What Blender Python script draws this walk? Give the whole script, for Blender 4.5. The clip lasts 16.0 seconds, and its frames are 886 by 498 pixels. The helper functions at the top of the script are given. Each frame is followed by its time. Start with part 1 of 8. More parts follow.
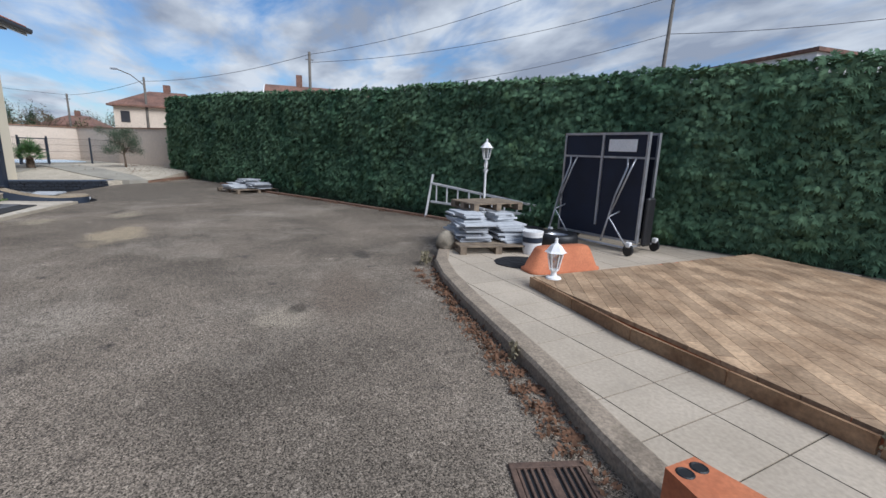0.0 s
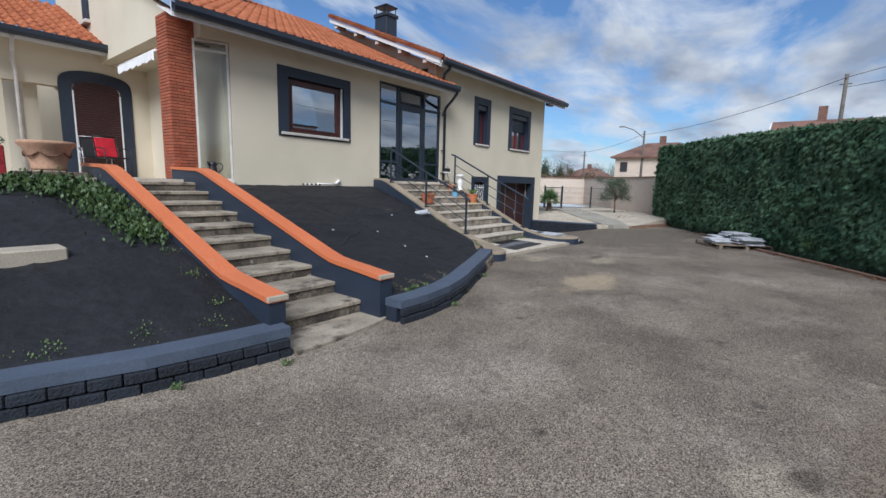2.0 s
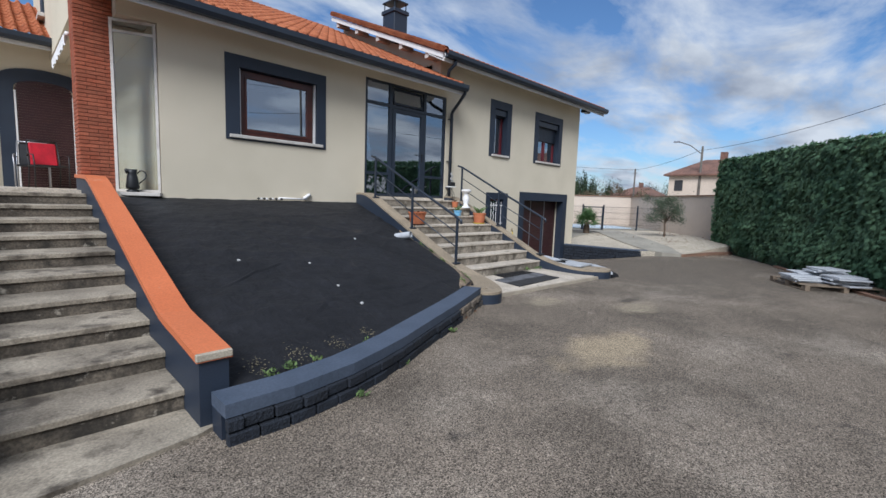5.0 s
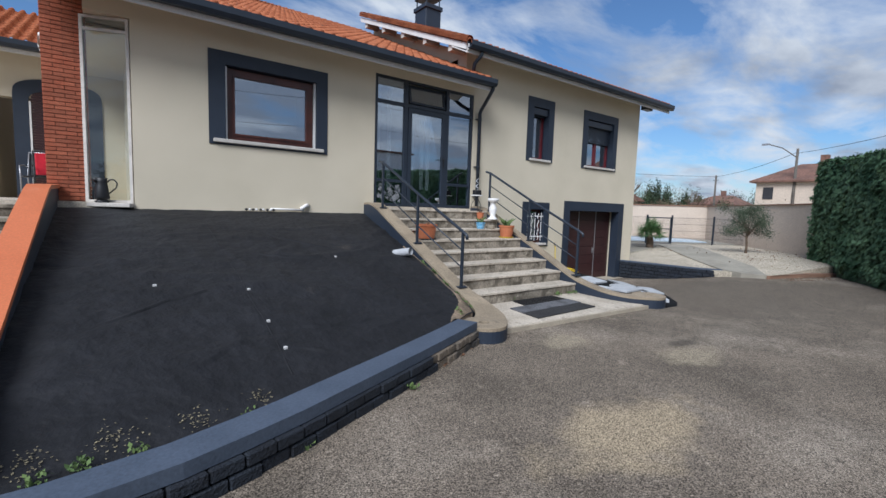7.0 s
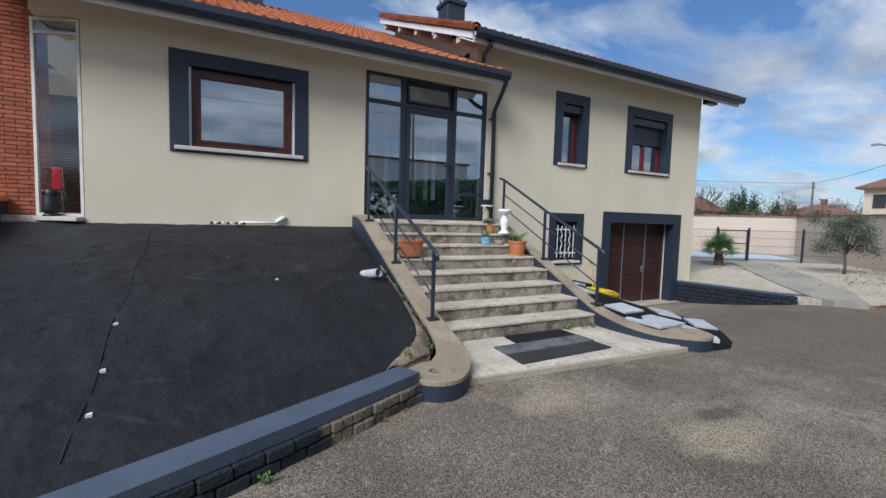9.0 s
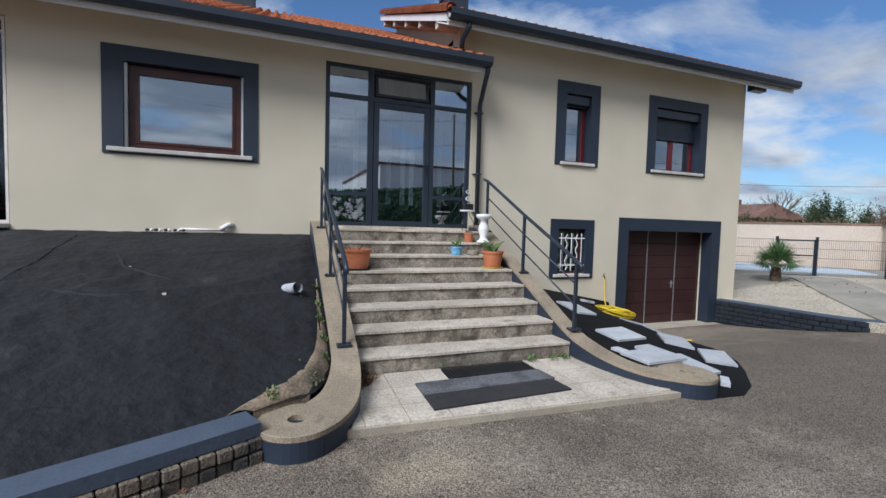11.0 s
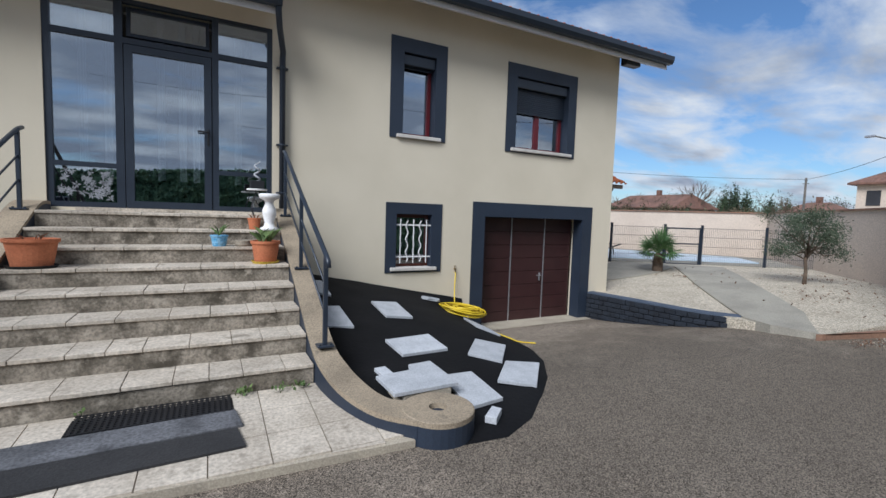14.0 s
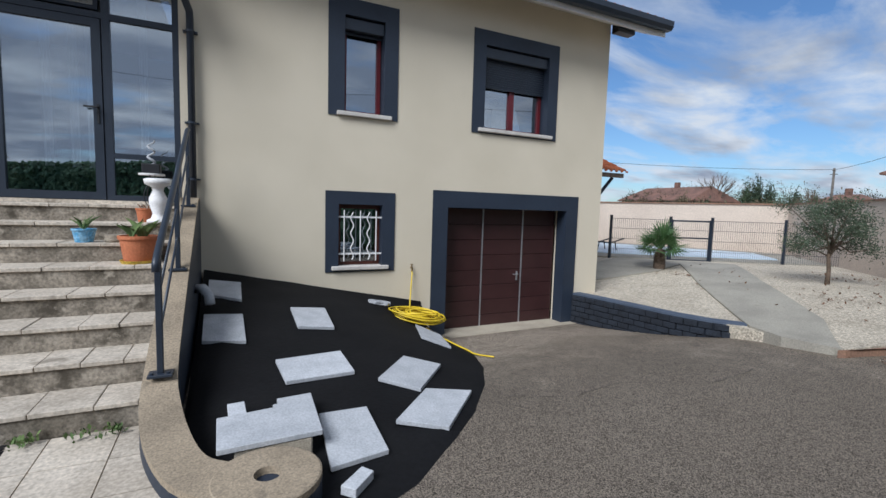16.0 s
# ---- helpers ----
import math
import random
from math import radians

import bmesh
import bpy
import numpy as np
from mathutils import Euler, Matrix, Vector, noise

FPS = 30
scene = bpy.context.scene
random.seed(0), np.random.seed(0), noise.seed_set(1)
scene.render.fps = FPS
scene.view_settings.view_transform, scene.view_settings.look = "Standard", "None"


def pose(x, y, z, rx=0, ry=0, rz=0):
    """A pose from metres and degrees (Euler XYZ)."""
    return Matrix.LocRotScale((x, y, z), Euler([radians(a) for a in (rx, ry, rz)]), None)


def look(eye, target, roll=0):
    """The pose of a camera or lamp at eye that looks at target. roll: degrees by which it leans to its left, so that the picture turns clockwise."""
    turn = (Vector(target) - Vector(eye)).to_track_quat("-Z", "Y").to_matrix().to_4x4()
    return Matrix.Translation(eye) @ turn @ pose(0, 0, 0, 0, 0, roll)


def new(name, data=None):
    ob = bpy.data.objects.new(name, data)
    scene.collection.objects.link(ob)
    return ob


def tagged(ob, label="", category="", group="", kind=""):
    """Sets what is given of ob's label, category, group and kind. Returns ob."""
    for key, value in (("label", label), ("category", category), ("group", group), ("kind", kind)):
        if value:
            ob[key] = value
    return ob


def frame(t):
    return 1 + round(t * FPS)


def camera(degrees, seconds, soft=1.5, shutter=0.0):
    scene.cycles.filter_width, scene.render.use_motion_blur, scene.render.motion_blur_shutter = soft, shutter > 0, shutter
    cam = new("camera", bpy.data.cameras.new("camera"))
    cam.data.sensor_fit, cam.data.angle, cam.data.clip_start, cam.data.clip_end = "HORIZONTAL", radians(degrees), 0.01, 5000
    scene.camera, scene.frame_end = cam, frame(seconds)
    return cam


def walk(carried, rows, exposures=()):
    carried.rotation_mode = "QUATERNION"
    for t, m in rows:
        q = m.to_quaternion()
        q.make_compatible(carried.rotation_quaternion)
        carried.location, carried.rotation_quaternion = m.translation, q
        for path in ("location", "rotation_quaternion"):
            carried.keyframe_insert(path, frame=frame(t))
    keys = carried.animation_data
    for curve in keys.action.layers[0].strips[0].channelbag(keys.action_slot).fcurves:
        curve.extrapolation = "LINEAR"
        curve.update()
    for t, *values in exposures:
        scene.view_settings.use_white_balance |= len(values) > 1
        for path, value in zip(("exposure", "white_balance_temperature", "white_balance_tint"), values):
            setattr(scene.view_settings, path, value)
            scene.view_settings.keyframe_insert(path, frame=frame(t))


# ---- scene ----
cam = camera(90.0, 16.0)
PATH = [
    (0, (-9.676, -9.392, 1.501), (-7.818, -9.995, 1.074), 2.0),
    (0.2, (-9.497, -9.334, 1.532), (-7.56, -9.596, 1.111), 1.7),
    (0.5, (-9.394, -9.323, 1.543), (-7.444, -9.103, 1.162), 1.2),
    (1, (-9.141, -9.249, 1.55), (-7.236, -8.745, 1.209), 1.5),
    (1.5, (-8.827, -9.183, 1.562), (-6.99, -8.46, 1.244), 2.1),
    (2, (-8.495, -9.136, 1.584), (-6.952, -7.897, 1.289), 1.5),
    (2.5, (-8.086, -9.018, 1.575), (-6.605, -7.699, 1.314), 1.6),
    (3, (-7.638, -8.943, 1.572), (-6.135, -7.646, 1.33), 1.9),
    (3.5, (-7.214, -8.86, 1.588), (-5.743, -7.525, 1.358), 2.0),
    (4, (-6.797, -8.712, 1.571), (-5.336, -7.365, 1.345), 2.1),
    (6.5, (-4.699, -8.329, 1.593), (-3.448, -6.781, 1.394), 1.9),
    (7, (-4.272, -8.184, 1.611), (-3.084, -6.586, 1.425), 1.9),
    (7.5, (-3.79, -8.084, 1.625), (-2.694, -6.419, 1.457), 1.9),
    (8, (-3.346, -7.977, 1.661), (-2.305, -6.277, 1.501), 1.9),
    (8.5, (-2.924, -7.904, 1.667), (-1.926, -6.177, 1.513), 1.8),
    (11, (-0.738, -7.497, 1.654), (-0.031, -5.629, 1.546), 1.6),
    (11.5, (-0.28, -7.492, 1.641), (0.512, -5.659, 1.532), 1.7),
    (12, (0.149, -7.4, 1.65), (1.025, -5.606, 1.523), 1.7),
    (12.5, (0.557, -7.349, 1.641), (1.485, -5.583, 1.503), 1.8),
    (13, (0.969, -7.272, 1.634), (1.91, -5.514, 1.487), 1.8),
    (13.5, (1.373, -7.17, 1.669), (2.311, -5.41, 1.517), 1.9),
    (14, (1.776, -7.05, 1.648), (2.703, -5.284, 1.496), 1.9),
    (14.5, (2.143, -6.86, 1.65), (3.052, -5.085, 1.492), 1.9),
    (15, (2.504, -6.735, 1.644), (3.392, -4.95, 1.49), 1.9),
    (15.5, (2.857, -6.666, 1.624), (3.724, -4.871, 1.463), 1.8),
    (16, (3.143, -6.549, 1.617), (4.003, -4.753, 1.438), 1.7),
]
walk(cam, [(t, look(eye, target, roll)) for t, eye, target, roll in PATH], exposures=[(0, 0.26, 5750, 8)])

# ---- light ----
SUN_ELEV, SUN_AZ = radians(42), radians(236)
world = bpy.data.worlds.new("world")
scene.world = world
world.use_nodes = True


def build_sky():
    nt = world.node_tree
    nt.nodes.clear()
    N, L = nt.nodes.new, nt.links.new
    out = N("ShaderNodeOutputWorld")
    bg = N("ShaderNodeBackground")
    sky = N("ShaderNodeTexSky")
    sky.sky_type = "NISHITA"
    sky.sun_disc = False
    sky.sun_elevation = SUN_ELEV
    sky.sun_rotation = SUN_AZ
    sky.air_density = 1.0
    sky.dust_density = 0.6
    co = N("ShaderNodeTexCoord")
    sep = N("ShaderNodeSeparateXYZ")
    L(co.outputs["Generated"], sep.inputs[0])
    # clouds are laid on a plane high above
    zc = N("ShaderNodeMath"); zc.operation = "MAXIMUM"; zc.inputs[1].default_value = 0.0
    L(sep.outputs["Z"], zc.inputs[0])
    za = N("ShaderNodeMath"); za.operation = "ADD"; za.inputs[1].default_value = 0.16
    L(zc.outputs[0], za.inputs[0])
    dx = N("ShaderNodeMath"); dx.operation = "DIVIDE"
    dy = N("ShaderNodeMath"); dy.operation = "DIVIDE"
    L(sep.outputs["X"], dx.inputs[0]); L(za.outputs[0], dx.inputs[1])
    L(sep.outputs["Y"], dy.inputs[0]); L(za.outputs[0], dy.inputs[1])
    comb = N("ShaderNodeCombineXYZ")
    L(dx.outputs[0], comb.inputs[0]); L(dy.outputs[0], comb.inputs[1])
    mp = N("ShaderNodeMapping")
    mp.inputs["Rotation"].default_value = (0, 0, radians(-28))
    mp.inputs["Scale"].default_value = (0.75, 1.25, 1)
    mp.inputs["Location"].default_value = (1.3, 0.4, 0)
    L(comb.outputs[0], mp.inputs[0])
    n1 = N("ShaderNodeTexNoise"); n1.inputs["Scale"].default_value = 1.7; n1.inputs["Detail"].default_value = 10; n1.inputs["Roughness"].default_value = 0.58
    n1.inputs["Distortion"].default_value = 0.35
    L(mp.outputs[0], n1.inputs["Vector"])
    r1 = N("ShaderNodeValToRGB")
    r1.color_ramp.elements[0].position = 0.36
    r1.color_ramp.elements[1].position = 0.58
    # thicker clouds towards -y, thin towards the north-east
    bias = N("ShaderNodeMath"); bias.operation = "MULTIPLY_ADD"
    L(sep.outputs["Y"], bias.inputs[0]); bias.inputs[1].default_value = -0.11; bias.inputs[2].default_value = 0.0
    ad = N("ShaderNodeMath"); ad.operation = "ADD"
    L(n1.outputs["Fac"], ad.inputs[0]); L(bias.outputs[0], ad.inputs[1])
    L(ad.outputs[0], r1.inputs[0])
    n2 = N("ShaderNodeTexNoise"); n2.inputs["Scale"].default_value = 1.7; n2.inputs["Detail"].default_value = 6; n2.inputs["Roughness"].default_value = 0.5
    mp2 = N("ShaderNodeMapping"); mp2.inputs["Location"].default_value = (4.1, 2.2, 0)
    L(mp.outputs[0], mp2.inputs[0]); L(mp2.outputs[0], n2.inputs["Vector"])
    b2 = N("ShaderNodeMath"); b2.operation = "MULTIPLY_ADD"; b2.inputs[1].default_value = 0.10
    L(sep.outputs["Y"], b2.inputs[0]); L(n2.outputs["Fac"], b2.inputs[2])
    r2 = N("ShaderNodeValToRGB")
    r2.color_ramp.elements[0].position = 0.36; r2.color_ramp.elements[0].color = (3.4, 3.7, 4.4, 1)
    r2.color_ramp.elements[1].position = 0.58; r2.color_ramp.elements[1].color = (7.5, 7.6, 7.8, 1)
    L(b2.outputs[0], r2.inputs[0])
    mix = N("ShaderNodeMixRGB")
    L(r1.outputs[0], mix.inputs[0]); L(r2.outputs[0], mix.inputs[2])
    tint = N("ShaderNodeMixRGB"); tint.blend_type = "MULTIPLY"; tint.inputs[0].default_value = 1.0
    tint.inputs[2].default_value = (0.80, 0.97, 1.16, 1)
    L(sky.outputs[0], tint.inputs[1]); L(tint.outputs[0], mix.inputs[1])
    L(mix.outputs[0], bg.inputs[0])
    bg.inputs[1].default_value = SKY
    L(bg.outputs[0], out.inputs[0])


SKY = 0.078
build_sky()
sun_data = bpy.data.lights.new("sun", "SUN")
sun_data.energy = 3.3
sun_data.angle = radians(30)
sun_data.color = (1.0, 0.965, 0.93)
sun = new("sun", sun_data)
sd = Vector((math.sin(SUN_AZ) * math.cos(SUN_ELEV), math.cos(SUN_AZ) * math.cos(SUN_ELEV), math.sin(SUN_ELEV)))
sun.matrix_world = look(sd * 50, (0, 0, 0))

# ---- materials ----
MATS = {}


def mat(name, color, rough=0.8, color2=None, scale=3.0, fine=40.0, bump=0.15, metal=0.0, amount=0.5, spots=None, dist=0.01, rnd=0.0, spec=0.5, grain=0, blobs=(), gamp=0.3):
    """A surface with two scales of variation. spots: (colour, scale, low, high) of stains."""
    if name in MATS:
        return MATS[name]
    m = bpy.data.materials.new(name)
    MATS[name] = m
    m.use_nodes = True
    nt = m.node_tree
    N, L = nt.nodes.new, nt.links.new
    p = nt.nodes["Principled BSDF"]
    p.inputs["Roughness"].default_value = rough
    p.inputs["Metallic"].default_value = metal
    p.inputs["Specular IOR Level"].default_value = spec
    co = N("ShaderNodeTexCoord")
    geo = N("ShaderNodeNewGeometry")
    vec = geo.outputs["Position"]
    a = N("ShaderNodeTexNoise"); a.inputs["Scale"].default_value = scale; a.inputs["Detail"].default_value = 6
    b = N("ShaderNodeTexNoise"); b.inputs["Scale"].default_value = fine; b.inputs["Detail"].default_value = 4
    L(vec, a.inputs["Vector"]); L(vec, b.inputs["Vector"])
    c2 = color2 or tuple(c * 0.72 for c in color)
    ra = N("ShaderNodeValToRGB")
    ra.color_ramp.elements[0].position = 0.35; ra.color_ramp.elements[0].color = (*c2, 1)
    ra.color_ramp.elements[1].position = 0.62; ra.color_ramp.elements[1].color = (*color, 1)
    L(a.outputs["Fac"], ra.inputs[0])
    mul = N("ShaderNodeMixRGB"); mul.blend_type = "MULTIPLY"; mul.inputs[0].default_value = 1
    rb = N("ShaderNodeValToRGB")
    lo = 1 - amount
    rb.color_ramp.elements[0].position = 0.3; rb.color_ramp.elements[0].color = (lo, lo, lo, 1)
    rb.color_ramp.elements[1].position = 0.7; rb.color_ramp.elements[1].color = (1.12, 1.12, 1.12, 1)
    L(b.outputs["Fac"], rb.inputs[0])
    L(ra.outputs[0], mul.inputs[1]); L(rb.outputs[0], mul.inputs[2])
    last = mul.outputs[0]
    if spots:
        for col, sc, low, high in spots:
            s = N("ShaderNodeTexNoise"); s.inputs["Scale"].default_value = sc; s.inputs["Detail"].default_value = 7; s.inputs["Roughness"].default_value = 0.62
            L(vec, s.inputs["Vector"])
            rs = N("ShaderNodeMapRange"); rs.inputs["From Min"].default_value = low; rs.inputs["From Max"].default_value = high
            L(s.outputs["Fac"], rs.inputs["Value"])
            mx = N("ShaderNodeMixRGB"); mx.inputs[2].default_value = (*col, 1)
            L(rs.outputs[0], mx.inputs[0]); L(last, mx.inputs[1])
            last = mx.outputs[0]
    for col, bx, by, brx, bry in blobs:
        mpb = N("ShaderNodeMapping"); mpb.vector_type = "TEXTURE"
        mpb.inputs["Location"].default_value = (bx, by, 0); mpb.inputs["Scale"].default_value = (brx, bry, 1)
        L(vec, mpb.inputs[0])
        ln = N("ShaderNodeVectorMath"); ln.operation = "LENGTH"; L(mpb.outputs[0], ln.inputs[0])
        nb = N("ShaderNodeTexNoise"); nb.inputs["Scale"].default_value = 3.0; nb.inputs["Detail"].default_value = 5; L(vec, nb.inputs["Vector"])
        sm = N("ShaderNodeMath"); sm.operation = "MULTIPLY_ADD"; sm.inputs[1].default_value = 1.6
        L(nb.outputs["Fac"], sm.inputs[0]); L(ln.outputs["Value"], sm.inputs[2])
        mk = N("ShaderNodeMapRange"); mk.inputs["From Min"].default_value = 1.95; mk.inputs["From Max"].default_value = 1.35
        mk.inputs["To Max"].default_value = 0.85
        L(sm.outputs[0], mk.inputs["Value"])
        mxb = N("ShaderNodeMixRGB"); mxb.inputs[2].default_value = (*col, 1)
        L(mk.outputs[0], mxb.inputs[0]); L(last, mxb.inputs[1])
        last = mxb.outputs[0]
    if grain:
        vo = N("ShaderNodeTexVoronoi"); vo.inputs["Scale"].default_value = grain
        L(vec, vo.inputs["Vector"])
        sv = N("ShaderNodeSeparateColor"); L(vo.outputs["Color"], sv.inputs[0])
        gr = N("ShaderNodeMapRange"); gr.inputs["To Min"].default_value = 1 - gamp; gr.inputs["To Max"].default_value = 1 + gamp
        L(sv.outputs[0], gr.inputs["Value"])
        gm = N("ShaderNodeVectorMath"); gm.operation = "SCALE"
        L(last, gm.inputs[0]); L(gr.outputs[0], gm.inputs["Scale"])
        last = gm.outputs[0]
    if rnd:
        oi = N("ShaderNodeObjectInfo")
        rr = N("ShaderNodeMapRange"); rr.inputs["To Min"].default_value = 1 - rnd; rr.inputs["To Max"].default_value = 1 + rnd
        L(oi.outputs["Random"], rr.inputs["Value"])
        mm = N("ShaderNodeVectorMath"); mm.operation = "SCALE"
        L(last, mm.inputs[0]); L(rr.outputs[0], mm.inputs["Scale"])
        last = mm.outputs[0]
    L(last, p.inputs["Base Color"])
    bp = N("ShaderNodeBump"); bp.inputs["Strength"].default_value = bump; bp.inputs["Distance"].default_value = dist
    L(b.outputs["Fac"], bp.inputs["Height"]); L(bp.outputs[0], p.inputs["Normal"])
    return m


def glass_mat(name, tint=(0.6, 0.66, 0.7), alpha=0.35, ior=1.7):
    """Window glass: mirrors the sky and lets some of the room behind be seen."""
    m = bpy.data.materials.new(name)
    m.use_nodes = True
    nt = m.node_tree
    nt.nodes.clear()
    N, L = nt.nodes.new, nt.links.new
    out = N("ShaderNodeOutputMaterial")
    tr = N("ShaderNodeBsdfTransparent"); tr.inputs[0].default_value = (*tint, 1)
    gl = N("ShaderNodeBsdfGlossy"); gl.inputs["Roughness"].default_value = 0.0; gl.inputs["Color"].default_value = (0.9, 0.95, 1, 1)
    mx = N("ShaderNodeMixShader")
    fr = N("ShaderNodeFresnel"); fr.inputs[0].default_value = ior
    mr = N("ShaderNodeMapRange"); mr.inputs["To Min"].default_value = alpha; mr.inputs["To Max"].default_value = 1.0
    L(fr.outputs[0], mr.inputs["Value"]); L(mr.outputs[0], mx.inputs[0])
    L(tr.outputs[0], mx.inputs[1]); L(gl.outputs[0], mx.inputs[2]); L(mx.outputs[0], out.inputs[0])
    return m


RENDER = mat("cream_render", (0.66, 0.585, 0.455), 0.95, (0.61, 0.54, 0.415), 0.9, 160, 0.25, amount=0.12, dist=0.004, spec=0.15)
NAVY = mat("navy_paint", (0.022, 0.032, 0.052), 0.55, (0.018, 0.026, 0.043), 2, 90, 0.1, amount=0.15, dist=0.003)
NAVY_METAL = mat("navy_metal", (0.022, 0.03, 0.045), 0.4, (0.018, 0.025, 0.038), 3, 60, 0.03, amount=0.1, dist=0.002)
WHITE = mat("white_paint", (0.78, 0.76, 0.74), 0.5, (0.7, 0.68, 0.66), 3, 50, 0.05, amount=0.08)
SILL = mat("cast_sill", (0.62, 0.58, 0.53), 0.7, (0.5, 0.46, 0.42), 5, 70, 0.1, amount=0.15)
ORANGE = mat("orange_paint", (0.60, 0.17, 0.065), 0.5, (0.55, 0.15, 0.055), 1.5, 60, 0.15, amount=0.12, dist=0.004, spots=[((0.5, 0.35, 0.25), 2.2, 0.66, 0.8)])
ASPHALT = mat("asphalt", (0.272, 0.221, 0.171), 0.95, (0.17, 0.139, 0.108), 0.8, 75, 0.9, amount=0.6, dist=0.012, spec=0.2,
              spots=[((0.32, 0.27, 0.215), 0.45, 0.5, 0.72), ((0.34, 0.28, 0.22), 2.4, 0.60, 0.78), ((0.125, 0.102, 0.08), 11.0, 0.53, 0.72), ((0.36, 0.30, 0.235), 19.0, 0.58, 0.75), ((0.085, 0.072, 0.06), 1.7, 0.64, 0.72)], grain=150, gamp=0.82,
              blobs=[((0.36, 0.285, 0.19), -1.2, -6.5, 0.85, 0.42), ((0.30, 0.25, 0.18), 0.25, -4.75, 0.4, 0.28), ((0.30, 0.25, 0.19), -5.65, -9.2, 0.3, 0.3), ((0.085, 0.07, 0.055), -5.45, -9.35, 0.16, 0.12),
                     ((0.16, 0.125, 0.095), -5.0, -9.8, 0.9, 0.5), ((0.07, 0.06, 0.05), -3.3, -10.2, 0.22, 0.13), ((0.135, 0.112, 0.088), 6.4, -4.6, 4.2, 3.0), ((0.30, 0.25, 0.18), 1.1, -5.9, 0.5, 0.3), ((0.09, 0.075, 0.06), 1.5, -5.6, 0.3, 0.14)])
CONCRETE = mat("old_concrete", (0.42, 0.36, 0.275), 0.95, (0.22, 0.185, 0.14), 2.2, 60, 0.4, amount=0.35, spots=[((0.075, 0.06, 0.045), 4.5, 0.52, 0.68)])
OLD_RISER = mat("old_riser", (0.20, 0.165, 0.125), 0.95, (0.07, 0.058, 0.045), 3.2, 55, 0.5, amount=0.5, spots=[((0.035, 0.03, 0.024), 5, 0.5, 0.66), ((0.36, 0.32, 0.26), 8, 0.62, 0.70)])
STEP_RISER = mat("step_riser", (0.39, 0.335, 0.265), 0.95, (0.2, 0.17, 0.13), 3, 50, 0.5, amount=0.5, spots=[((0.075, 0.062, 0.045), 5, 0.47, 0.66), ((0.40, 0.35, 0.28), 9, 0.56, 0.68)])
PALE_TILE = mat("pale_tile", (0.60, 0.525, 0.43), 0.85, (0.46, 0.395, 0.315), 2.5, 45, 0.25, amount=0.35, rnd=0.08, spots=[((0.22, 0.185, 0.14), 5, 0.55, 0.72)])
SLAB = mat("cast_slab", (0.45, 0.39, 0.3), 0.9, (0.36, 0.31, 0.24), 3, 80, 0.3, amount=0.3)
SAND_CAP = mat("sandy_cap", (0.37, 0.295, 0.205), 0.9, (0.27, 0.215, 0.15), 3, 80, 0.35, amount=0.4, spots=[((0.14, 0.115, 0.085), 6, 0.6, 0.75)])
FABRIC = mat("weed_fabric", (0.014, 0.014, 0.017), 0.75, (0.008, 0.008, 0.010), 1.1, 9, 0.6, spec=0.4, amount=0.4, dist=0.05, spots=[((0.10, 0.08, 0.06), 0.9, 0.66, 0.85)])
SOIL = mat("soil", (0.13, 0.09, 0.06), 1.0, (0.07, 0.05, 0.035), 3, 30, 0.8, amount=0.5)
BRICK = mat("brick", (0.36, 0.108, 0.055), 0.85, (0.33, 0.085, 0.04), 6, 60, 0.3, amount=0.3, rnd=0.18)
MORTAR = mat("mortar", (0.27, 0.12, 0.08), 0.95, None, 6, 60, 0.3)
TILE = mat("roof_tile", (0.46, 0.165, 0.08), 0.8, (0.33, 0.105, 0.052), 2.2, 30, 0.3, amount=0.35, spots=[((0.16, 0.10, 0.075), 3.4, 0.6, 0.8)], spec=0.08)
BROWN = mat("brown_door", (0.045, 0.016, 0.016), 0.45, (0.035, 0.012, 0.012), 3, 60, 0.05, amount=0.2)
RED_FRAME = mat("red_frame", (0.13, 0.012, 0.018), 0.4, None, 3, 60, 0.03, amount=0.1)
WOOD_FRAME = mat("wood_frame", (0.085, 0.022, 0.014), 0.4, (0.05, 0.014, 0.01), 5, 60, 0.05, amount=0.2)
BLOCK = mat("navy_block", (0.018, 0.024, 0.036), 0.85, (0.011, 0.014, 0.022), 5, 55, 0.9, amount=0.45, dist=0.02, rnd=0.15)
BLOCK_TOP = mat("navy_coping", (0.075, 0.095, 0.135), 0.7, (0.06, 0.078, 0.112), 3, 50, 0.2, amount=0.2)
GRAVEL = mat("cream_gravel", (0.63, 0.55, 0.43), 0.95, (0.53, 0.455, 0.35), 1.5, 55, 1.0, amount=0.5, dist=0.02, grain=40)
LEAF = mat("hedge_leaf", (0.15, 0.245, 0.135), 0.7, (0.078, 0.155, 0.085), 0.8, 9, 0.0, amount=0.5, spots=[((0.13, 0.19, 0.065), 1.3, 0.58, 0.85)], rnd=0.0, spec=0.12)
# darker than the leaves: shade deep in the hedge, put into the colour
SHADE_CORE = mat("hedge_shade_core", (0.05, 0.085, 0.045), 1.0, None, 2, 20, 0.5)
ROOM = mat("room_wall", (0.35, 0.33, 0.30), 0.9, None, 1, 20, 0.0, amount=0.05)
# near black in place of the dimness inside rooms
ROOM_SHADE = mat("room_shade", (0.04, 0.04, 0.045), 0.9, None, 1, 20, 0.0, amount=0.05)
TERRA = mat("terracotta", (0.50, 0.17, 0.075), 0.8, (0.42, 0.13, 0.055), 4, 50, 0.15, amount=0.15)
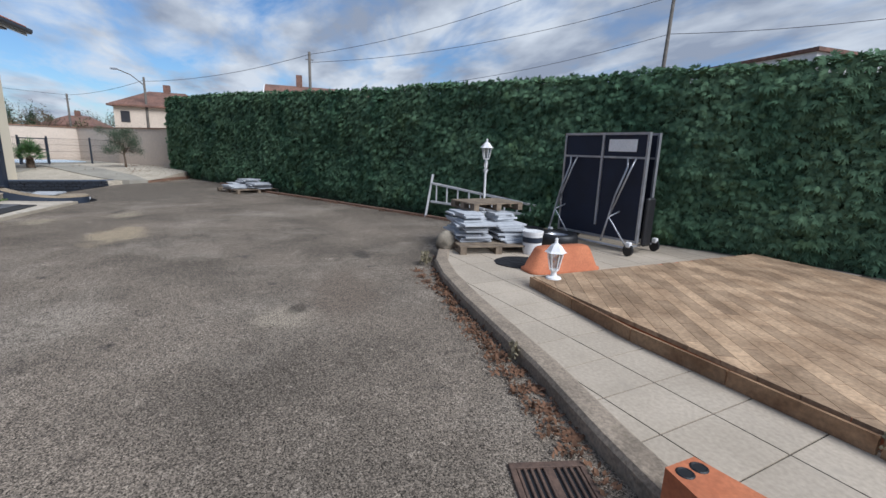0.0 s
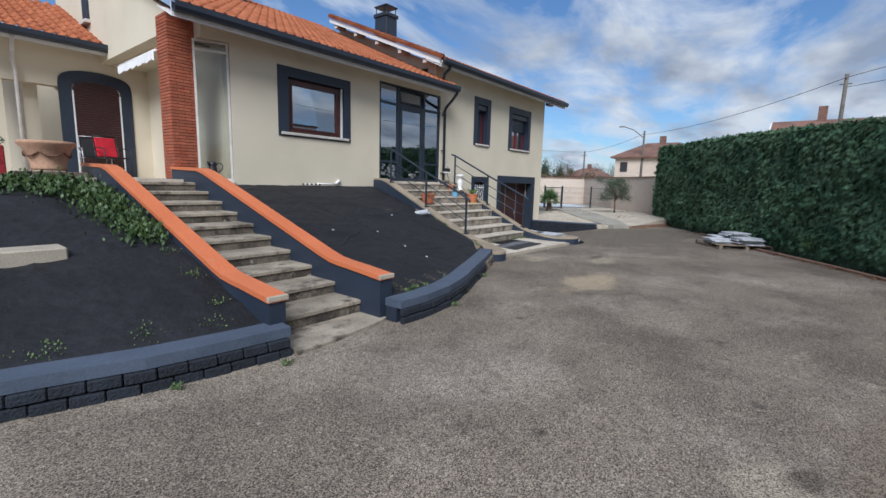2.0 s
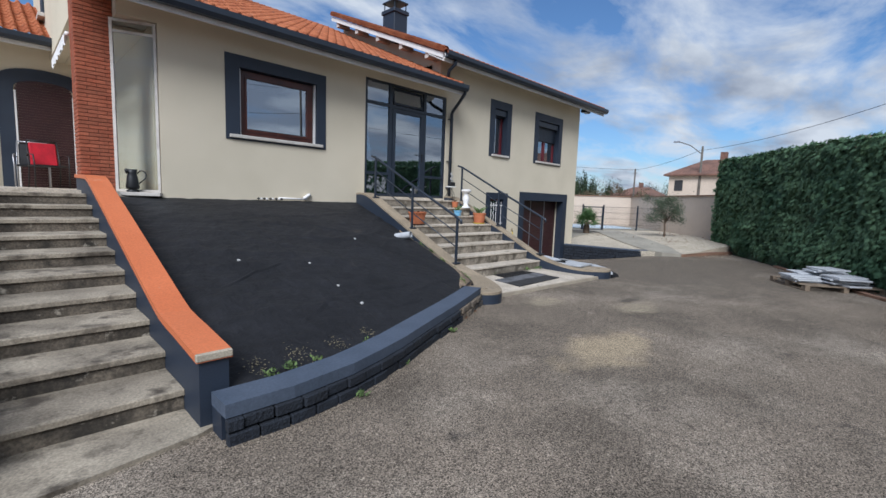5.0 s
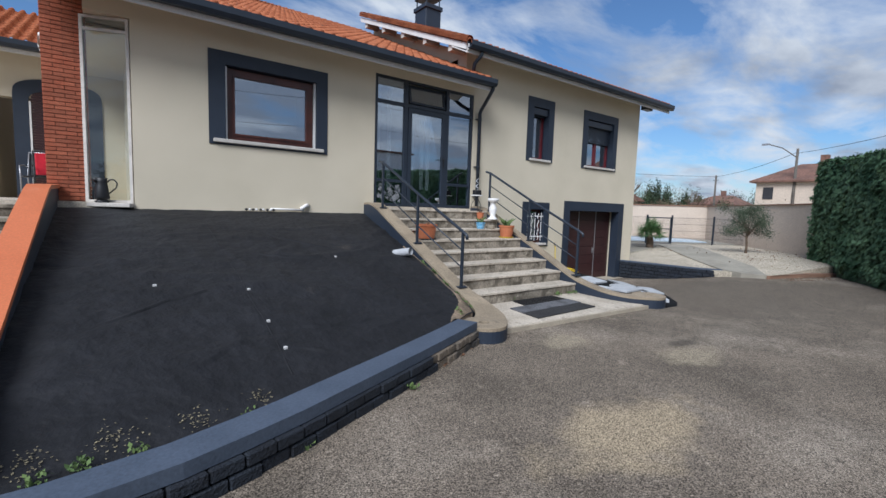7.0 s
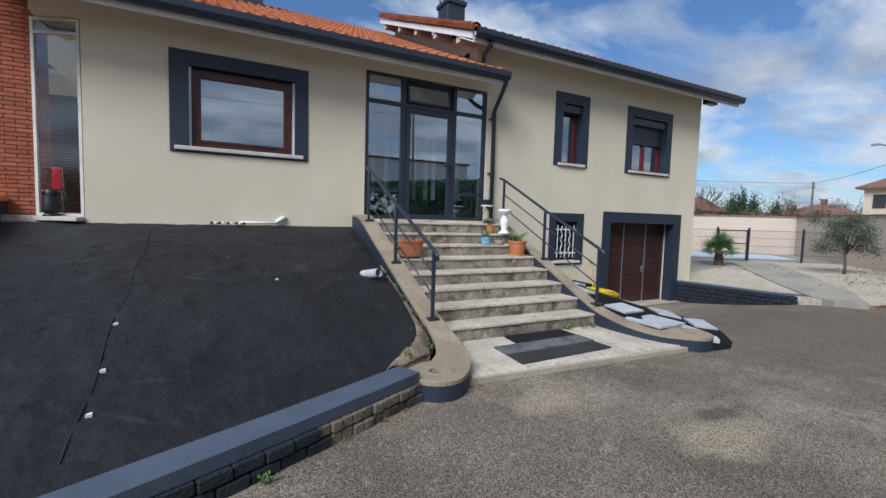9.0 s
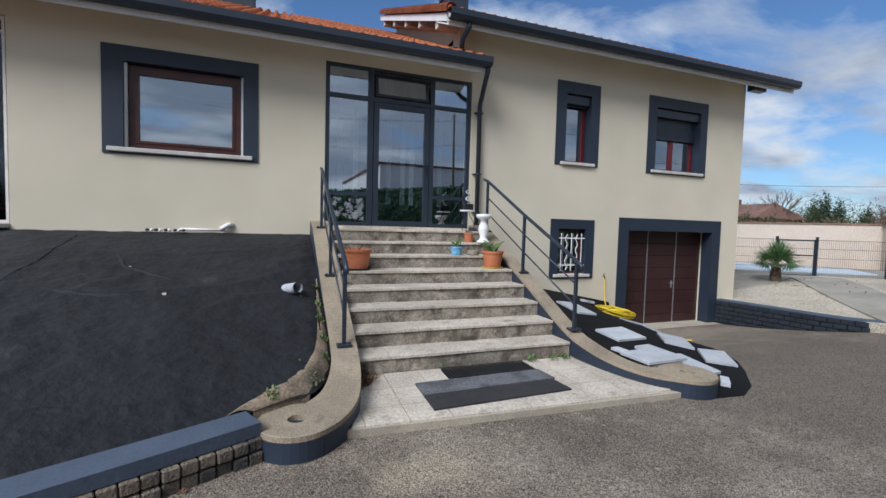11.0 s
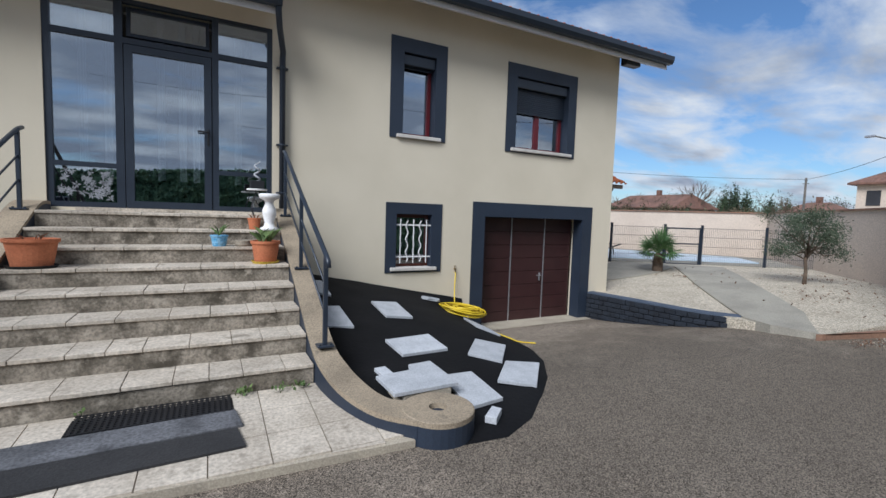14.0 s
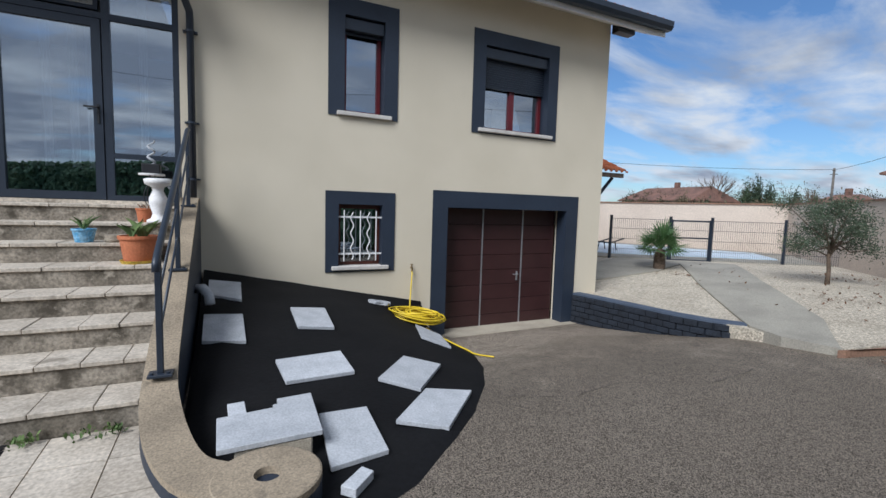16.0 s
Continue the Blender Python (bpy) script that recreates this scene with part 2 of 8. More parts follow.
STEEL = mat("galvanised", (0.5, 0.5, 0.52), 0.4, (0.4, 0.4, 0.42), 8, 70, 0.05, metal=0.7, amount=0.2)
BLACK = mat("black_plastic", (0.012, 0.012, 0.014), 0.5, None, 5, 60, 0.05, amount=0.2)
CURTAIN = mat("curtain_cloth", (0.75, 0.75, 0.75), 0.9, None, 2, 40, 0.0, amount=0.1)
GLASS = glass_mat("window_glass")
CLEAR_GLASS = glass_mat("clear_glass", (0.82, 0.85, 0.84), 0.03, 1.4)

# ---- mesh helpers ----


def part(name, bm, material, parent=None, label="", smooth=False, kind="", at=None):
    me = bpy.data.meshes.new(name)
    bm.normal_update()
    bm.to_mesh(me)
    bm.free()
    for mm in (material if isinstance(material, (list, tuple)) else [material]):
        me.materials.append(mm)
    if smooth:
        for pl in me.polygons:
            pl.use_smooth = True
    ob = new(name, me)
    if at is not None:
        ob.matrix_world = at
    if parent:
        ob.parent = parent
    if label or kind:
        tagged(ob, label=label, kind=kind)
    return ob


def box(bm, x0, x1, y0, y1, z0, z1, bevel=0.0, mi=0):
    vs = [bm.verts.new((x, y, z)) for x in (x0, x1) for y in (y0, y1) for z in (z0, z1)]
    fs = [bm.faces.new([vs[i] for i in f]) for f in ((0, 1, 3, 2), (4, 6, 7, 5), (0, 4, 5, 1), (2, 3, 7, 6), (0, 2, 6, 4), (1, 5, 7, 3))]
    for f in fs:
        f.material_index = mi
    if bevel > 0:
        es = {e for f in fs for e in f.edges}
        r = bmesh.ops.bevel(bm, geom=list(es), offset=bevel, segments=1, affect="EDGES", profile=0.5)
        for f in r["faces"]:
            f.material_index = mi
    return vs


def prism(bm, pts, z0, z1, mi=0):
    """A straight-sided solid over a plan outline; z0 and z1 may be functions of x, y."""
    f0 = z0 if callable(z0) else (lambda x, y: z0)
    f1 = z1 if callable(z1) else (lambda x, y: z1)
    lo = [bm.verts.new((x, y, f0(x, y))) for x, y in pts]
    hi = [bm.verts.new((x, y, f1(x, y))) for x, y in pts]
    n = len(pts)
    area = sum(pts[i][0] * pts[(i + 1) % n][1] - pts[(i + 1) % n][0] * pts[i][1] for i in range(n))
    if area < 0:
        lo.reverse(); hi.reverse()
    fs = [bm.faces.new(hi), bm.faces.new(lo[::-1])]
    for i in range(n):
        fs.append(bm.faces.new((lo[i], lo[(i + 1) % n], hi[(i + 1) % n], hi[i])))
    for f in fs:
        f.material_index = mi
    return fs


def tube(bm, pts, r, seg=8, cap=True, mi=0):
    """A round bar along points; r may be a list."""
    rs = r if isinstance(r, (list, tuple)) else [r] * len(pts)
    pts = [Vector(p) for p in pts]
    rings = []
    t0 = (pts[1] - pts[0]).normalized()
    side = t0.orthogonal().normalized()
    for i, p in enumerate(pts):
        a = pts[max(i - 1, 0)]
        b = pts[min(i + 1, len(pts) - 1)]
        t = (b - a).normalized()
        side = (side - t * side.dot(t))
        side = side.normalized() if side.length > 1e-5 else t.orthogonal().normalized()
        up = t.cross(side)
        rings.append([bm.verts.new(p + (side * math.cos(k * math.tau / seg) + up * math.sin(k * math.tau / seg)) * rs[i]) for k in range(seg)])
    for a, b in zip(rings, rings[1:]):
        for k in range(seg):
            f = bm.faces.new((a[k], a[(k + 1) % seg], b[(k + 1) % seg], b[k]))
            f.material_index = mi
    if cap:
        bm.faces.new(rings[0][::-1]).material_index = mi
        bm.faces.new(rings[-1]).material_index = mi


def lathe(bm, prof, seg=24, c=(0, 0, 0), mi=0, sx=1.0, sy=1.0):
    """Turns a list of (radius, height) about the z axis."""
    rings = []
    for r, z in prof:
        rings.append([bm.verts.new((c[0] + sx * max(r, 1e-4) * math.cos(k * math.tau / seg), c[1] + sy * max(r, 1e-4) * math.sin(k * math.tau / seg), c[2] + z)) for k in range(seg)])
    for a, b in zip(rings, rings[1:]):
        for k in range(seg):
            f = bm.faces.new((a[k], a[(k + 1) % seg], b[(k + 1) % seg], b[k]))
            f.material_index = mi


def thing(name, label="", category="", group="", at=(0, 0, 0), kind=""):
    e = new(name)
    e.location = at
    bpy.context.view_layer.update()
    return tagged(e, label=label, category=category, group=group, kind=kind)


def sub(name, bm, material, parent, label="", smooth=False):
    """A part whose mesh was made in world coordinates, under a thing that stands at its own place."""
    ob = part(name, bm, material, None, label, smooth)
    ob.parent = parent
    ob.matrix_parent_inverse = parent.matrix_world.inverted()
    return ob


def smooth01(v):
    v = min(max(v, 0.0), 1.0)
    return v * v * (3 - 2 * v)


def ground_z(x, y):
    """The yard: level by the steps, falling to the garage door."""
    a = smooth01((x - 3.4) / 2.6) * (1 - smooth01((x - 9.6) / 2.0))
    b = smooth01((y + 4.2) / 4.4)
    return -0.5 * a * b


def hole_wall(bm, x0, x1, z0, z1, y0, y1, holes):
    """A wall in the xz plane from y0 to y1 with rectangular openings (x0, x1, z0, z1)."""
    xs = sorted({x0, x1, *[h[0] for h in holes], *[h[1] for h in holes]})
    zs = sorted({z0, z1, *[h[2] for h in holes], *[h[3] for h in holes]})

    def solid(cx, cz):
        return x0 < cx < x1 and z0 < cz < z1 and not any(h[0] < cx < h[1] and h[2] < cz < h[3] for h in holes)
    cells = {(i, k): solid((xs[i] + xs[i + 1]) / 2, (zs[k] + zs[k + 1]) / 2) for i in range(len(xs) - 1) for k in range(len(zs) - 1)}
    V = {}

    def v(i, k, y):
        if (i, k, y) not in V:
            V[(i, k, y)] = bm.verts.new((xs[i], y, zs[k]))
        return V[(i, k, y)]
    for (i, k), s in cells.items():
        if not s:
            continue
        bm.faces.new((v(i, k, y0), v(i + 1, k, y0), v(i + 1, k + 1, y0), v(i, k + 1, y0)))
        bm.faces.new((v(i, k, y1), v(i, k + 1, y1), v(i + 1, k + 1, y1), v(i + 1, k, y1)))
        if not cells.get((i - 1, k)):
            bm.faces.new((v(i, k, y0), v(i, k + 1, y0), v(i, k + 1, y1), v(i, k, y1)))
        if not cells.get((i + 1, k)):
            bm.faces.new((v(i + 1, k, y0), v(i + 1, k, y1), v(i + 1, k + 1, y1), v(i + 1, k + 1, y0)))
        if not cells.get((i, k - 1)):
            bm.faces.new((v(i, k, y0), v(i, k, y1), v(i + 1, k, y1), v(i + 1, k, y0)))
        if not cells.get((i, k + 1)):
            bm.faces.new((v(i, k + 1, y0), v(i + 1, k + 1, y0), v(i + 1, k + 1, y1), v(i, k + 1, y1)))


# ---- ground ----


def build_ground():
    bm = bmesh.new()
    xs = [-400, -150, -60, -30, -20] + [-15 + i * 0.5 for i in range(61)] + [20, 30, 60, 150, 400]
    ys = [-400, -150, -60, -30, -20] + [-17 + i * 0.5 for i in range(47)] + [10, 20, 40, 100, 400]
    V = [[bm.verts.new((x, y, ground_z(x, y))) for y in ys] for x in xs]
    for i in range(len(xs) - 1):
        for k in range(len(ys) - 1):
            bm.faces.new((V[i][k], V[i + 1][k], V[i + 1][k + 1], V[i][k + 1]))
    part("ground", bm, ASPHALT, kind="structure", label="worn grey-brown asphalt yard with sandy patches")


build_ground()

# ---- house: walls ----
HX0, HX1 = -4.02, 9.66          # facade ends
G = dict(door=(0.0, 2.58, 1.60, 4.25), w1=(-2.76, -1.20, 2.62, 3.83), w2=(4.62, 5.24, 2.98, 4.34), w3=(6.95, 8.27, 2.98, 4.34),
         w4=(4.55, 5.24, 0.72, 1.66), gar=(6.33, 8.83, -0.6, 1.66))


def build_walls():
    bm = bmesh.new()
    hole_wall(bm, HX0, HX1, -0.8, 4.62, 0.0, 0.3, [G["door"], G["w1"], G["w2"], G["w3"], G["w4"], G["gar"]])
    box(bm, 2.32, HX1, 0.0, 0.3, 4.62, 5.28)
    box(bm, -4.55, HX0, 0.0, 0.3, 4.2, 4.62)
    part("wall_front", bm, RENDER, kind="structure", label="cream rendered house wall")
    bm = bmesh.new()
    box(bm, HX1 - 0.3, HX1, 0.3, 9.5, -0.8, 5.0)
    part("wall_east", bm, RENDER, kind="structure")
    bm = bmesh.new()
    box(bm, -11, HX1, 9.5, 9.8, -0.8, 5.0)
    part("wall_back", bm, RENDER, kind="structure")
    bm = bmesh.new()
    box(bm, -4.03, -3.73, 0.3, 4.4, -0.8, 4.6)
    part("wall_porch_east", bm, RENDER, kind="structure")
    bm = bmesh.new()
    hole_wall(bm, -7.8, -3.73, -0.2, 4.55, 4.4, 4.7, [(-6.78, -5.55, 1.5, 3.55)])
    part("wall_porch", bm, RENDER, kind="structure")


build_walls()

# ---- roofs ----
SL = 0.442


def tiled_roof(name, x0, x1, y0, z0, y1, label="", slope=0.442):
    """Roman tiles: real rolls and courses on a slope that rises along y."""
    SL = slope
    pitch, course = 0.20, 0.37
    n = int((x1 - x0) / pitch)
    pitch = (x1 - x0) / n
    length = math.hypot(y1 - y0, (y1 - y0) * SL)
    rows = max(1, round(length / course))
    prof = [(0, 0.0), (0.08, 0.035), (0.16, 0.055), (0.26, 0.062), (0.36, 0.055), (0.44, 0.035), (0.52, 0.0), (0.64, -0.012), (0.76, -0.016), (0.88, -0.012)]
    me = bpy.data.meshes.new(name)
    ny = Vector((0, -SL, 1)).normalized()
    ty = Vector((0, 1, SL)).normalized()
    verts, faces = [], []
    for r in range(rows):
        a, b = length * r / rows, length * (r + 1) / rows + 0.03
        for end, off in ((a, 0.026), (b, 0.0)):
            for i in range(n):
                for u, h in prof:
                    p = Vector((x0 + (i + u) * pitch, y0, z0)) + ty * end + ny * (h + off)
                    verts.append(p)
            verts.append(Vector((x1, y0, z0)) + ty * end + ny * off)
        w = n * len(prof) + 1
        base = r * (3 * w)
        for i in range(w):
            verts.append(verts[base + i] - ny * 0.03)
        for i in range(w - 1):
            faces.append((base + i, base + i + 1, base + w + i + 1, base + w + i))
            faces.append((base + 2 * w + i, base + 2 * w + i + 1, base + i + 1, base + i))
    me.from_pydata([tuple(v) for v in verts], [], faces)
    me.materials.append(TILE)
    for pl in me.polygons:
        pl.use_smooth = True
    ob = new(name, me)
    return tagged(ob, label=label or "orange clay tile roof slope", kind="structure")


def eave(x0, x1, y, z, name, back=-0.003):
    """Gutter, fascia and soffit along a front eave."""
    g = thing(name, "dark blue gutter and white fascia under the eave", "gutter", at=(x0, y, z))
    bm = bmesh.new()
    prof = [(-0.075, 0.0), (-0.07, -0.06), (-0.04, -0.10), (0.04, -0.10), (0.06, -0.06), (0.06, 0.0), (0.05, 0.0), (0.045, -0.055), (0.03, -0.085), (-0.035, -0.085), (-0.06, -0.055), (-0.065, 0.0)]
    a = [bm.verts.new((x0, y + p * 1.25 - 0.02, z + q * 1.5 + 0.02)) for p, q in prof]
    b = [bm.verts.new((x1, y + p * 1.25 - 0.02, z + q * 1.5 + 0.02)) for p, q in prof]
    for i in range(len(prof)):
        j = (i + 1) % len(prof)
        bm.faces.new((a[i], b[i], b[j], a[j]))
    bm.faces.new(a[::-1]); bm.faces.new(b)
    sub("gutter", bm, NAVY_METAL, g)
    bm = bmesh.new()
    box(bm, x0, x1, y + 0.062, y + 0.085, z - 0.20, z + 0.02)
    sub("fascia", bm, WHITE, g, "white painted fascia board")
    bm = bmesh.new()
    y1 = back
    prof = [(y + 0.087, z - 0.19), (y1, z - 0.19 + (y1 - y) * 0.40), (y1, z - 0.17 + (y1 - y) * 0.40), (y + 0.087, z - 0.165)]
    a = [bm.verts.new((x0, p, q)) for p, q in prof]
    b = [bm.verts.new((x1, p, q)) for p, q in prof]
    for i in range(4):
        bm.faces.new((a[i], b[i], b[(i + 1) % 4], a[(i + 1) % 4]))
    bm.faces.new(a[::-1]); bm.faces.new(b)
    sub("soffit", bm, WHITE, g, "white soffit boards")
    return g


E1, E2 = 4.44, 5.12
SLH = 0.412
tiled_roof("roof_low", -5.25, 2.62, -0.63, E1 + 0.01, 6.2)
tiled_roof("roof_high", 1.83, 10.44, -0.60, E2 + 0.01, 4.45, slope=SLH)
eave(-5.25, 2.62, -0.64, E1, "low_eave")
eave(1.86, 10.46, -0.62, E2, "high_eave")


def build_roof_bits():
    bm = bmesh.new()
    vs = [(2.3, -0.02, 4.55), (2.3, 4.6, 4.9), (2.3, 4.6, 7.05), (2.3, -0.02, 5.16)]
    w = [bm.verts.new(v) for v in vs] + [bm.verts.new((v[0] + 0.2, v[1], v[2])) for v in vs]
    for f in ((0, 3, 2, 1), (4, 5, 6, 7), (0, 1, 5, 4), (1, 2, 6, 5), (2, 3, 7, 6), (3, 0, 4, 7)):
        bm.faces.new([w[i] for i in f])
    part("wall_upper", bm, RENDER, kind="structure")
    bm = bmesh.new()
    a = Vector((1.86, -0.6, E2 - 0.03)); b = Vector((1.86, 4.6, E2 - 0.03 + 5.2 * SLH))
    vs = [a, b, b + Vector((0, 0, -0.13)), a + Vector((0, 0, -0.13))]
    w = [bm.verts.new(v) for v in vs] + [bm.verts.new(v + Vector((0.03, 0, 0))) for v in vs]
    for f in ((0, 3, 2, 1), (4, 5, 6, 7), (0, 1, 5, 4), (1, 2, 6, 5), (2, 3, 7, 6), (3, 0, 4, 7)):
        bm.faces.new([w[i] for i in f])
    part("verge_board", bm, WHITE, kind="structure", label="white painted verge board")
    vt = thing("verge_tiles", "row of overlapping orange clay tiles along the gable edge", "roof tiles", at=(1.86, -0.6, E2))
    for i in range(22):
        y = -0.62 + i * 0.237
        z = E2 + (y + 0.64) * SLH
        bm = bmesh.new()
        seg = 8
        rings = []
        for yy, rr in ((y, 0.10), (y + 0.26, 0.088)):
            zz = z + (yy - y) * SLH + 0.035
            rings.append([bm.verts.new((1.90 - rr * math.cos(math.pi * k / seg) * 0.9, yy, zz + rr * math.sin(math.pi * k / seg) - (0.06 if k == 0 else 0.0))) for k in range(seg + 1)])
        for k in range(seg):
            bm.faces.new((rings[0][k], rings[0][k + 1], rings[1][k + 1], rings[1][k]))
        bmesh.ops.solidify(bm, geom=bm.faces[:], thickness=0.012)
        sub("tile", bm, TILE, vt, smooth=False)
    for i in range(5):
        y = 0.1 + i * 1.05
        z = E2 + (y + 0.64) * SLH
        bm = bmesh.new()
        box(bm, 1.9, 2.3, y - 0.07, y + 0.07, z - 0.30, z - 0.07)
        part("rafter", bm, SILL, None, kind="structure", label="pale rafter end")
    # underside between the rafters; its shade is given as a dark brown
    bm = bmesh.new()
    a, b = Vector((1.9, -0.55, E2 - 0.06)), Vector((1.9, 4.6, E2 - 0.06 + 5.15 * SLH))
    vs = [a, b, b + Vector((0.4, 0, 0)), a + Vector((0.4, 0, 0))]
    w = [bm.verts.new(v) for v in vs] + [bm.verts.new(v + Vector((0, 0, 0.02))) for v in vs]
    for f in ((0, 3, 2, 1), (4, 5, 6, 7), (0, 1, 5, 4), (1, 2, 6, 5), (2, 3, 7, 6), (3, 0, 4, 7)):
        bm.faces.new([w[i] for i in f])
    part("soffit", bm, BROWN, kind="structure", label="boards under the gable edge, their shade painted dark brown")
    bm = bmesh.new()
    box(bm, HX1 + 0.002, HX1 + 0.42, -0.2, -0.02, E2 - 0.12, E2 + 0.05, 0.01)
    part("purlin", bm, NAVY_METAL, kind="structure", label="dark end of a roof beam at the wall corner")
    # ceiling under the roofs
    bm = bmesh.new()
    for x0, x1, z in ((-5.0, 2.3, 4.25), (2.3, HX1, 4.95)):
        box(bm, x0, x1, 0.3, 9.5, z + 0.02, z + 0.12)
    part("ceiling", bm, ROOM, kind="structure")
    bm = bmesh.new()
    box(bm, HX0 + 0.3, HX1 - 0.3, 0.42, 9.5, 1.40, 1.60)
    part("floor", bm, ROOM, kind="structure")


build_roof_bits()


def chimney(x0, x1, y0, y1, z0, z1):
    c = thing("chimney", "slate-blue rendered chimney with a metal cowl", "chimney", at=((x0 + x1) / 2, y0, z0))
    bm = bmesh.new()
    box(bm, x0, x1, y0, y1, z0, z1, 0.01)
    box(bm, x0 - 0.04, x1 + 0.04, y0 - 0.04, y1 + 0.04, z1 - 0.12, z1, 0.01)
    sub("shaft", bm, NAVY, c)
    bm = bmesh.new()
    for x in (x0 + 0.04, x1 - 0.04):
        for y in (y0 + 0.04, y1 - 0.04):
            tube(bm, [(x, y, z1), (x, y, z1 + 0.22)], 0.02, 6)
    box(bm, x0 - 0.02, x1 + 0.02, y0 - 0.02, y1 + 0.02, z1 + 0.22, z1 + 0.27, 0.01)
    sub("cowl", bm, NAVY_METAL, c)


chimney(3.28, 3.82, 3.2, 3.8, 6.3, 7.6)
chimney(-2.05, -1.25, 4.5, 5.1, 6.0, 7.9)

# ---- steps and beds ----
YS1 = [(-3.147 + 0.36 * k, 0.30 + 0.18 * k) for k in range(8)]
YS2 = [(-5.168 + 0.488 * k, 0.182 + 0.1442 * k) for k in range(10)]


def build_steps():
    es = thing("entrance_steps", "weathered concrete steps with cracked pale tiled treads", "steps", at=(1.3, -3.1, 0))
    rs = random.Random(3)
    for k, (y, z) in enumerate(YS1):
        y1 = YS1[k + 1][0] + 0.02 if k < 7 else 0.0
        bq = bmesh.new()
        box(bq, 0.045, 2.575, y + 0.02, y1 if k < 7 else -0.003, -0.1, z - 0.035)
        sub("step", bq, STEP_RISER, es)
        x = 0.045
        while x < 2.56:
            w = min(rs.choice((0.33, 0.33, 0.33, 0.25, 0.4)), 2.575 - x)
            if 2.575 - (x + w) < 0.12:
                w = 2.575 - x
            bq = bmesh.new()
            d = rs.uniform(-0.006, 0.006)
            box(bq, x + 0.002, x + w - 0.002, y + d, (y1 - 0.002) if k < 7 else -0.004, z - 0.034, z + rs.uniform(-0.003, 0.003), 0.004)
            sub("tread_tile", bq, PALE_TILE, es)
            x += w
    gs = thing("garden_steps", "old stained concrete steps up to the porch", "steps", at=(-5.7, -5.3, 0))
    for k, (y, z) in enumerate(YS2):
        bq = bmesh.new()
        back = YS2[k + 1][0] if k < 9 else -0.282
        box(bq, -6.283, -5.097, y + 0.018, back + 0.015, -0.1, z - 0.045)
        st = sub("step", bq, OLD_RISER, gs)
        bq = bmesh.new()
        rows = []
        for i in range(13):
            x = -6.283 + 1.186 * i / 12
            w = 0.006 * noise.noise((x * 6, k * 3.1, 0))
            rows.append([bq.verts.new(v) for v in ((x, y + w, z - 0.044), (x, y + w, z - 0.008), (x, y + w + 0.008, z + w * 0.4), (x, back + 0.016, z), (x, back + 0.016, z - 0.044))])
        for a, b in zip(rows, rows[1:]):
            for j in range(5):
                bq.faces.new((a[j], b[j], b[(j + 1) % 5], a[(j + 1) % 5]))
        bq.faces.new(rows[0]); bq.faces.new(rows[-1][::-1])
        bmesh.ops.recalc_face_normals(bq, faces=bq.faces[:])
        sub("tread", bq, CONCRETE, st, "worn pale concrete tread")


build_steps()


def build_base_slab():
    bm = bmesh.new()
    prism(bm, [(-0.55, -4.15), (3.05, -4.30), (2.95, -3.9), (2.62, -3.1), (0.0, -3.1), (-0.1, -3.6)], -0.05, lambda x, y: 0.06 + 0.05 * (y + 4.2))
    part("landing", bm, SLAB, kind="structure")
    bm = bmesh.new()
    prism(bm, [(-6.31, -5.74), (-6.0, -5.72), (-5.6, -5.66), (-5.13, -5.58), (-4.99, -5.52), (-5.10, -5.15), (-6.28, -5.15)], -0.05, 0.03)
    part("garden_steps_landing", bm, CONCRETE, kind="structure")


build_base_slab()


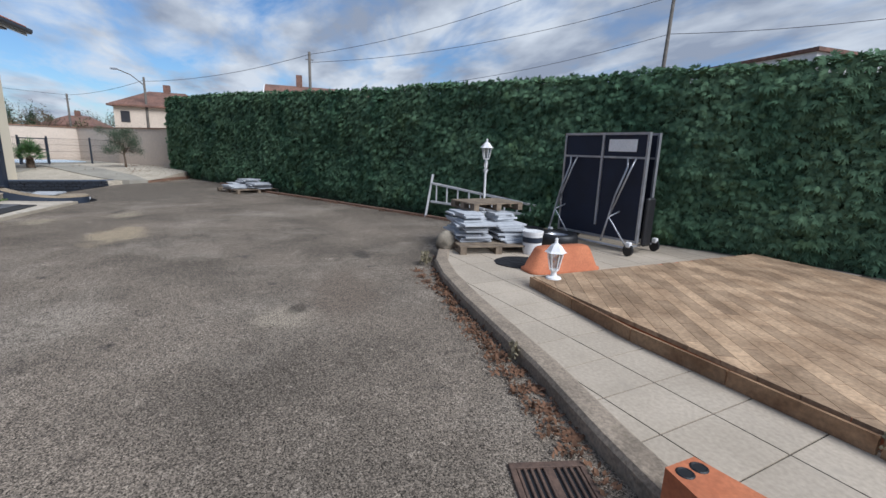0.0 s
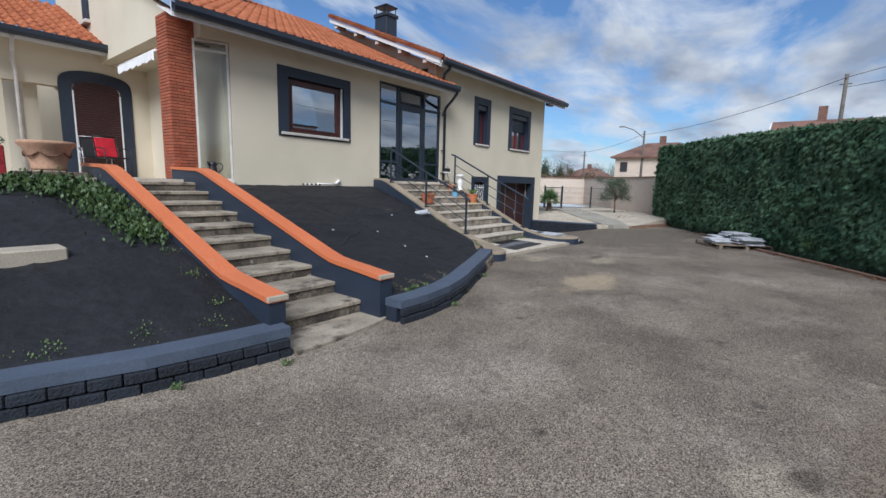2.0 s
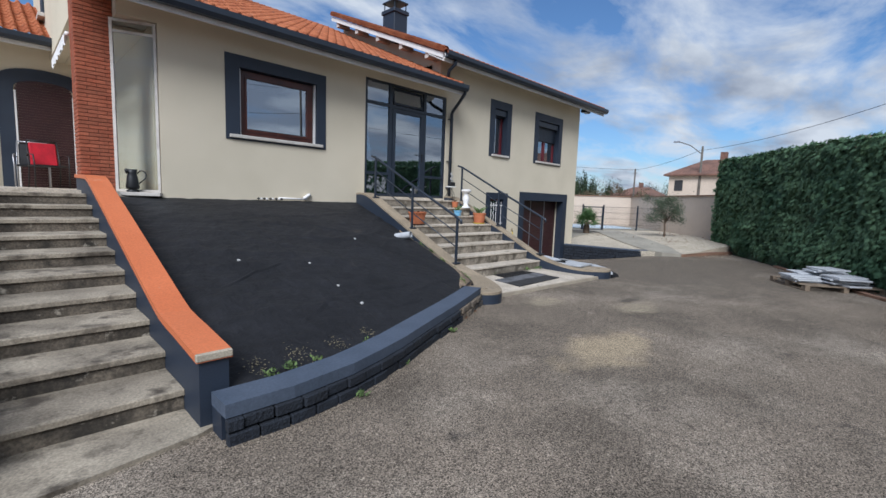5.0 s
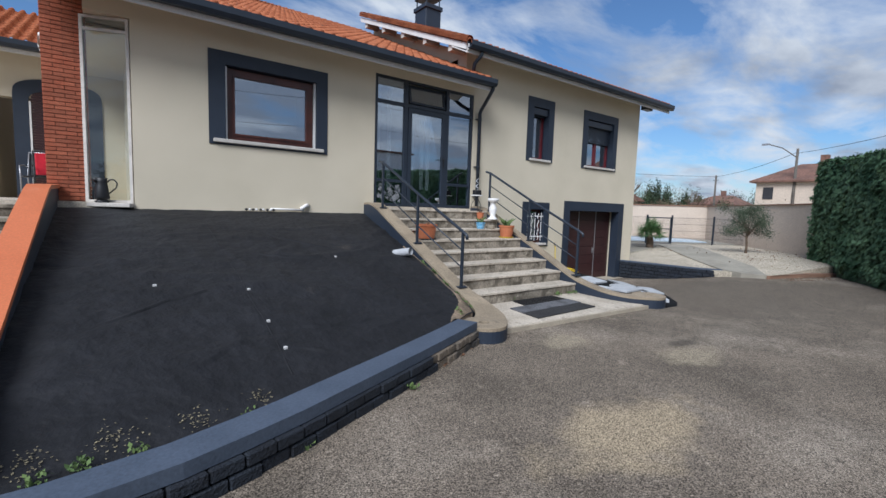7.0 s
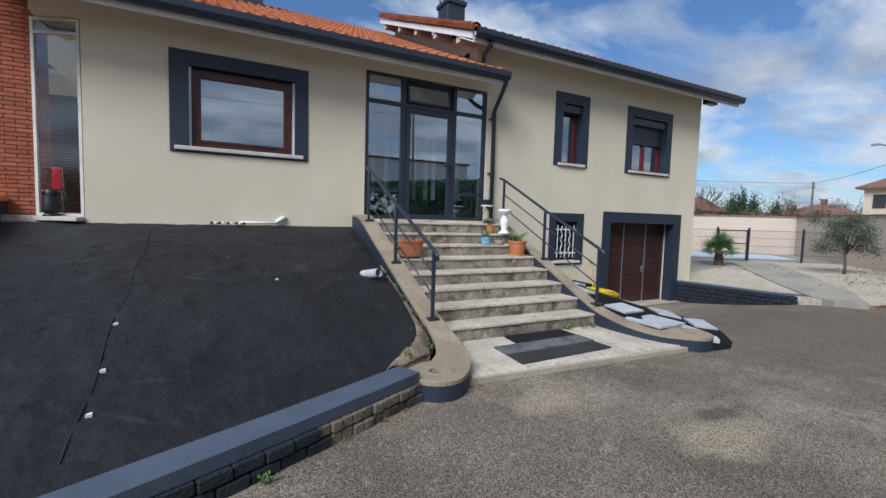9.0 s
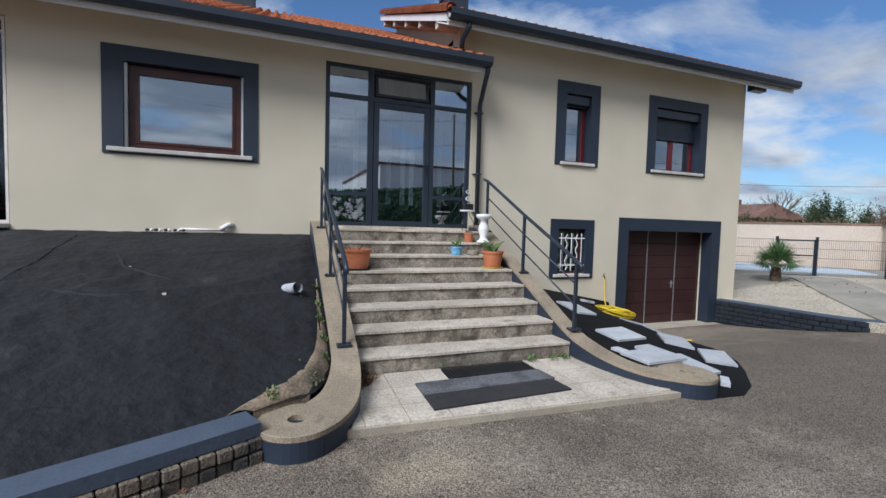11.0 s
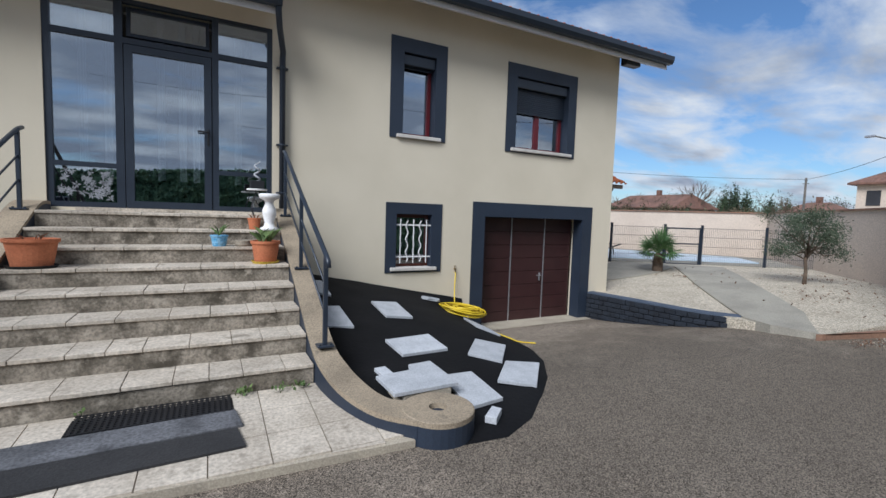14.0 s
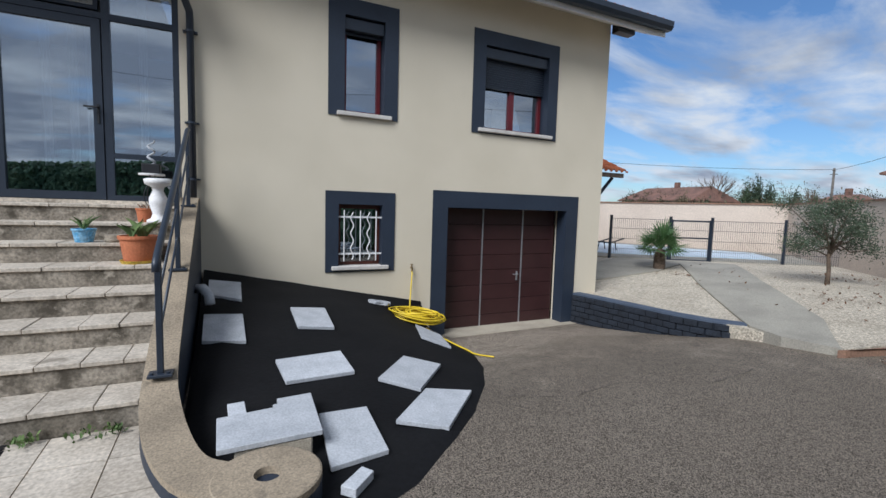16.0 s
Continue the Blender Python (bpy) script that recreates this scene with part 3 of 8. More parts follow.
def parapet(x0, x1, name):
    """Low dark wall beside the garden steps, with an orange painted top."""
    prof = [(-5.50, 0.522), (-4.98, 0.575), (-4.8, 0.588), (-4.6, 0.612), (-4.4, 0.665), (-1.3, 1.62), (-1.1, 1.68), (-0.85, 1.73), (0.26, 1.76)]
    t = thing(name, "navy rendered stair wall with a bright orange painted top", "stair wall", at=(x0, -5.5, 0))
    bm = bmesh.new()
    n = len(prof)
    A = [bm.verts.new((x0, y, z - 0.05)) for y, z in prof] + [bm.verts.new((x0, prof[-1][0], -0.1)), bm.verts.new((x0, prof[0][0], -0.1))]
    B = [bm.verts.new((x1, v.co.y, v.co.z)) for v in A]
    bm.faces.new(A); bm.faces.new(B[::-1])
    for i in range(len(A)):
        j = (i + 1) % len(A)
        bm.faces.new((A[i], B[i], B[j], A[j]))
    sub("wall", bm, NAVY, t)
    bm = bmesh.new()
    e = 0.02
    lo = [[bm.verts.new((x, y - (e if i == 0 else 0), z - 0.05)) for x in (x0 - e, x1 + e)] for i, (y, z) in enumerate(prof)]
    hi = [[bm.verts.new((x, y - (e if i == 0 else 0), z)) for x in (x0 - e, x1 + e)] for i, (y, z) in enumerate(prof)]
    for i in range(n - 1):
        bm.faces.new((hi[i][0], hi[i][1], hi[i + 1][1], hi[i + 1][0]))
        bm.faces.new((lo[i][0], lo[i + 1][0], lo[i + 1][1], lo[i][1]))
        bm.faces.new((lo[i][0], hi[i][0], hi[i + 1][0], lo[i + 1][0]))
        bm.faces.new((lo[i][1], lo[i + 1][1], hi[i + 1][1], hi[i][1]))
    bm.faces.new((lo[0][0], lo[0][1], hi[0][1], hi[0][0]))
    bm.faces.new((lo[-1][1], lo[-1][0], hi[-1][0], hi[-1][1]))
    bmesh.ops.bevel(bm, geom=[ed for ed in bm.edges if not ed.is_boundary and abs(ed.calc_face_angle(0)) > 0.6], offset=0.012, segments=2, affect="EDGES")
    sub("top", bm, ORANGE, t, "orange painted wall top")
    bm = bmesh.new()
    box(bm, x0 - e - 0.001, x1 + e + 0.001, prof[0][0] - e - 0.006, prof[0][0] - e + 0.03, prof[0][1] - 0.045, prof[0][1] + 0.006, 0.006)
    sub("edge", bm, SLAB, t, "bare pale concrete edge")


parapet(-6.45, -6.285, "stair_wall")
parapet(-5.095, -4.91, "stair_wall")


def smooth_path(pts, n=4):
    """Catmull-Rom points through pts."""
    out = []
    for i in range(len(pts) - 1):
        p = [Vector(pts[min(max(j, 0), len(pts) - 1)]) for j in (i - 1, i, i + 1, i + 2)]
        for k in range(n):
            t = k / n
            out.append(tuple(0.5 * (2 * p[1] + (p[2] - p[0]) * t + (2 * p[0] - 5 * p[1] + 4 * p[2] - p[3]) * t * t + (3 * p[1] - p[0] - 3 * p[2] + p[3]) * t ** 3)))
    return out + [tuple(pts[-1])]


def cheek(outer, inner, name, disc, label):
    """Curved low wall beside the entrance steps: outer and inner run as (x, y) with the same number of points, heights of its top."""
    t = thing(name, label, "stair wall", at=(disc[0], disc[1], 0))
    tops = [1.66, 1.63, 1.27, 0.85, 0.44, 0.31, 0.23, 0.194, 0.19]
    outer, inner = smooth_path(outer), smooth_path(inner)
    tops = [q[0] for q in smooth_path([(z, 0.0) for z in tops])]
    bm = bmesh.new()
    rows = [[(ox, oy, -0.1), (ox, oy, z - 0.04), (ix, iy, z - 0.04), (ix, iy, -0.1)] for (ox, oy), (ix, iy), z in zip(outer, inner, tops)]
    R = [[bm.verts.new(p) for p in r] for r in rows]
    for a, b in zip(R, R[1:]):
        for k in range(4):
            bm.faces.new((a[k], b[k], b[(k + 1) % 4], a[(k + 1) % 4]))
    bm.faces.new(R[0]); bm.faces.new(R[-1][::-1])
    lathe(bm, [(0.0, -0.1), (disc[2], -0.1), (disc[2], 0.15), (0.0, 0.15)], 32, (disc[0], disc[1], 0))
    bmesh.ops.recalc_face_normals(bm, faces=bm.faces[:])
    sub("wall", bm, NAVY, t)
    bm = bmesh.new()
    rows = [[(ox, oy, z - 0.04), (ox, oy, z), (ix, iy, z), (ix, iy, z - 0.04)] for (ox, oy), (ix, iy), z in zip(outer, inner, tops)]
    R = [[bm.verts.new(p) for p in r] for r in rows]
    for a, b in zip(R, R[1:]):
        for k in range(4):
            bm.faces.new((a[k], b[k], b[(k + 1) % 4], a[(k + 1) % 4]))
    bm.faces.new(R[0]); bm.faces.new(R[-1][::-1])
    r = disc[2]
    lathe(bm, [(0.07, 0.09), (0.07, 0.194), (r - 0.01, 0.194), (r, 0.188), (r, 0.15), (0.07, 0.15)], 36, (disc[0], disc[1], 0))
    lathe(bm, [(0.0, 0.1), (0.07, 0.1)], 20, (disc[0], disc[1], 0))
    bmesh.ops.recalc_face_normals(bm, faces=bm.faces[:])
    sub("top", bm, SAND_CAP, t, "sandy cast concrete top with a round hole at its end")


cheek([(2.78, -0.01), (2.78, -0.4), (2.78, -1.2), (2.78, -2.1), (2.785, -2.95), (2.83, -3.3), (2.91, -3.62), (3.0, -3.84), (3.12, -3.95)],
      [(2.58, -0.01), (2.58, -0.4), (2.58, -1.2), (2.58, -2.1), (2.58, -2.95), (2.605, -3.35), (2.69, -3.72), (2.84, -4.06), (3.06, -4.30)],
      "cheek_wall", (3.30, -4.15, 0.28), "curved navy stair wall with a sandy concrete top")
cheek([(-0.22, -0.01), (-0.22, -0.4), (-0.22, -1.2), (-0.22, -2.1), (-0.22, -3.0), (-0.26, -3.4), (-0.36, -3.7), (-0.5, -3.85), (-0.6, -3.9)],
      [(0.04, -0.01), (0.04, -0.4), (0.04, -1.2), (0.04, -2.1), (0.04, -3.0), (0.0, -3.5), (-0.09, -3.93), (-0.24, -4.2), (-0.40, -4.36)],
      "cheek_wall", (-0.58, -4.13, 0.29), "curved navy stair wall with a sandy concrete top")

BED_R = [(-5.03, -5.53), (-4.6, -5.53), (-4.08, -5.44), (-3.75, -5.33), (-3.4, -5.20), (-2.8, -4.93), (-2.1, -4.62), (-1.5, -4.34), (-0.93, -4.06)]
BED_L = [(-12.0, -4.15), (-10.0, -4.62), (-8.6, -4.95), (-7.95, -5.12), (-7.39, -5.29), (-6.8, -5.38), (-6.32, -5.42)]


def offset(path, d):
    out = []
    for i, p in enumerate(path):
        a = Vector(path[max(i - 1, 0)]); b = Vector(path[min(i + 1, len(path) - 1)])
        t = (b - a).normalized()
        out.append((p[0] + t.y * d, p[1] - t.x * d))
    return out


def bed_wall(path, name, z):
    w = thing(name, "low navy painted block wall with a flat coping", "garden wall", at=(path[0][0], path[0][1], 0))
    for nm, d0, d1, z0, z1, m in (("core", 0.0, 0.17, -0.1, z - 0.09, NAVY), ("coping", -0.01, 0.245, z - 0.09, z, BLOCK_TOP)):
        bm = bmesh.new()
        a, b = offset(path, d0), offset(path, d1)
        R = [[bm.verts.new((p[0], p[1], z0)), bm.verts.new((p[0], p[1], z1)), bm.verts.new((q[0], q[1], z1)), bm.verts.new((q[0], q[1], z0))] for p, q in zip(a, b)]
        for r, s in zip(R, R[1:]):
            for k in range(4):
                bm.faces.new((r[k], s[k], s[(k + 1) % 4], r[(k + 1) % 4]))
        bm.faces.new(R[0]); bm.faces.new(R[-1][::-1])
        bmesh.ops.recalc_face_normals(bm, faces=bm.faces[:])
        sub(nm, bm, m, w)
    return w


bed_wall(BED_R, "bed_wall", 0.263)
bed_wall(BED_L, "bed_wall", 0.263)


def interp(path, x):
    for a, b in zip(path, path[1:]):
        if a[0] <= x <= b[0]:
            return a[1] + (b[1] - a[1]) * (x - a[0]) / (b[0] - a[0])
    return path[0][1] if x < path[0][0] else path[-1][1]


def slope_bed(name, x0, x1, front, top, label, zf=0.235):
    """A planted bank from the low wall up to the house under black fabric. top: (y, z) at its upper edge."""
    bm = bmesh.new()
    nx, ny = int((x1 - x0) / 0.05), 84
    V = []
    for i in range(nx + 1):
        x = x0 + (x1 - x0) * i / nx
        yf = interp(front, x) + 0.02
        row = []
        for k in range(ny + 1):
            s = k / ny
            y = yf + (top[0] - yf) * s
            z = zf + (top[1] - zf) * (s ** 0.92)
            z += 0.035 * noise.noise((x * 1.1, y * 1.1, 3)) * math.sin(math.pi * min(s * 1.3, 1)) + 0.012 * noise.noise((x * 4, y * 2.2, 1)) + 0.006 * noise.noise((x * 9, y * 9, 7))
            for fx, fy, sd, am in ((0.55, 1.5, 9, 0.028), (0.9, 2.3, 21, 0.016), (1.6, 0.7, 33, 0.014)):
                rg = noise.noise((x * fx + y * 0.45, y * fy - x * 0.2, sd))
                z += am * max(0.0, 0.09 - abs(rg)) / 0.09 * math.sin(math.pi * min(max(s, 0), 1)) ** 0.5
            row.append(bm.verts.new((x, y, z)))
        V.append(row)
    for i in range(nx):
        for k in range(ny):
            bm.faces.new((V[i][k], V[i + 1][k], V[i + 1][k + 1], V[i][k + 1]))
    return part(name, bm, FABRIC, smooth=True, kind="structure", label=label)


slope_bed("planted_bank", -4.91, -0.225, BED_R + [(-0.75, -3.95), (-0.58, -3.85), (-0.42, -3.77), (-0.3, -3.52), (-0.2, -3.3)], (-0.003, 1.44), "sloping bank covered with wrinkled black weed fabric")
slope_bed("planted_bank", -12.0, -6.45, BED_L, (-1.0, 1.44), "sloping bank covered with black weed fabric")


def mound():
    """The rounded bed by the garage under black fabric."""
    bm = bmesh.new()
    edge = [(6.08, -0.03), (6.22, -0.6), (6.12, -1.4), (5.75, -2.3), (5.35, -2.98), (4.93, -3.53), (4.55, -3.9), (4.12, -4.27), (3.75, -4.45), (3.4, -4.42), (3.1, -4.2), (2.85, -3.6), (2.81, -3.0)]
    inner = [(5.9, -0.01), (5.5, -0.01), (5.0, -0.01), (4.6, -0.01), (4.2, -0.01), (3.9, -0.01), (3.7, -0.01), (3.5, -0.01), (3.3, -0.01), (3.2, -0.01), (3.0, -0.01), (2.9, -0.01), (2.81, -0.01)]
    n = 30
    rows = []

    def wall_z(x):
        return 0.09 + (6.03 - x) * 0.2
    for (ex, ey), (ix, iy) in zip(edge, inner):
        row = []
        for k in range(n + 1):
            s = k / n
            x, y = ex + (ix - ex) * s, ey + (iy - ey) * s
            ze = ground_z(ex, ey) + 0.0
            z = ze + 0.025 * min(s * n, 1) + (wall_z(ix) - ze - 0.025) * (s ** 1.4)
            z += 0.012 * noise.noise((x * 3, y * 3, 0)) * min(k, 1)
            row.append(bm.verts.new((x, y, z)))
        rows.append(row)
    for a, b in zip(rows, rows[1:]):
        for k in range(n):
            bm.faces.new((a[k], a[k + 1], b[k + 1], b[k]))
    bmesh.ops.subdivide_edges(bm, edges=bm.edges[:], cuts=1, use_grid_fill=True)
    bmesh.ops.recalc_face_normals(bm, faces=bm.faces[:])
    part("garage_bed", bm, mat("new_fabric", (0.007, 0.007, 0.008), 0.85, (0.004, 0.004, 0.005), 1.5, 30, 0.3, amount=0.3, spec=0.2), smooth=True, kind="structure", label="low mound covered with black weed fabric")


mound()

# ---- hedge and boundary ----
HP = [(13.75, -3.62), (-20.0, -25.3)]
HEDGE_TOP = [(-20, 2.85), (-3, 2.9), (3, 3.06), (5.5, 3.16), (9, 3.36), (14, 3.46)]


def hedge():
    d = Vector((HP[1][0] - HP[0][0], HP[1][1] - HP[0][1], 0))
    length = d.length
    d.normalize()
    out = Vector((d.y, -d.x, 0))
    if out.y > 0:
        out = -out
    h = thing("hedge", "tall dense dark green clipped conifer hedge", "hedge", at=(HP[0][0], HP[0][1], 0))
    p = Vector((HP[0][0], HP[0][1], 0))
    up = Vector((0, 0, 1))
    # solid filling added behind the sprays, coloured as the shade between them
    bm = bmesh.new()
    rows = []
    for i in range(14):
        c = p + d * (0.3 + (length - 0.3) * i / 13)
        zt = interp(HEDGE_TOP, c.x) - 0.22
        rows.append([bm.verts.new(v) for v in (c + out * 0.24, c + out * 0.24 + up * zt, c + out * 1.1 + up * zt, c + out * 1.1)])
    for a, b in zip(rows, rows[1:]):
        for k in range(4):
            bm.faces.new((a[k], b[k], b[(k + 1) % 4], a[(k + 1) % 4]))
    bm.faces.new(rows[0]); bm.faces.new(rows[-1][::-1])
    bmesh.ops.recalc_face_normals(bm, faces=bm.faces[:])
    sub("core", bm, SHADE_CORE, h)
    rs = random.Random(4)
    verts, faces = [], []

    def spray(pt, nrm, s, n=5):
        """A drooping fan of small shoots that lies along the face it grows from."""
        nn = (nrm + up * rs.uniform(0.1, 0.9) + Vector((rs.uniform(-1, 1), rs.uniform(-1, 1), rs.uniform(-1, 1))) * 0.5).normalized()
        t0 = (nrm * 0.55 + up * rs.uniform(-0.7, 0.5) + nrm.cross(up) * rs.uniform(-1, 1))
        t0 = (t0 - nn * t0.dot(nn)).normalized()
        sd = nn.cross(t0)
        for j in range(n):
            an = (j - (n - 1) / 2) * 0.42 + rs.uniform(-0.1, 0.1)
            t = t0 * math.cos(an) + sd * math.sin(an)
            w = nn.cross(t) * s * 0.11
            l = s * (1 - 0.25 * abs(an)) * rs.uniform(0.8, 1.15)
            q = pt + t * l * 0.5 - up * l * 0.05
            k = len(verts)
            verts.extend([pt, q + w, pt + t * l - up * l * 0.18, q - w])
            faces.append((k, k + 1, k + 2, k + 3))
    for i in range(62000):
        u = length * 0.64 * rs.random() ** 1.0
        x = p.x + d.x * u
        top = interp(HEDGE_TOP, x) + 0.05 * noise.noise((u * 0.8, 0, 3)) + 0.03 * noise.noise((u * 3.1, 0, 8))
        z = rs.random() ** 0.95 * top
        bulge = 0.12 * noise.noise((u * 0.9, z * 1.1, 0)) + 0.09 * noise.noise((u * 2.6, z * 3.4, 5)) + 0.08 * noise.noise((u * 6, z * 9, 9))
        inset = 0.16 * max(0, (z - top + 0.4) / 0.4) ** 2 + 0.15 * max(0, (0.35 - z) / 0.35)
        pt = p + d * u + out * (0.16 - bulge + inset + rs.uniform(-0.03, 0.07)) + up * (z + 0.04)
        spray(pt, -out, rs.uniform(0.07, 0.135))
    for i in range(11000):
        u = length * rs.random() * 0.64
        w = rs.uniform(0.12, 1.25)
        top = interp(HEDGE_TOP, p.x + d.x * u) + 0.05 * noise.noise((u * 0.8, 0, 3)) + 0.03 * noise.noise((u * 3.1, 0, 8))
        pt = p + d * u + out * w + up * (top - 0.06 + 0.05 * noise.noise((u * 2.5, w * 2, 2)) + rs.uniform(-0.04, 0.05))
        spray(pt, (up + Vector((rs.uniform(-1, 1), rs.uniform(-1, 1), 0)) * 0.6).normalized(), rs.uniform(0.06, 0.13), 4)
    for i in range(4500):
        w = rs.uniform(0.1, 1.2); z = rs.random() * 3.4
        pt = p - d * (-0.16 + 0.12 * noise.noise((w * 2, z * 2, 8)) + 0.07 * noise.noise((w * 6, z * 8, 2)) - 0.1 * max(0, z - 3.0)) + out * w + up * z
        spray(pt, -d, rs.uniform(0.07, 0.13))
    me = bpy.data.meshes.new("foliage")
    me.from_pydata([tuple(v) for v in verts], [], faces)
    me.materials.append(LEAF)
    ob = new("foliage", me)
    ob.parent = h
    ob.matrix_parent_inverse = h.matrix_world.inverted()
    tagged(ob, kind="stuff")


hedge()


def yard_z(x, y):
    return 0.06 + 0.29 * smooth01((x - 9.6) / 4.2)


def yard():
    """Raised gravel yard beyond the driveway."""
    fr = [(9.24, 0.0), (9.34, -0.6), (9.46, -1.4), (9.6, -2.1), (9.75, -2.75), (9.76, -3.9), (11.5, -4.3), (13.5, -5.0), (40, -12)]
    bm = bmesh.new()
    xs = [9.24, 9.34, 9.46, 9.6, 9.68] + [9.76 + 0.4 * i for i in range(18)] + [20, 26, 40]
    rows = []
    for x in xs:
        y0 = interp(fr, x)
        ye = 0.0 if x < 9.67 else 30.0
        row = [bm.verts.new((x, y0, -0.7))]
        for k in range(25):
            y = y0 + (ye - y0) * (k / 24) ** 1.7
            row.append(bm.verts.new((x, y, yard_z(x, y))))
        rows.append(row)
    for a, b in zip(rows, rows[1:]):
        for k in range(25):
            if (a[k].co - a[k + 1].co).length > 1e-5 or (b[k].co - b[k + 1].co).length > 1e-5:
                bm.faces.new((a[k], b[k], b[k + 1], a[k + 1]))
    part("gravel_yard", bm, GRAVEL, kind="structure", label="raised yard of cream gravel")
    bm = bmesh.new()
    cap = bmesh.new()
    for (x0, y0), (x1, y1) in (((21.3, 2.5), (12.0, -6.3)), ((14.2, 16.6), (21.3, 2.5))):
        dx, dy = x1 - x0, y1 - y0
        l = math.hypot(dx, dy)
        nx, ny = dy / l * 0.1, -dx / l * 0.1
        prism(bm, [(x0 - nx, y0 - ny), (x1 - nx, y1 - ny), (x1 + nx, y1 + ny), (x0 + nx, y0 + ny)], 0.0, 2.12)
        nx, ny = nx * 1.5, ny * 1.5
        prism(cap, [(x0 - nx, y0 - ny), (x1 - nx, y1 - ny), (x1 + nx, y1 + ny), (x0 + nx, y0 + ny)], 2.121, 2.17)
    part("wall_boundary", bm, mat("boundary_render", (0.64, 0.53, 0.43), 0.9, (0.58, 0.475, 0.385), 0.8, 40, 0.15, amount=0.3), kind="structure", label="cream rendered boundary wall")
    part("wall_coping", cap, mat("clay_kerb", (0.30, 0.17, 0.11), 0.95, (0.22, 0.13, 0.09), 4, 40, 0.4, amount=0.3), kind="structure", label="thin brown clay coping of the boundary wall")


yard()


def terrace():
    bm = bmesh.new()
    pts = [(-12.5, -10.7), (-8.0, -10.84), (-7.2, -10.9), (-6.3, -10.91), (-5.7, -10.92), (-4.86, -10.97), (-4.2, -11.08), (-3.6, -11.3), (-3.1, -11.7), (-2.7, -12.2), (-2.3, -13.3), (-2.0, -14.2), (-3.2, -16.1), (-12.5, -17.5)]
    prism(bm, pts, -0.1, 0.093)
    part("terrace", bm, mat("joint_mortar", (0.17, 0.14, 0.105), 0.95, (0.10, 0.085, 0.06), 4, 40, 0.3), kind="structure", label="pale stone paved terrace with a cast kerb")
    bm = bmesh.new()
    prism(bm, [(-5.54, -11.78), (-5.05, -15.65), (-12.4, -16.5), (-12.4, -12.7), (-8.5, -12.15)], 0.1, 0.2)
    part("tiled_platform", bm, TERRA, kind="structure")


terrace()

# ---- windows and doors ----


def quad_frame(bm, x0, x1, z0, z1, w, y0, y1, bottom=True, wb=None):
    """Four bars around an opening."""
    wb = w if wb is None else wb
    box(bm, x0, x0 + w, y0, y1, z0, z1)
    box(bm, x1 - w, x1, y0, y1, z0, z1)
    box(bm, x0 + w, x1 - w, y0, y1, z1 - w, z1)
    if bottom:
        box(bm, x0 + w, x1 - w, y0, y1, z0, z0 + wb)


def surround(w, x0, x1, z0, z1, hole, bottom=True):
    bm = bmesh.new()
    hx0, hx1, hz0, hz1 = hole
    y0, y1 = -0.016, -0.001
    box(bm, x0, hx0, y0, y1, z0, z1)
    box(bm, hx1, x1, y0, y1, z0, z1)
    box(bm, hx0, hx1, y0, y1, hz1, z1)
    if bottom:
        box(bm, hx0, hx1, y0, y1, z0, hz0 - 0.06)
    # painted reveals
    box(bm, hx0 - 0.0, hx0 + 0.012, -0.016, 0.25, hz0, hz1)
    box(bm, hx1 - 0.012, hx1, -0.016, 0.25, hz0, hz1)
    box(bm, hx0 + 0.012, hx1 - 0.012, -0.016, 0.25, hz1 - 0.012, hz1)
    sub("surround", bm, NAVY, w, "navy painted band")


def pane(w, x0, x1, z0, z1, y, name="pane"):
    bm = bmesh.new()
    box(bm, x0, x1, y, y + 0.012, z0, z1)
    ob = sub(name, bm, GLASS, w)
    ob.visible_shadow = False
    return ob


def sill(w, x0, x1, z):
    bm = bmesh.new()
    box(bm, x0, x1, -0.06, 0.17, z - 0.06, z, 0.008)
    sub("sill", bm, SILL, w, "pale cast window sill")


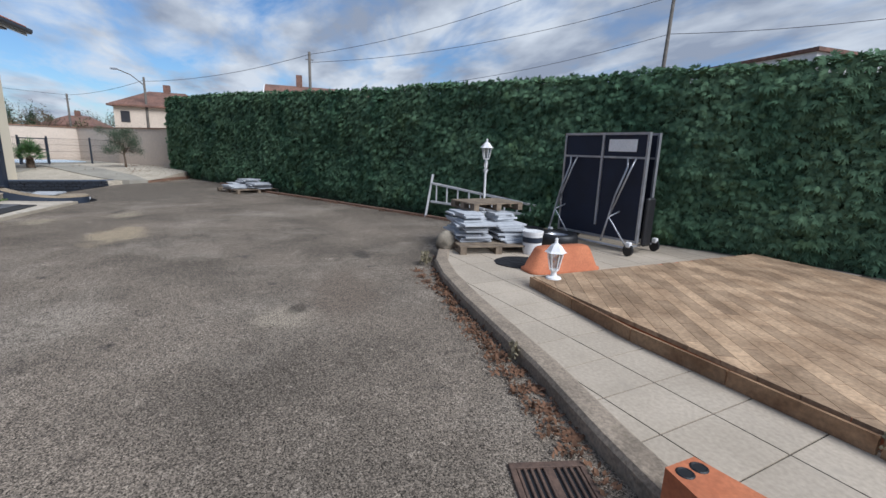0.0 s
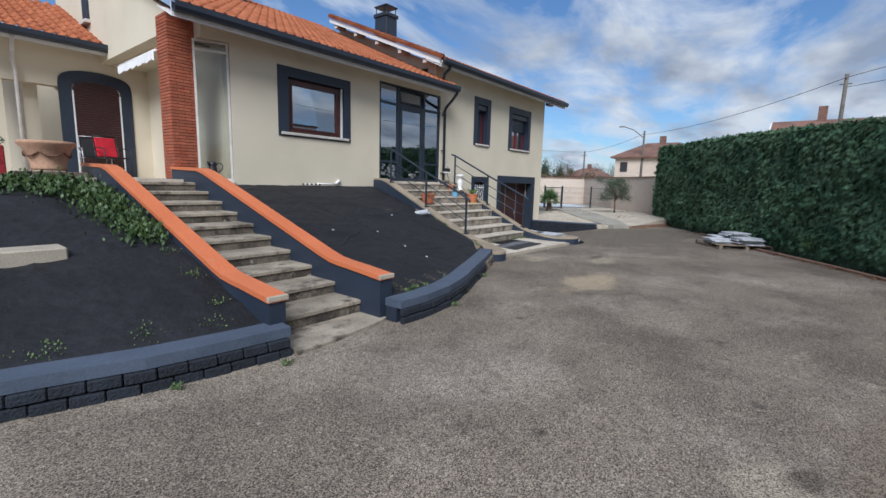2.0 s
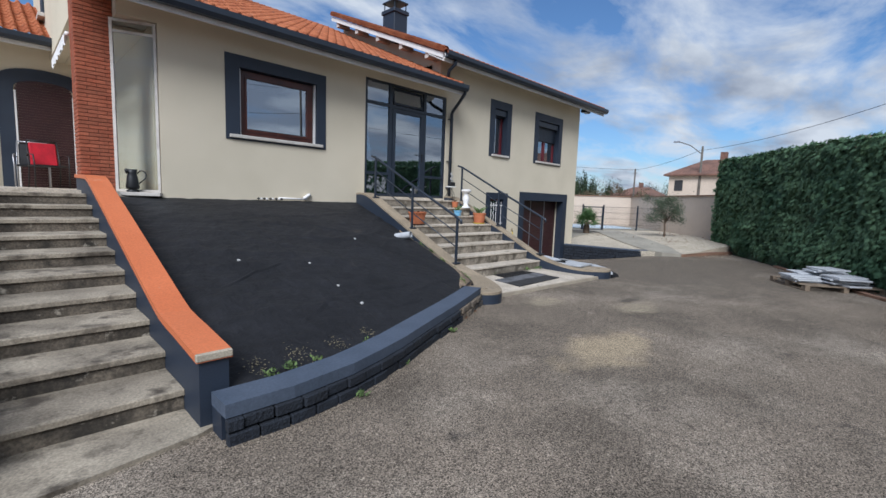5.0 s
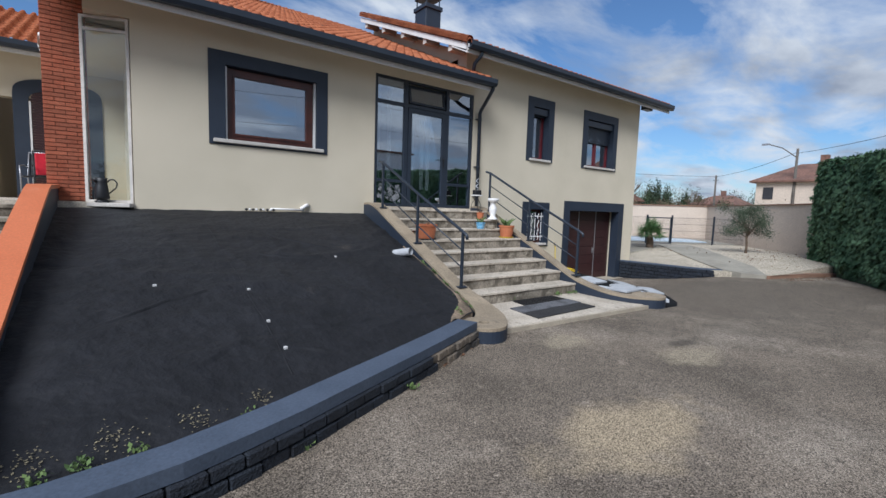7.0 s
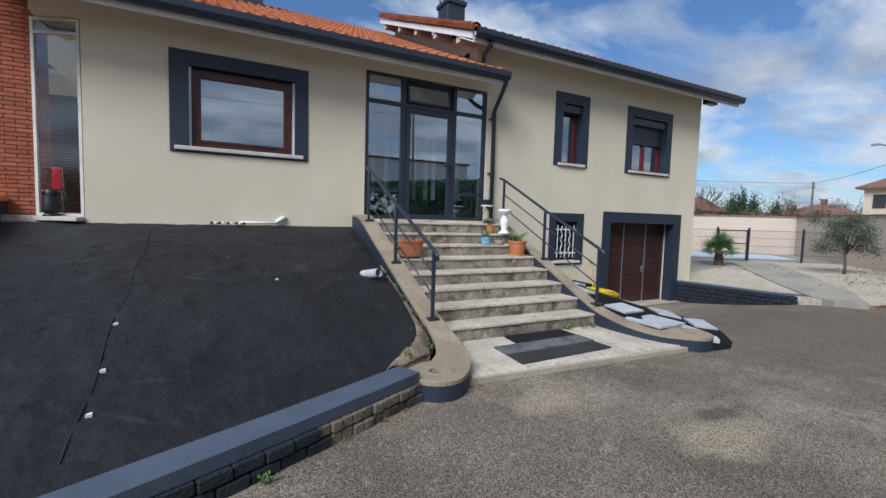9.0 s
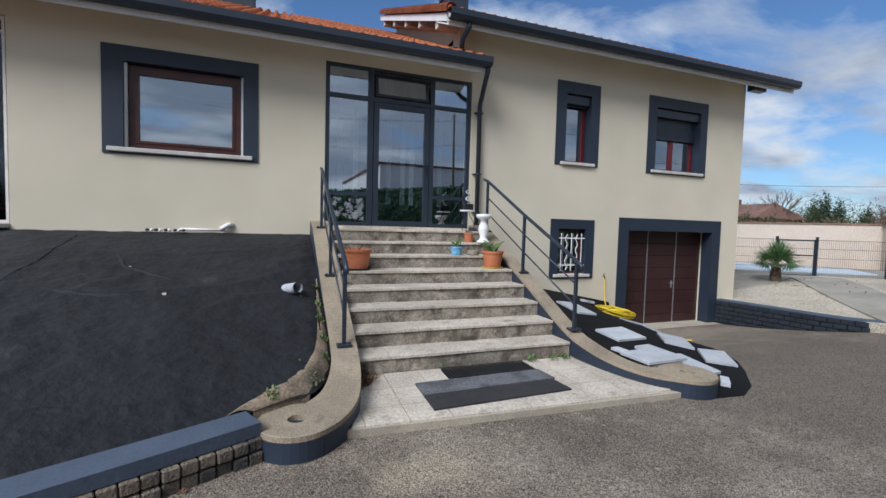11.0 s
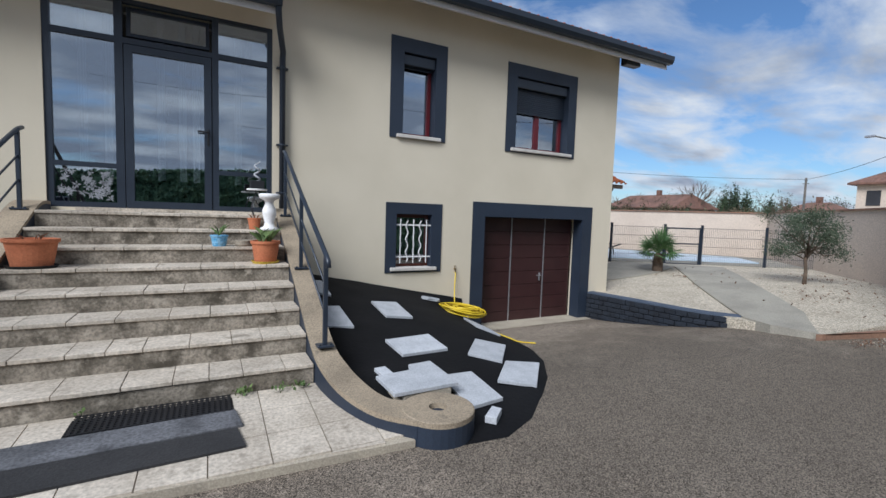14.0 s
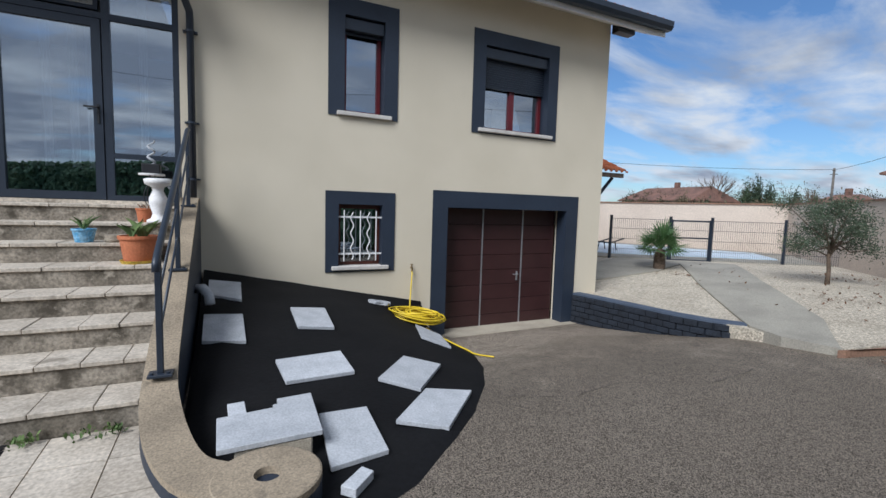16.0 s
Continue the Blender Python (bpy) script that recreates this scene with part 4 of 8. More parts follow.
def windows():
    # wide window
    x0, x1, z0, z1 = G["w1"]
    w = thing("window_1", "wide brown timber window in a navy painted surround", "window", at=(x0, 0, z0), kind="structure")
    surround(w, -3.0, -1.0, 2.53, 4.03, G["w1"])
    sill(w, -2.94, -1.08, 2.62)
    bm = bmesh.new()
    quad_frame(bm, x0 + 0.05, x1 - 0.05, z0, z1 - 0.03, 0.09, 0.10, 0.17)
    quad_frame(bm, x0 + 0.14, x1 - 0.14, z0 + 0.09, z1 - 0.12, 0.035, 0.085, 0.16)
    sub("frame", bm, WOOD_FRAME, w)
    for x in (x0 + 0.012, x1 - 0.045):
        bm = bmesh.new()
        box(bm, x, x + 0.033, 0.04, 0.09, z0, z1 - 0.02)
        sub("shutter_rail", bm, WHITE, w, "white roller shutter guide rail")
    pane(w, x0 + 0.175, x1 - 0.175, z0 + 0.125, z1 - 0.155, 0.12)
    # upper windows with shutters
    for nm, hole, out, drop, mull in (("window_2", G["w2"], (4.40, 5.44, 2.92, 4.56), 0.22, False), ("window_3", G["w3"], (6.73, 8.47, 2.90, 4.56), 0.62, True)):
        x0, x1, z0, z1 = hole
        w = thing(nm, "dark red framed window in a navy surround with a " + ("half-lowered" if mull else "raised") + " shutter", "window", at=(x0, 0, z0), kind="structure")
        surround(w, *out[:2], out[2], out[3], hole)
        sill(w, x0 - 0.1, x1 + 0.1, z0)
        bm = bmesh.new()
        quad_frame(bm, x0 + 0.02, x1 - 0.02, z0, z1 - 0.1, 0.06, 0.18, 0.24)
        if mull:
            box(bm, (x0 + x1) / 2 - 0.05, (x0 + x1) / 2 + 0.05, 0.175, 0.235, z0 + 0.06, z1 - 0.16)
        sub("frame", bm, RED_FRAME, w)
        pane(w, x0 + 0.08, x1 - 0.08, z0 + 0.06, z1 - 0.16, 0.21)
        bm = bmesh.new()
        box(bm, x0 + 0.014, x1 - 0.014, 0.03, 0.15, z1 - 0.2, z1 - 0.03, 0.01)
        sub("shutter_box", bm, NAVY_METAL, w)
        z = z1 - 0.2
        while z > z1 - drop:
            bm = bmesh.new()
            box(bm, x0 + 0.014, x1 - 0.014, 0.13, 0.145, z - 0.036, z - 0.002, 0.004)
            sub("shutter_slat", bm, NAVY_METAL, w)
            z -= 0.038
    # small barred window
    x0, x1, z0, z1 = G["w4"]
    w = thing("window_4", "small cellar window behind white wrought iron bars", "window", at=(x0, 0, z0), kind="structure")
    surround(w, 4.37, 5.43, 0.64, 1.84, G["w4"])
    sill(w, 4.46, 5.33, 0.73)
    bm = bmesh.new()
    quad_frame(bm, x0 + 0.014, x1 - 0.014, z0, z1 - 0.014, 0.06, 0.13, 0.19)
    sub("frame", bm, WOOD_FRAME, w)
    pane(w, x0 + 0.07, x1 - 0.07, z0 + 0.06, z1 - 0.07, 0.15)
    for z in (z0 + 0.19, z1 - 0.2):
        bm = bmesh.new()
        box(bm, x0 - 0.01, x1 + 0.01, 0.02, 0.035, z - 0.012, z + 0.012)
        sub("bar", bm, WHITE, w, "white painted iron bar")
    for i, x in enumerate((x0 + 0.1, x0 + 0.22, x0 + 0.345, x0 + 0.47, x0 + 0.59)):
        bm = bmesh.new()
        if i in (1, 3):
            tube(bm, [(x + 0.022 * math.sin(k * 0.9), 0.012, z0 + 0.1 + k * 0.0325) for k in range(23)], 0.009, 6)
        else:
            tube(bm, [(x, 0.012, z0 + 0.08), (x, 0.012, z1 - 0.1)], 0.009, 6)
        sub("bar", bm, WHITE, w, "wavy white painted iron bar" if i in (1, 3) else "white painted iron bar")


windows()


def garage_door():
    x0, x1, z0, z1 = G["gar"]
    d = thing("door_garage", "closed dark brown panelled garage door in a navy surround", "garage door", at=(x0, 0, -0.5), kind="structure")
    surround(d, 6.07, 9.09, -0.6, 1.92, G["gar"], bottom=False)
    xs = [x0 + 0.014, 7.2, 8.06, x1 - 0.014]
    for a, b in zip(xs, xs[1:]):
        z = -0.55
        h = (z1 - 0.02 + 0.55) / 8
        for i in range(8):
            bm = bmesh.new()
            box(bm, a + 0.012, b - 0.012, 0.305, 0.33, z + 0.003, z + h - 0.004, 0.004)
            sub("door_panel", bm, BROWN, d)
            z += h
    bm = bmesh.new()
    box(bm, x0 + 0.012, x1 - 0.012, 0.332, 0.35, -0.55, z1 - 0.014)
    sub("backing", bm, BLACK, d)
    for x in xs[1:3]:
        bm = bmesh.new()
        box(bm, x - 0.012, x + 0.012, 0.298, 0.331, -0.55, z1 - 0.02)
        sub("door_strip", bm, STEEL, d, "light metal strip between door leaves")
    bm = bmesh.new()
    box(bm, 7.95, 7.98, 0.28, 0.304, 0.33, 0.5, 0.004)
    tube(bm, [(7.965, 0.29, 0.45), (7.965, 0.24, 0.45), (7.85, 0.24, 0.45)], 0.01, 8)
    sub("door_handle", bm, STEEL, d, "steel lever handle")


garage_door()


def entrance():
    x0, x1, z0, z1 = G["door"]
    d = thing("door_entrance", "navy framed glazed entrance with side lights and a tilted top light", "door", at=(x0, 0, z0), kind="structure")
    ya, yb = 0.02, 0.09
    xs = [0.0, 0.07, 0.70, 0.79, 1.80, 1.88, 2.51, 2.58]
    zt = [1.60, 2.11, 2.17, 3.70, 3.77, 4.20, 4.25]
    bm = bmesh.new()
    box(bm, xs[0], xs[1], ya, yb, z0, z1); box(bm, xs[6], xs[7], ya, yb, z0, z1)
    box(bm, xs[2], xs[3], ya, yb, z0, z1); box(bm, xs[4], xs[5], ya, yb, z0, z1)
    for a, b in ((xs[1], xs[2]), (xs[3], xs[4]), (xs[5], xs[6])):
        box(bm, a, b, ya, yb, zt[5], z1)
        box(bm, a, b, ya, yb, zt[3], zt[4])
    for a, b in ((xs[1], xs[2]), (xs[5], xs[6])):
        box(bm, a, b, ya, yb, zt[1], zt[2])
        box(bm, a, b, ya, yb, z0, z0 + 0.07)
    sub("frame", bm, NAVY_METAL, d)
    bm = bmesh.new()
    box(bm, x0 + 0.3, x1 - 0.1, -0.12, 0.02, z0 - 0.04, z0 + 0.003)
    sub("threshold", bm, PALE_TILE, d, "thin pale threshold slab")
    leaf = bmesh.new()
    quad_frame(leaf, 0.80, 1.79, z0 + 0.01, 3.69, 0.09, 0.01, 0.07)
    leaf = sub("door_leaf", leaf, NAVY_METAL, d, "narrow-framed navy door leaf")
    bm = bmesh.new()
    box(bm, 1.735, 1.76, -0.002, 0.009, 2.5, 2.72, 0.003)
    tube(bm, [(1.748, 0.0, 2.68), (1.748, -0.045, 2.68), (1.62, -0.045, 2.68)], 0.011, 8)
    h = sub("door_handle", bm, BLACK, leaf, "black lever handle")
    for a, b in ((xs[1], xs[2]), (xs[5], xs[6])):
        pane(d, a, b, zt[4], zt[5], 0.05)
        pane(d, a, b, zt[2], zt[3], 0.05)
        pane(d, a, b, z0 + 0.07, zt[1], 0.05)
    pane(d, 0.89, 1.70, z0 + 0.10, 3.60, 0.04)
    # etched leaf pattern on the lower side light
    rs = random.Random(8)
    bm = bmesh.new()
    for i in range(46):
        cx, cz = rs.uniform(0.12, 0.65), rs.uniform(1.72, 2.06)
        for k in range(7):
            an = k * 0.9 + rs.random()
            l, wd = rs.uniform(0.03, 0.06), 0.007
            dx, dz = math.cos(an), math.sin(an)
            ps = [(cx, cz), (cx + dx * l * .5 - dz * wd, cz + dz * l * .5 + dx * wd), (cx + dx * l, cz + dz * l), (cx + dx * l * .5 + dz * wd, cz + dz * l * .5 - dx * wd)]
            if all(0.08 < p[0] < 0.69 and 1.68 < p[1] < 2.1 for p in ps):
                bm.faces.new([bm.verts.new((p[0], 0.049 - 0.00001 * i, p[1])) for p in ps])
    tagged(sub("etching", bm, mat("etched_glass", (0.30, 0.31, 0.33), 0.6, None, 5, 40, 0.0, amount=0.1), d, "etched pale leaf pattern"), kind="stuff")
    # tilted top light
    bm = bmesh.new()
    quad_frame(bm, 0.83, 1.77, 3.79, 4.18, 0.045, -0.02, 0.02)
    tl = sub("top_light", bm, NAVY_METAL, d, "tilted top light")
    bm = bmesh.new()
    box(bm, 0.875, 1.725, -0.004, 0.004, 3.835, 4.135)
    pn = sub("pane", bm, GLASS, tl)
    pn.visible_shadow = False
    tl.matrix_world = Matrix.Translation((0, 0.04, 3.79)) @ Matrix.Rotation(radians(-11), 4, "X") @ Matrix.Translation((0, 0, -3.79)) @ tl.matrix_world
    # curtains inside
    cd = thing("curtain_rail", "pale curtain strips hanging from a rail behind the glazing", "curtain", at=(1.3, 0.75, 4.2))
    bm = bmesh.new()
    tube(bm, [(0.0, 0.42, 4.2), (2.58, 0.42, 4.2)], 0.015, 6)
    tube(bm, [(1.3, 0.42, 4.2), (1.3, 0.42, 4.27)], 0.015, 6)
    sub("rail", bm, WHITE, cd)
    for cx in (0.25, 0.52, 1.12, 1.38, 1.55, 2.1):
        c = bmesh.new()
        n = 12
        wv = 0.09
        a = [c.verts.new((cx + wv * i / n, 0.42 + 0.02 * math.sin(i * 1.6), 2.0)) for i in range(n + 1)]
        b = [c.verts.new((cx + wv * i / n, 0.42 + 0.02 * math.sin(i * 1.6), 4.19)) for i in range(n + 1)]
        for i in range(n):
            c.faces.new((a[i], a[i + 1], b[i + 1], b[i]))
        sub("curtain", c, CURTAIN, cd, smooth=True)


entrance()


def build_room():
    # inner walls added behind the glazing, the unlit room painted into their colour
    bm = bmesh.new()
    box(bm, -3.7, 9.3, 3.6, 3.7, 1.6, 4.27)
    part("wall_inner", bm, ROOM_SHADE, kind="structure")
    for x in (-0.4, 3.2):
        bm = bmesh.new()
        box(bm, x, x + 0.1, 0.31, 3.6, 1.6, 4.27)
        part("wall_inner", bm, ROOM_SHADE, kind="structure")


build_room()


def downpipe():
    p = thing("downpipe", "dark painted metal downpipe beside the entrance", "downpipe", at=(2.7, -0.07, 1.7))
    bm = bmesh.new()
    tube(bm, [(2.58, -0.64, 4.40), (2.58, -0.64, 4.27), (2.62, -0.45, 4.12), (2.71, -0.12, 3.92), (2.71, -0.075, 3.84), (2.71, -0.075, 1.65)], 0.042, 12)
    sub("pipe", bm, NAVY_METAL, p, smooth=True)
    for z in (3.7, 2.6, 1.9):
        bm = bmesh.new()
        tube(bm, [(2.71, -0.075, z - 0.012), (2.71, -0.075, z + 0.012)], 0.052, 12)
        box(bm, 2.63, 2.79, -0.07, -0.002, z - 0.01, z + 0.01)
        sub("bracket", bm, NAVY_METAL, p)
    p = thing("downpipe", "short dark rainwater pipe bending between the two eaves", "downpipe", at=(2.2, -0.5, 4.7))
    bm = bmesh.new()
    tube(bm, [(2.22, -0.62, 5.03), (2.22, -0.62, 4.92), (2.18, -0.45, 4.78), (2.18, -0.40, 4.58)], 0.042, 12)
    sub("pipe", bm, NAVY_METAL, p, smooth=True)


downpipe()


def railing(x, side):
    r = thing("handrail", "dark painted steel handrail with two thin lower bars", "handrail", at=(x, -3.05, 0.44), group="handrails of the entrance steps")
    P = [(-0.55, 1.57, 2.43), (-1.80, 0.99, 1.83), (-3.05, 0.43, 1.26)]
    for y, zb, zt in P:
        bm = bmesh.new()
        box(bm, x - 0.02, x + 0.02, y - 0.02, y + 0.02, zb, zt - 0.01, 0.004)
        sub("post", bm, NAVY_METAL, r)
        bm = bmesh.new()
        box(bm, x - 0.075, x + 0.075, y - 0.06, y + 0.06, zb - 0.012, zb + 0.008, 0.003)
        pl = sub("base_plate", bm, NAVY_METAL, r)
        for dx in (-0.05, 0.05):
            bm = bmesh.new()
            lathe(bm, [(0.012, 0.0), (0.012, 0.012), (0.0, 0.014)], 6, (x + dx, y - 0.03, zb + 0.008))
            sub("bolt", bm, NAVY_METAL, pl)
    bm = bmesh.new()
    tube(bm, [(x, -0.40, 2.47), (x, -0.55, 2.43), (x, -1.8, 1.83), (x, -3.05, 1.26), (x, -3.14, 1.21), (x, -3.15, 1.15)], 0.024, 10)
    sub("handrail", bm, NAVY_METAL, r, smooth=True)
    for d in (0.28, 0.54):
        bm = bmesh.new()
        tube(bm, [(x, -0.55, 2.43 - d), (x, -1.8, 1.83 - d), (x, -3.05, 1.26 - d)], 0.011, 8)
        sub("bar", bm, NAVY_METAL, r, smooth=True)


railing(2.69, 1)
railing(-0.09, -1)


def pillar():
    p = thing("brick_pillar", "square pillar of thin red-orange bricks", "pillar", at=(-4.78, 0.3, 1.6))
    X0, X1, Y0, Y1 = -5.03, -4.55, 0.28, 0.78
    bm = bmesh.new()
    box(bm, X0 + 0.012, X1 - 0.012, Y0 + 0.012, Y1 - 0.012, 1.5, 4.52)
    sub("core", bm, MORTAR, p)
    h = 0.058
    me = {}
    z = 1.54
    k = 0
    while z < 4.5:
        for face in range(4):
            cuts = (0.0, 0.24, 0.48) if k % 2 else (0.0, 0.12, 0.36, 0.48)
            for a, b in zip(cuts, cuts[1:]):
                key = (face, round(b - a, 3), face)
                l = b - a
                if key not in me:
                    q = bmesh.new()
                    if face in (0, 2):
                        box(q, 0.004, l - 0.004, 0, 0.02, 0.004, h - 0.006, 0.002)
                    else:
                        box(q, 0, 0.02, 0.004, l - 0.004, 0.004, h - 0.006, 0.002)
                    m = bpy.data.meshes.new("brick")
                    q.to_mesh(m); q.free()
                    m.materials.append(BRICK)
                    me[key] = m
                if face in (1, 2) and z > 0:
                    if face == 2:
                        continue
                ob = new("brick", me[key])
                loc = {0: (X0 + a, Y0 - 0.004, z), 1: (X1 - 0.016, Y0 + a + 0.01, z), 3: (X0 - 0.004, Y0 + a + 0.01, z)}[face]
                ob.location = Vector(loc) - p.location
                ob.parent = p
        z += h
        k += 1


pillar()


def tall_pane():
    w = thing("window_5", "tall fixed glass screen in a white frame", "window", at=(0, 0, 0), kind="structure")
    bm = bmesh.new()
    quad_frame(bm, 0.0, 0.62, 1.52, 4.19, 0.04, -0.02, 0.02)
    box(bm, 0.04, 0.58, -0.015, 0.015, 3.98, 4.02)
    sub("frame", bm, SILL, w)
    bm = bmesh.new()
    box(bm, 0.04, 0.58, -0.006, 0.006, 1.56, 4.15)
    pn = sub("pane", bm, CLEAR_GLASS, w)
    pn.visible_shadow = False
    bm = bmesh.new()
    box(bm, -0.03, 0.64, -0.2, 0.06, 1.46, 1.518, 0.006)
    sub("sill", bm, SILL, w)
    w.matrix_world = pose(-4.60, 0.27, 0, 0, 0, -22.5)
    j = thing("metal_jug", "dark enamelled metal jug with a curved handle", "jug", at=(-4.41, 0.09, 1.52))
    bm = bmesh.new()
    lathe(bm, [(0.0, 0.0), (0.095, 0.0), (0.09, 0.02), (0.06, 0.04), (0.09, 0.05), (0.095, 0.08), (0.075, 0.24), (0.06, 0.30), (0.075, 0.36), (0.065, 0.36), (0.05, 0.3), (0.0, 0.3)], 20, (-4.41, 0.09, 1.52))
    tube(bm, [(-4.46, 0.09, 1.82), (-4.50, 0.085, 1.88)], [0.04, 0.02], 8)
    sub("body", bm, BLACK, j, smooth=True)
    bm = bmesh.new()
    tube(bm, [(-4.35, 0.08, 1.81), (-4.31, 0.07, 1.86), (-4.26, 0.06, 1.86), (-4.225, 0.05, 1.81), (-4.24, 0.05, 1.74), (-4.34, 0.08, 1.64)], 0.01, 8)
    sub("handle", bm, BLACK, j, smooth=True)


tall_pane()


def porch():
    # landing, gable wall above the opening, wing
    bm = bmesh.new()
    prism(bm, [(-6.283, -0.266), (-5.097, -0.266), (-5.097, 0.05), (-4.03, 0.05), (-4.03, 4.4), (-9.5, 4.4), (-9.5, -0.6), (-6.47, -0.6), (-6.47, -0.266)], -0.1, 1.525)
    part("porch_floor", bm, PALE_TILE, kind="structure", label="pale tiled porch floor")
    bm = bmesh.new()
    ys = [(0.3, 4.215, 4.60), (4.39, 4.215, 6.5), (8.0, 4.42, 7.9)]
    A = [bm.verts.new((-5.02, y, z)) for y, z, _ in ys] + [bm.verts.new((-5.02, y, z)) for y, _, z in reversed(ys)]
    B = [bm.verts.new((v.co.x + 0.25, v.co.y, v.co.z)) for v in A]
    bm.faces.new(A[::-1]); bm.faces.new(B)
    for i in range(len(A)):
        k = (i + 1) % len(A)
        bm.faces.new((A[i], A[k], B[k], B[i]))
    part("wall_gable", bm, RENDER, kind="structure")
    bm = bmesh.new()
    box(bm, -4.77, -3.73, 0.79, 4.39, 4.2, 4.25)
    part("ceiling", bm, RENDER, kind="structure", label="porch ceiling")
    bm = bmesh.new()
    box(bm, -6.42, -6.17, 4.7, 8.0, 1.4, 4.55)
    part("wall_wing", bm, RENDER, kind="structure")
    tiled_roof("roof_wing", -9.0, -5.0, 3.78, 4.50, 7.4)
    eave(-9.0, -5.0, 3.80, 4.50, "wing_eave", 4.39)
    bm = bmesh.new()
    box(bm, -5.06, -5.022, 4.9, 5.35, 5.3, 6.3)
    part("window_6", bm, NAVY, kind="structure")
    bm = bmesh.new()
    box(bm, -5.14, -5.022, 4.85, 5.4, 5.22, 5.3, 0.006)
    part("sill", bm, SILL, kind="structure")
    # arched door
    d = thing("door_porch", "brown roller-shuttered doorway in an arched navy surround", "door", at=(-5.15, 4.38, 1.52), kind="structure")
    xo0, xo1, xi0, xi1 = -5.86, -4.42, -5.62, -4.66

    def arch(x0, x1, zs, rise):
        c = (x0 + x1) / 2
        hw = (x1 - x0) / 2
        return [(c - hw * math.cos(math.pi * i / 16), zs + rise * math.sin(math.pi * i / 16) ** 0.62) for i in range(17)]
    o = [(xo0, 1.52)] + arch(xo0, xo1, 3.62, 0.36) + [(xo1, 1.52)]
    n = [(xi0, 1.52)] + arch(xi0, xi1, 3.50, 0.24) + [(xi1, 1.52)]
    bm = bmesh.new()
    F = [[bm.verts.new((x, y, z)) for x, z in l] for l in (o, n) for y in (4.375, 4.398)]
    for i in range(len(o) - 1):
        bm.faces.new((F[0][i], F[2][i], F[2][i + 1], F[0][i + 1]))
        bm.faces.new((F[0][i], F[0][i + 1], F[1][i + 1], F[1][i]))
        bm.faces.new((F[2][i], F[3][i], F[3][i + 1], F[2][i + 1]))
    bmesh.ops.recalc_face_normals(bm, faces=bm.faces[:])
    sub("surround", bm, NAVY, d)
    z = 1.53
    while z < 3.74:
        bm = bmesh.new()
        hw = 0.48 if z < 3.45 else 0.48 - (z - 3.45) * 0.35
        box(bm, -5.14 - hw, -5.14 + hw, 4.383, 4.397, z, z + 0.052, 0.003)
        sub("shutter_slat", bm, BROWN, d)
        z += 0.055
    for x in (-5.615, -4.69):
        bm = bmesh.new()
        box(bm, x, x + 0.03, 4.365, 4.382, 1.53, 3.5)
        sub("guide_rail", bm, WHITE, d, "white shutter guide rail")
    dp = thing("downpipe", "pale curved rainwater pipe on the wing wall", "downpipe", at=(-6.55, 4.3, 1.6))
    bm = bmesh.new()
    tube(bm, [(-6.62, 3.86, 4.38), (-6.62, 3.95, 4.2), (-6.60, 4.28, 3.95), (-6.56, 4.31, 3.7), (-6.56, 4.31, 1.53)], 0.04, 10)
    sub("pipe", bm, SILL, dp, smooth=True)
    # awning valance
    a = thing("awning", "rolled-up awning with a scalloped cream valance", "awning", at=(-5.1, 2.0, 4.1))
    bm = bmesh.new()
    tube(bm, [(-5.06, 0.75, 3.93), (-5.06, 2.85, 3.93)], 0.035, 12)
    sub("roll", bm, WHITE, a, smooth=True)
    bm = bmesh.new()
    nn = 72
    top, bot = [], []
    for i in range(nn + 1):
        s = i / nn
        y = 0.75 + 2.1 * s
        zt = 3.92
        x = -5.10 + 0.012 * math.sin(i * 1.1)
        top.append(bm.verts.new((x, y, zt))); bot.append(bm.verts.new((x, y, zt - 0.13 - 0.035 * abs(math.sin(i * math.pi / 4)))))
    for i in range(nn):
        bm.faces.new((top[i], top[i + 1], bot[i + 1], bot[i]))
    sub("valance", bm, WHITE, a)
    # chairs
    for cx, cy, rot, red in ((-5.22, 3.25, 190, True), (-5.42, 3.78, 176, False)):
        c = thing("garden_chair", "metal garden chair with a bright red cushion" if red else "metal garden chair with a grey mesh back", "chair", at=(0, 0, 0), group="chairs in the porch")
        bm = bmesh.new()
        for s in (-1, 1):
            tube(bm, [(s * 0.26, -0.24, 0.0), (s * 0.26, -0.26, 0.42), (s * 0.27, -0.24, 0.62), (s * 0.27, 0.1, 0.65), (s * 0.25, 0.26, 0.62)], 0.012, 8)
            tube(bm, [(s * 0.24, 0.3, 0.0), (s * 0.24, 0.2, 0.42), (s * 0.23, 0.34, 0.92)], 0.012, 8)
            tube(bm, [(s * 0.24, -0.25, 0.42), (s * 0.24, 0.2, 0.42)], 0.012, 8)
        tube(bm, [(-0.23, 0.34, 0.92), (0.23, 0.34, 0.92)], 0.012, 8)
        fr = sub("frame", bm, BLACK if red else STEEL, c, smooth=True)
        bm = bmesh.new()
        box(bm, -0.23, 0.23, -0.25, 0.2, 0.41, 0.44, 0.01)
        seat = sub("seat", bm, BLACK, c)
        bm = bmesh.new()
        box(bm, -0.21, 0.21, -0.01, 0.05 if red else 0.01, 0.0, 0.46, 0.02)
        back = sub("cushion" if red else "backrest", bm, mat("red_cloth", (0.55, 0.012, 0.03), 0.9, None, 6, 90, 0.2, amount=0.15) if red else BLACK, c)
        back.matrix_local = Matrix.Translation((0, 0.2, 0.44)) @ Matrix.Rotation(radians(-15), 4, "X")
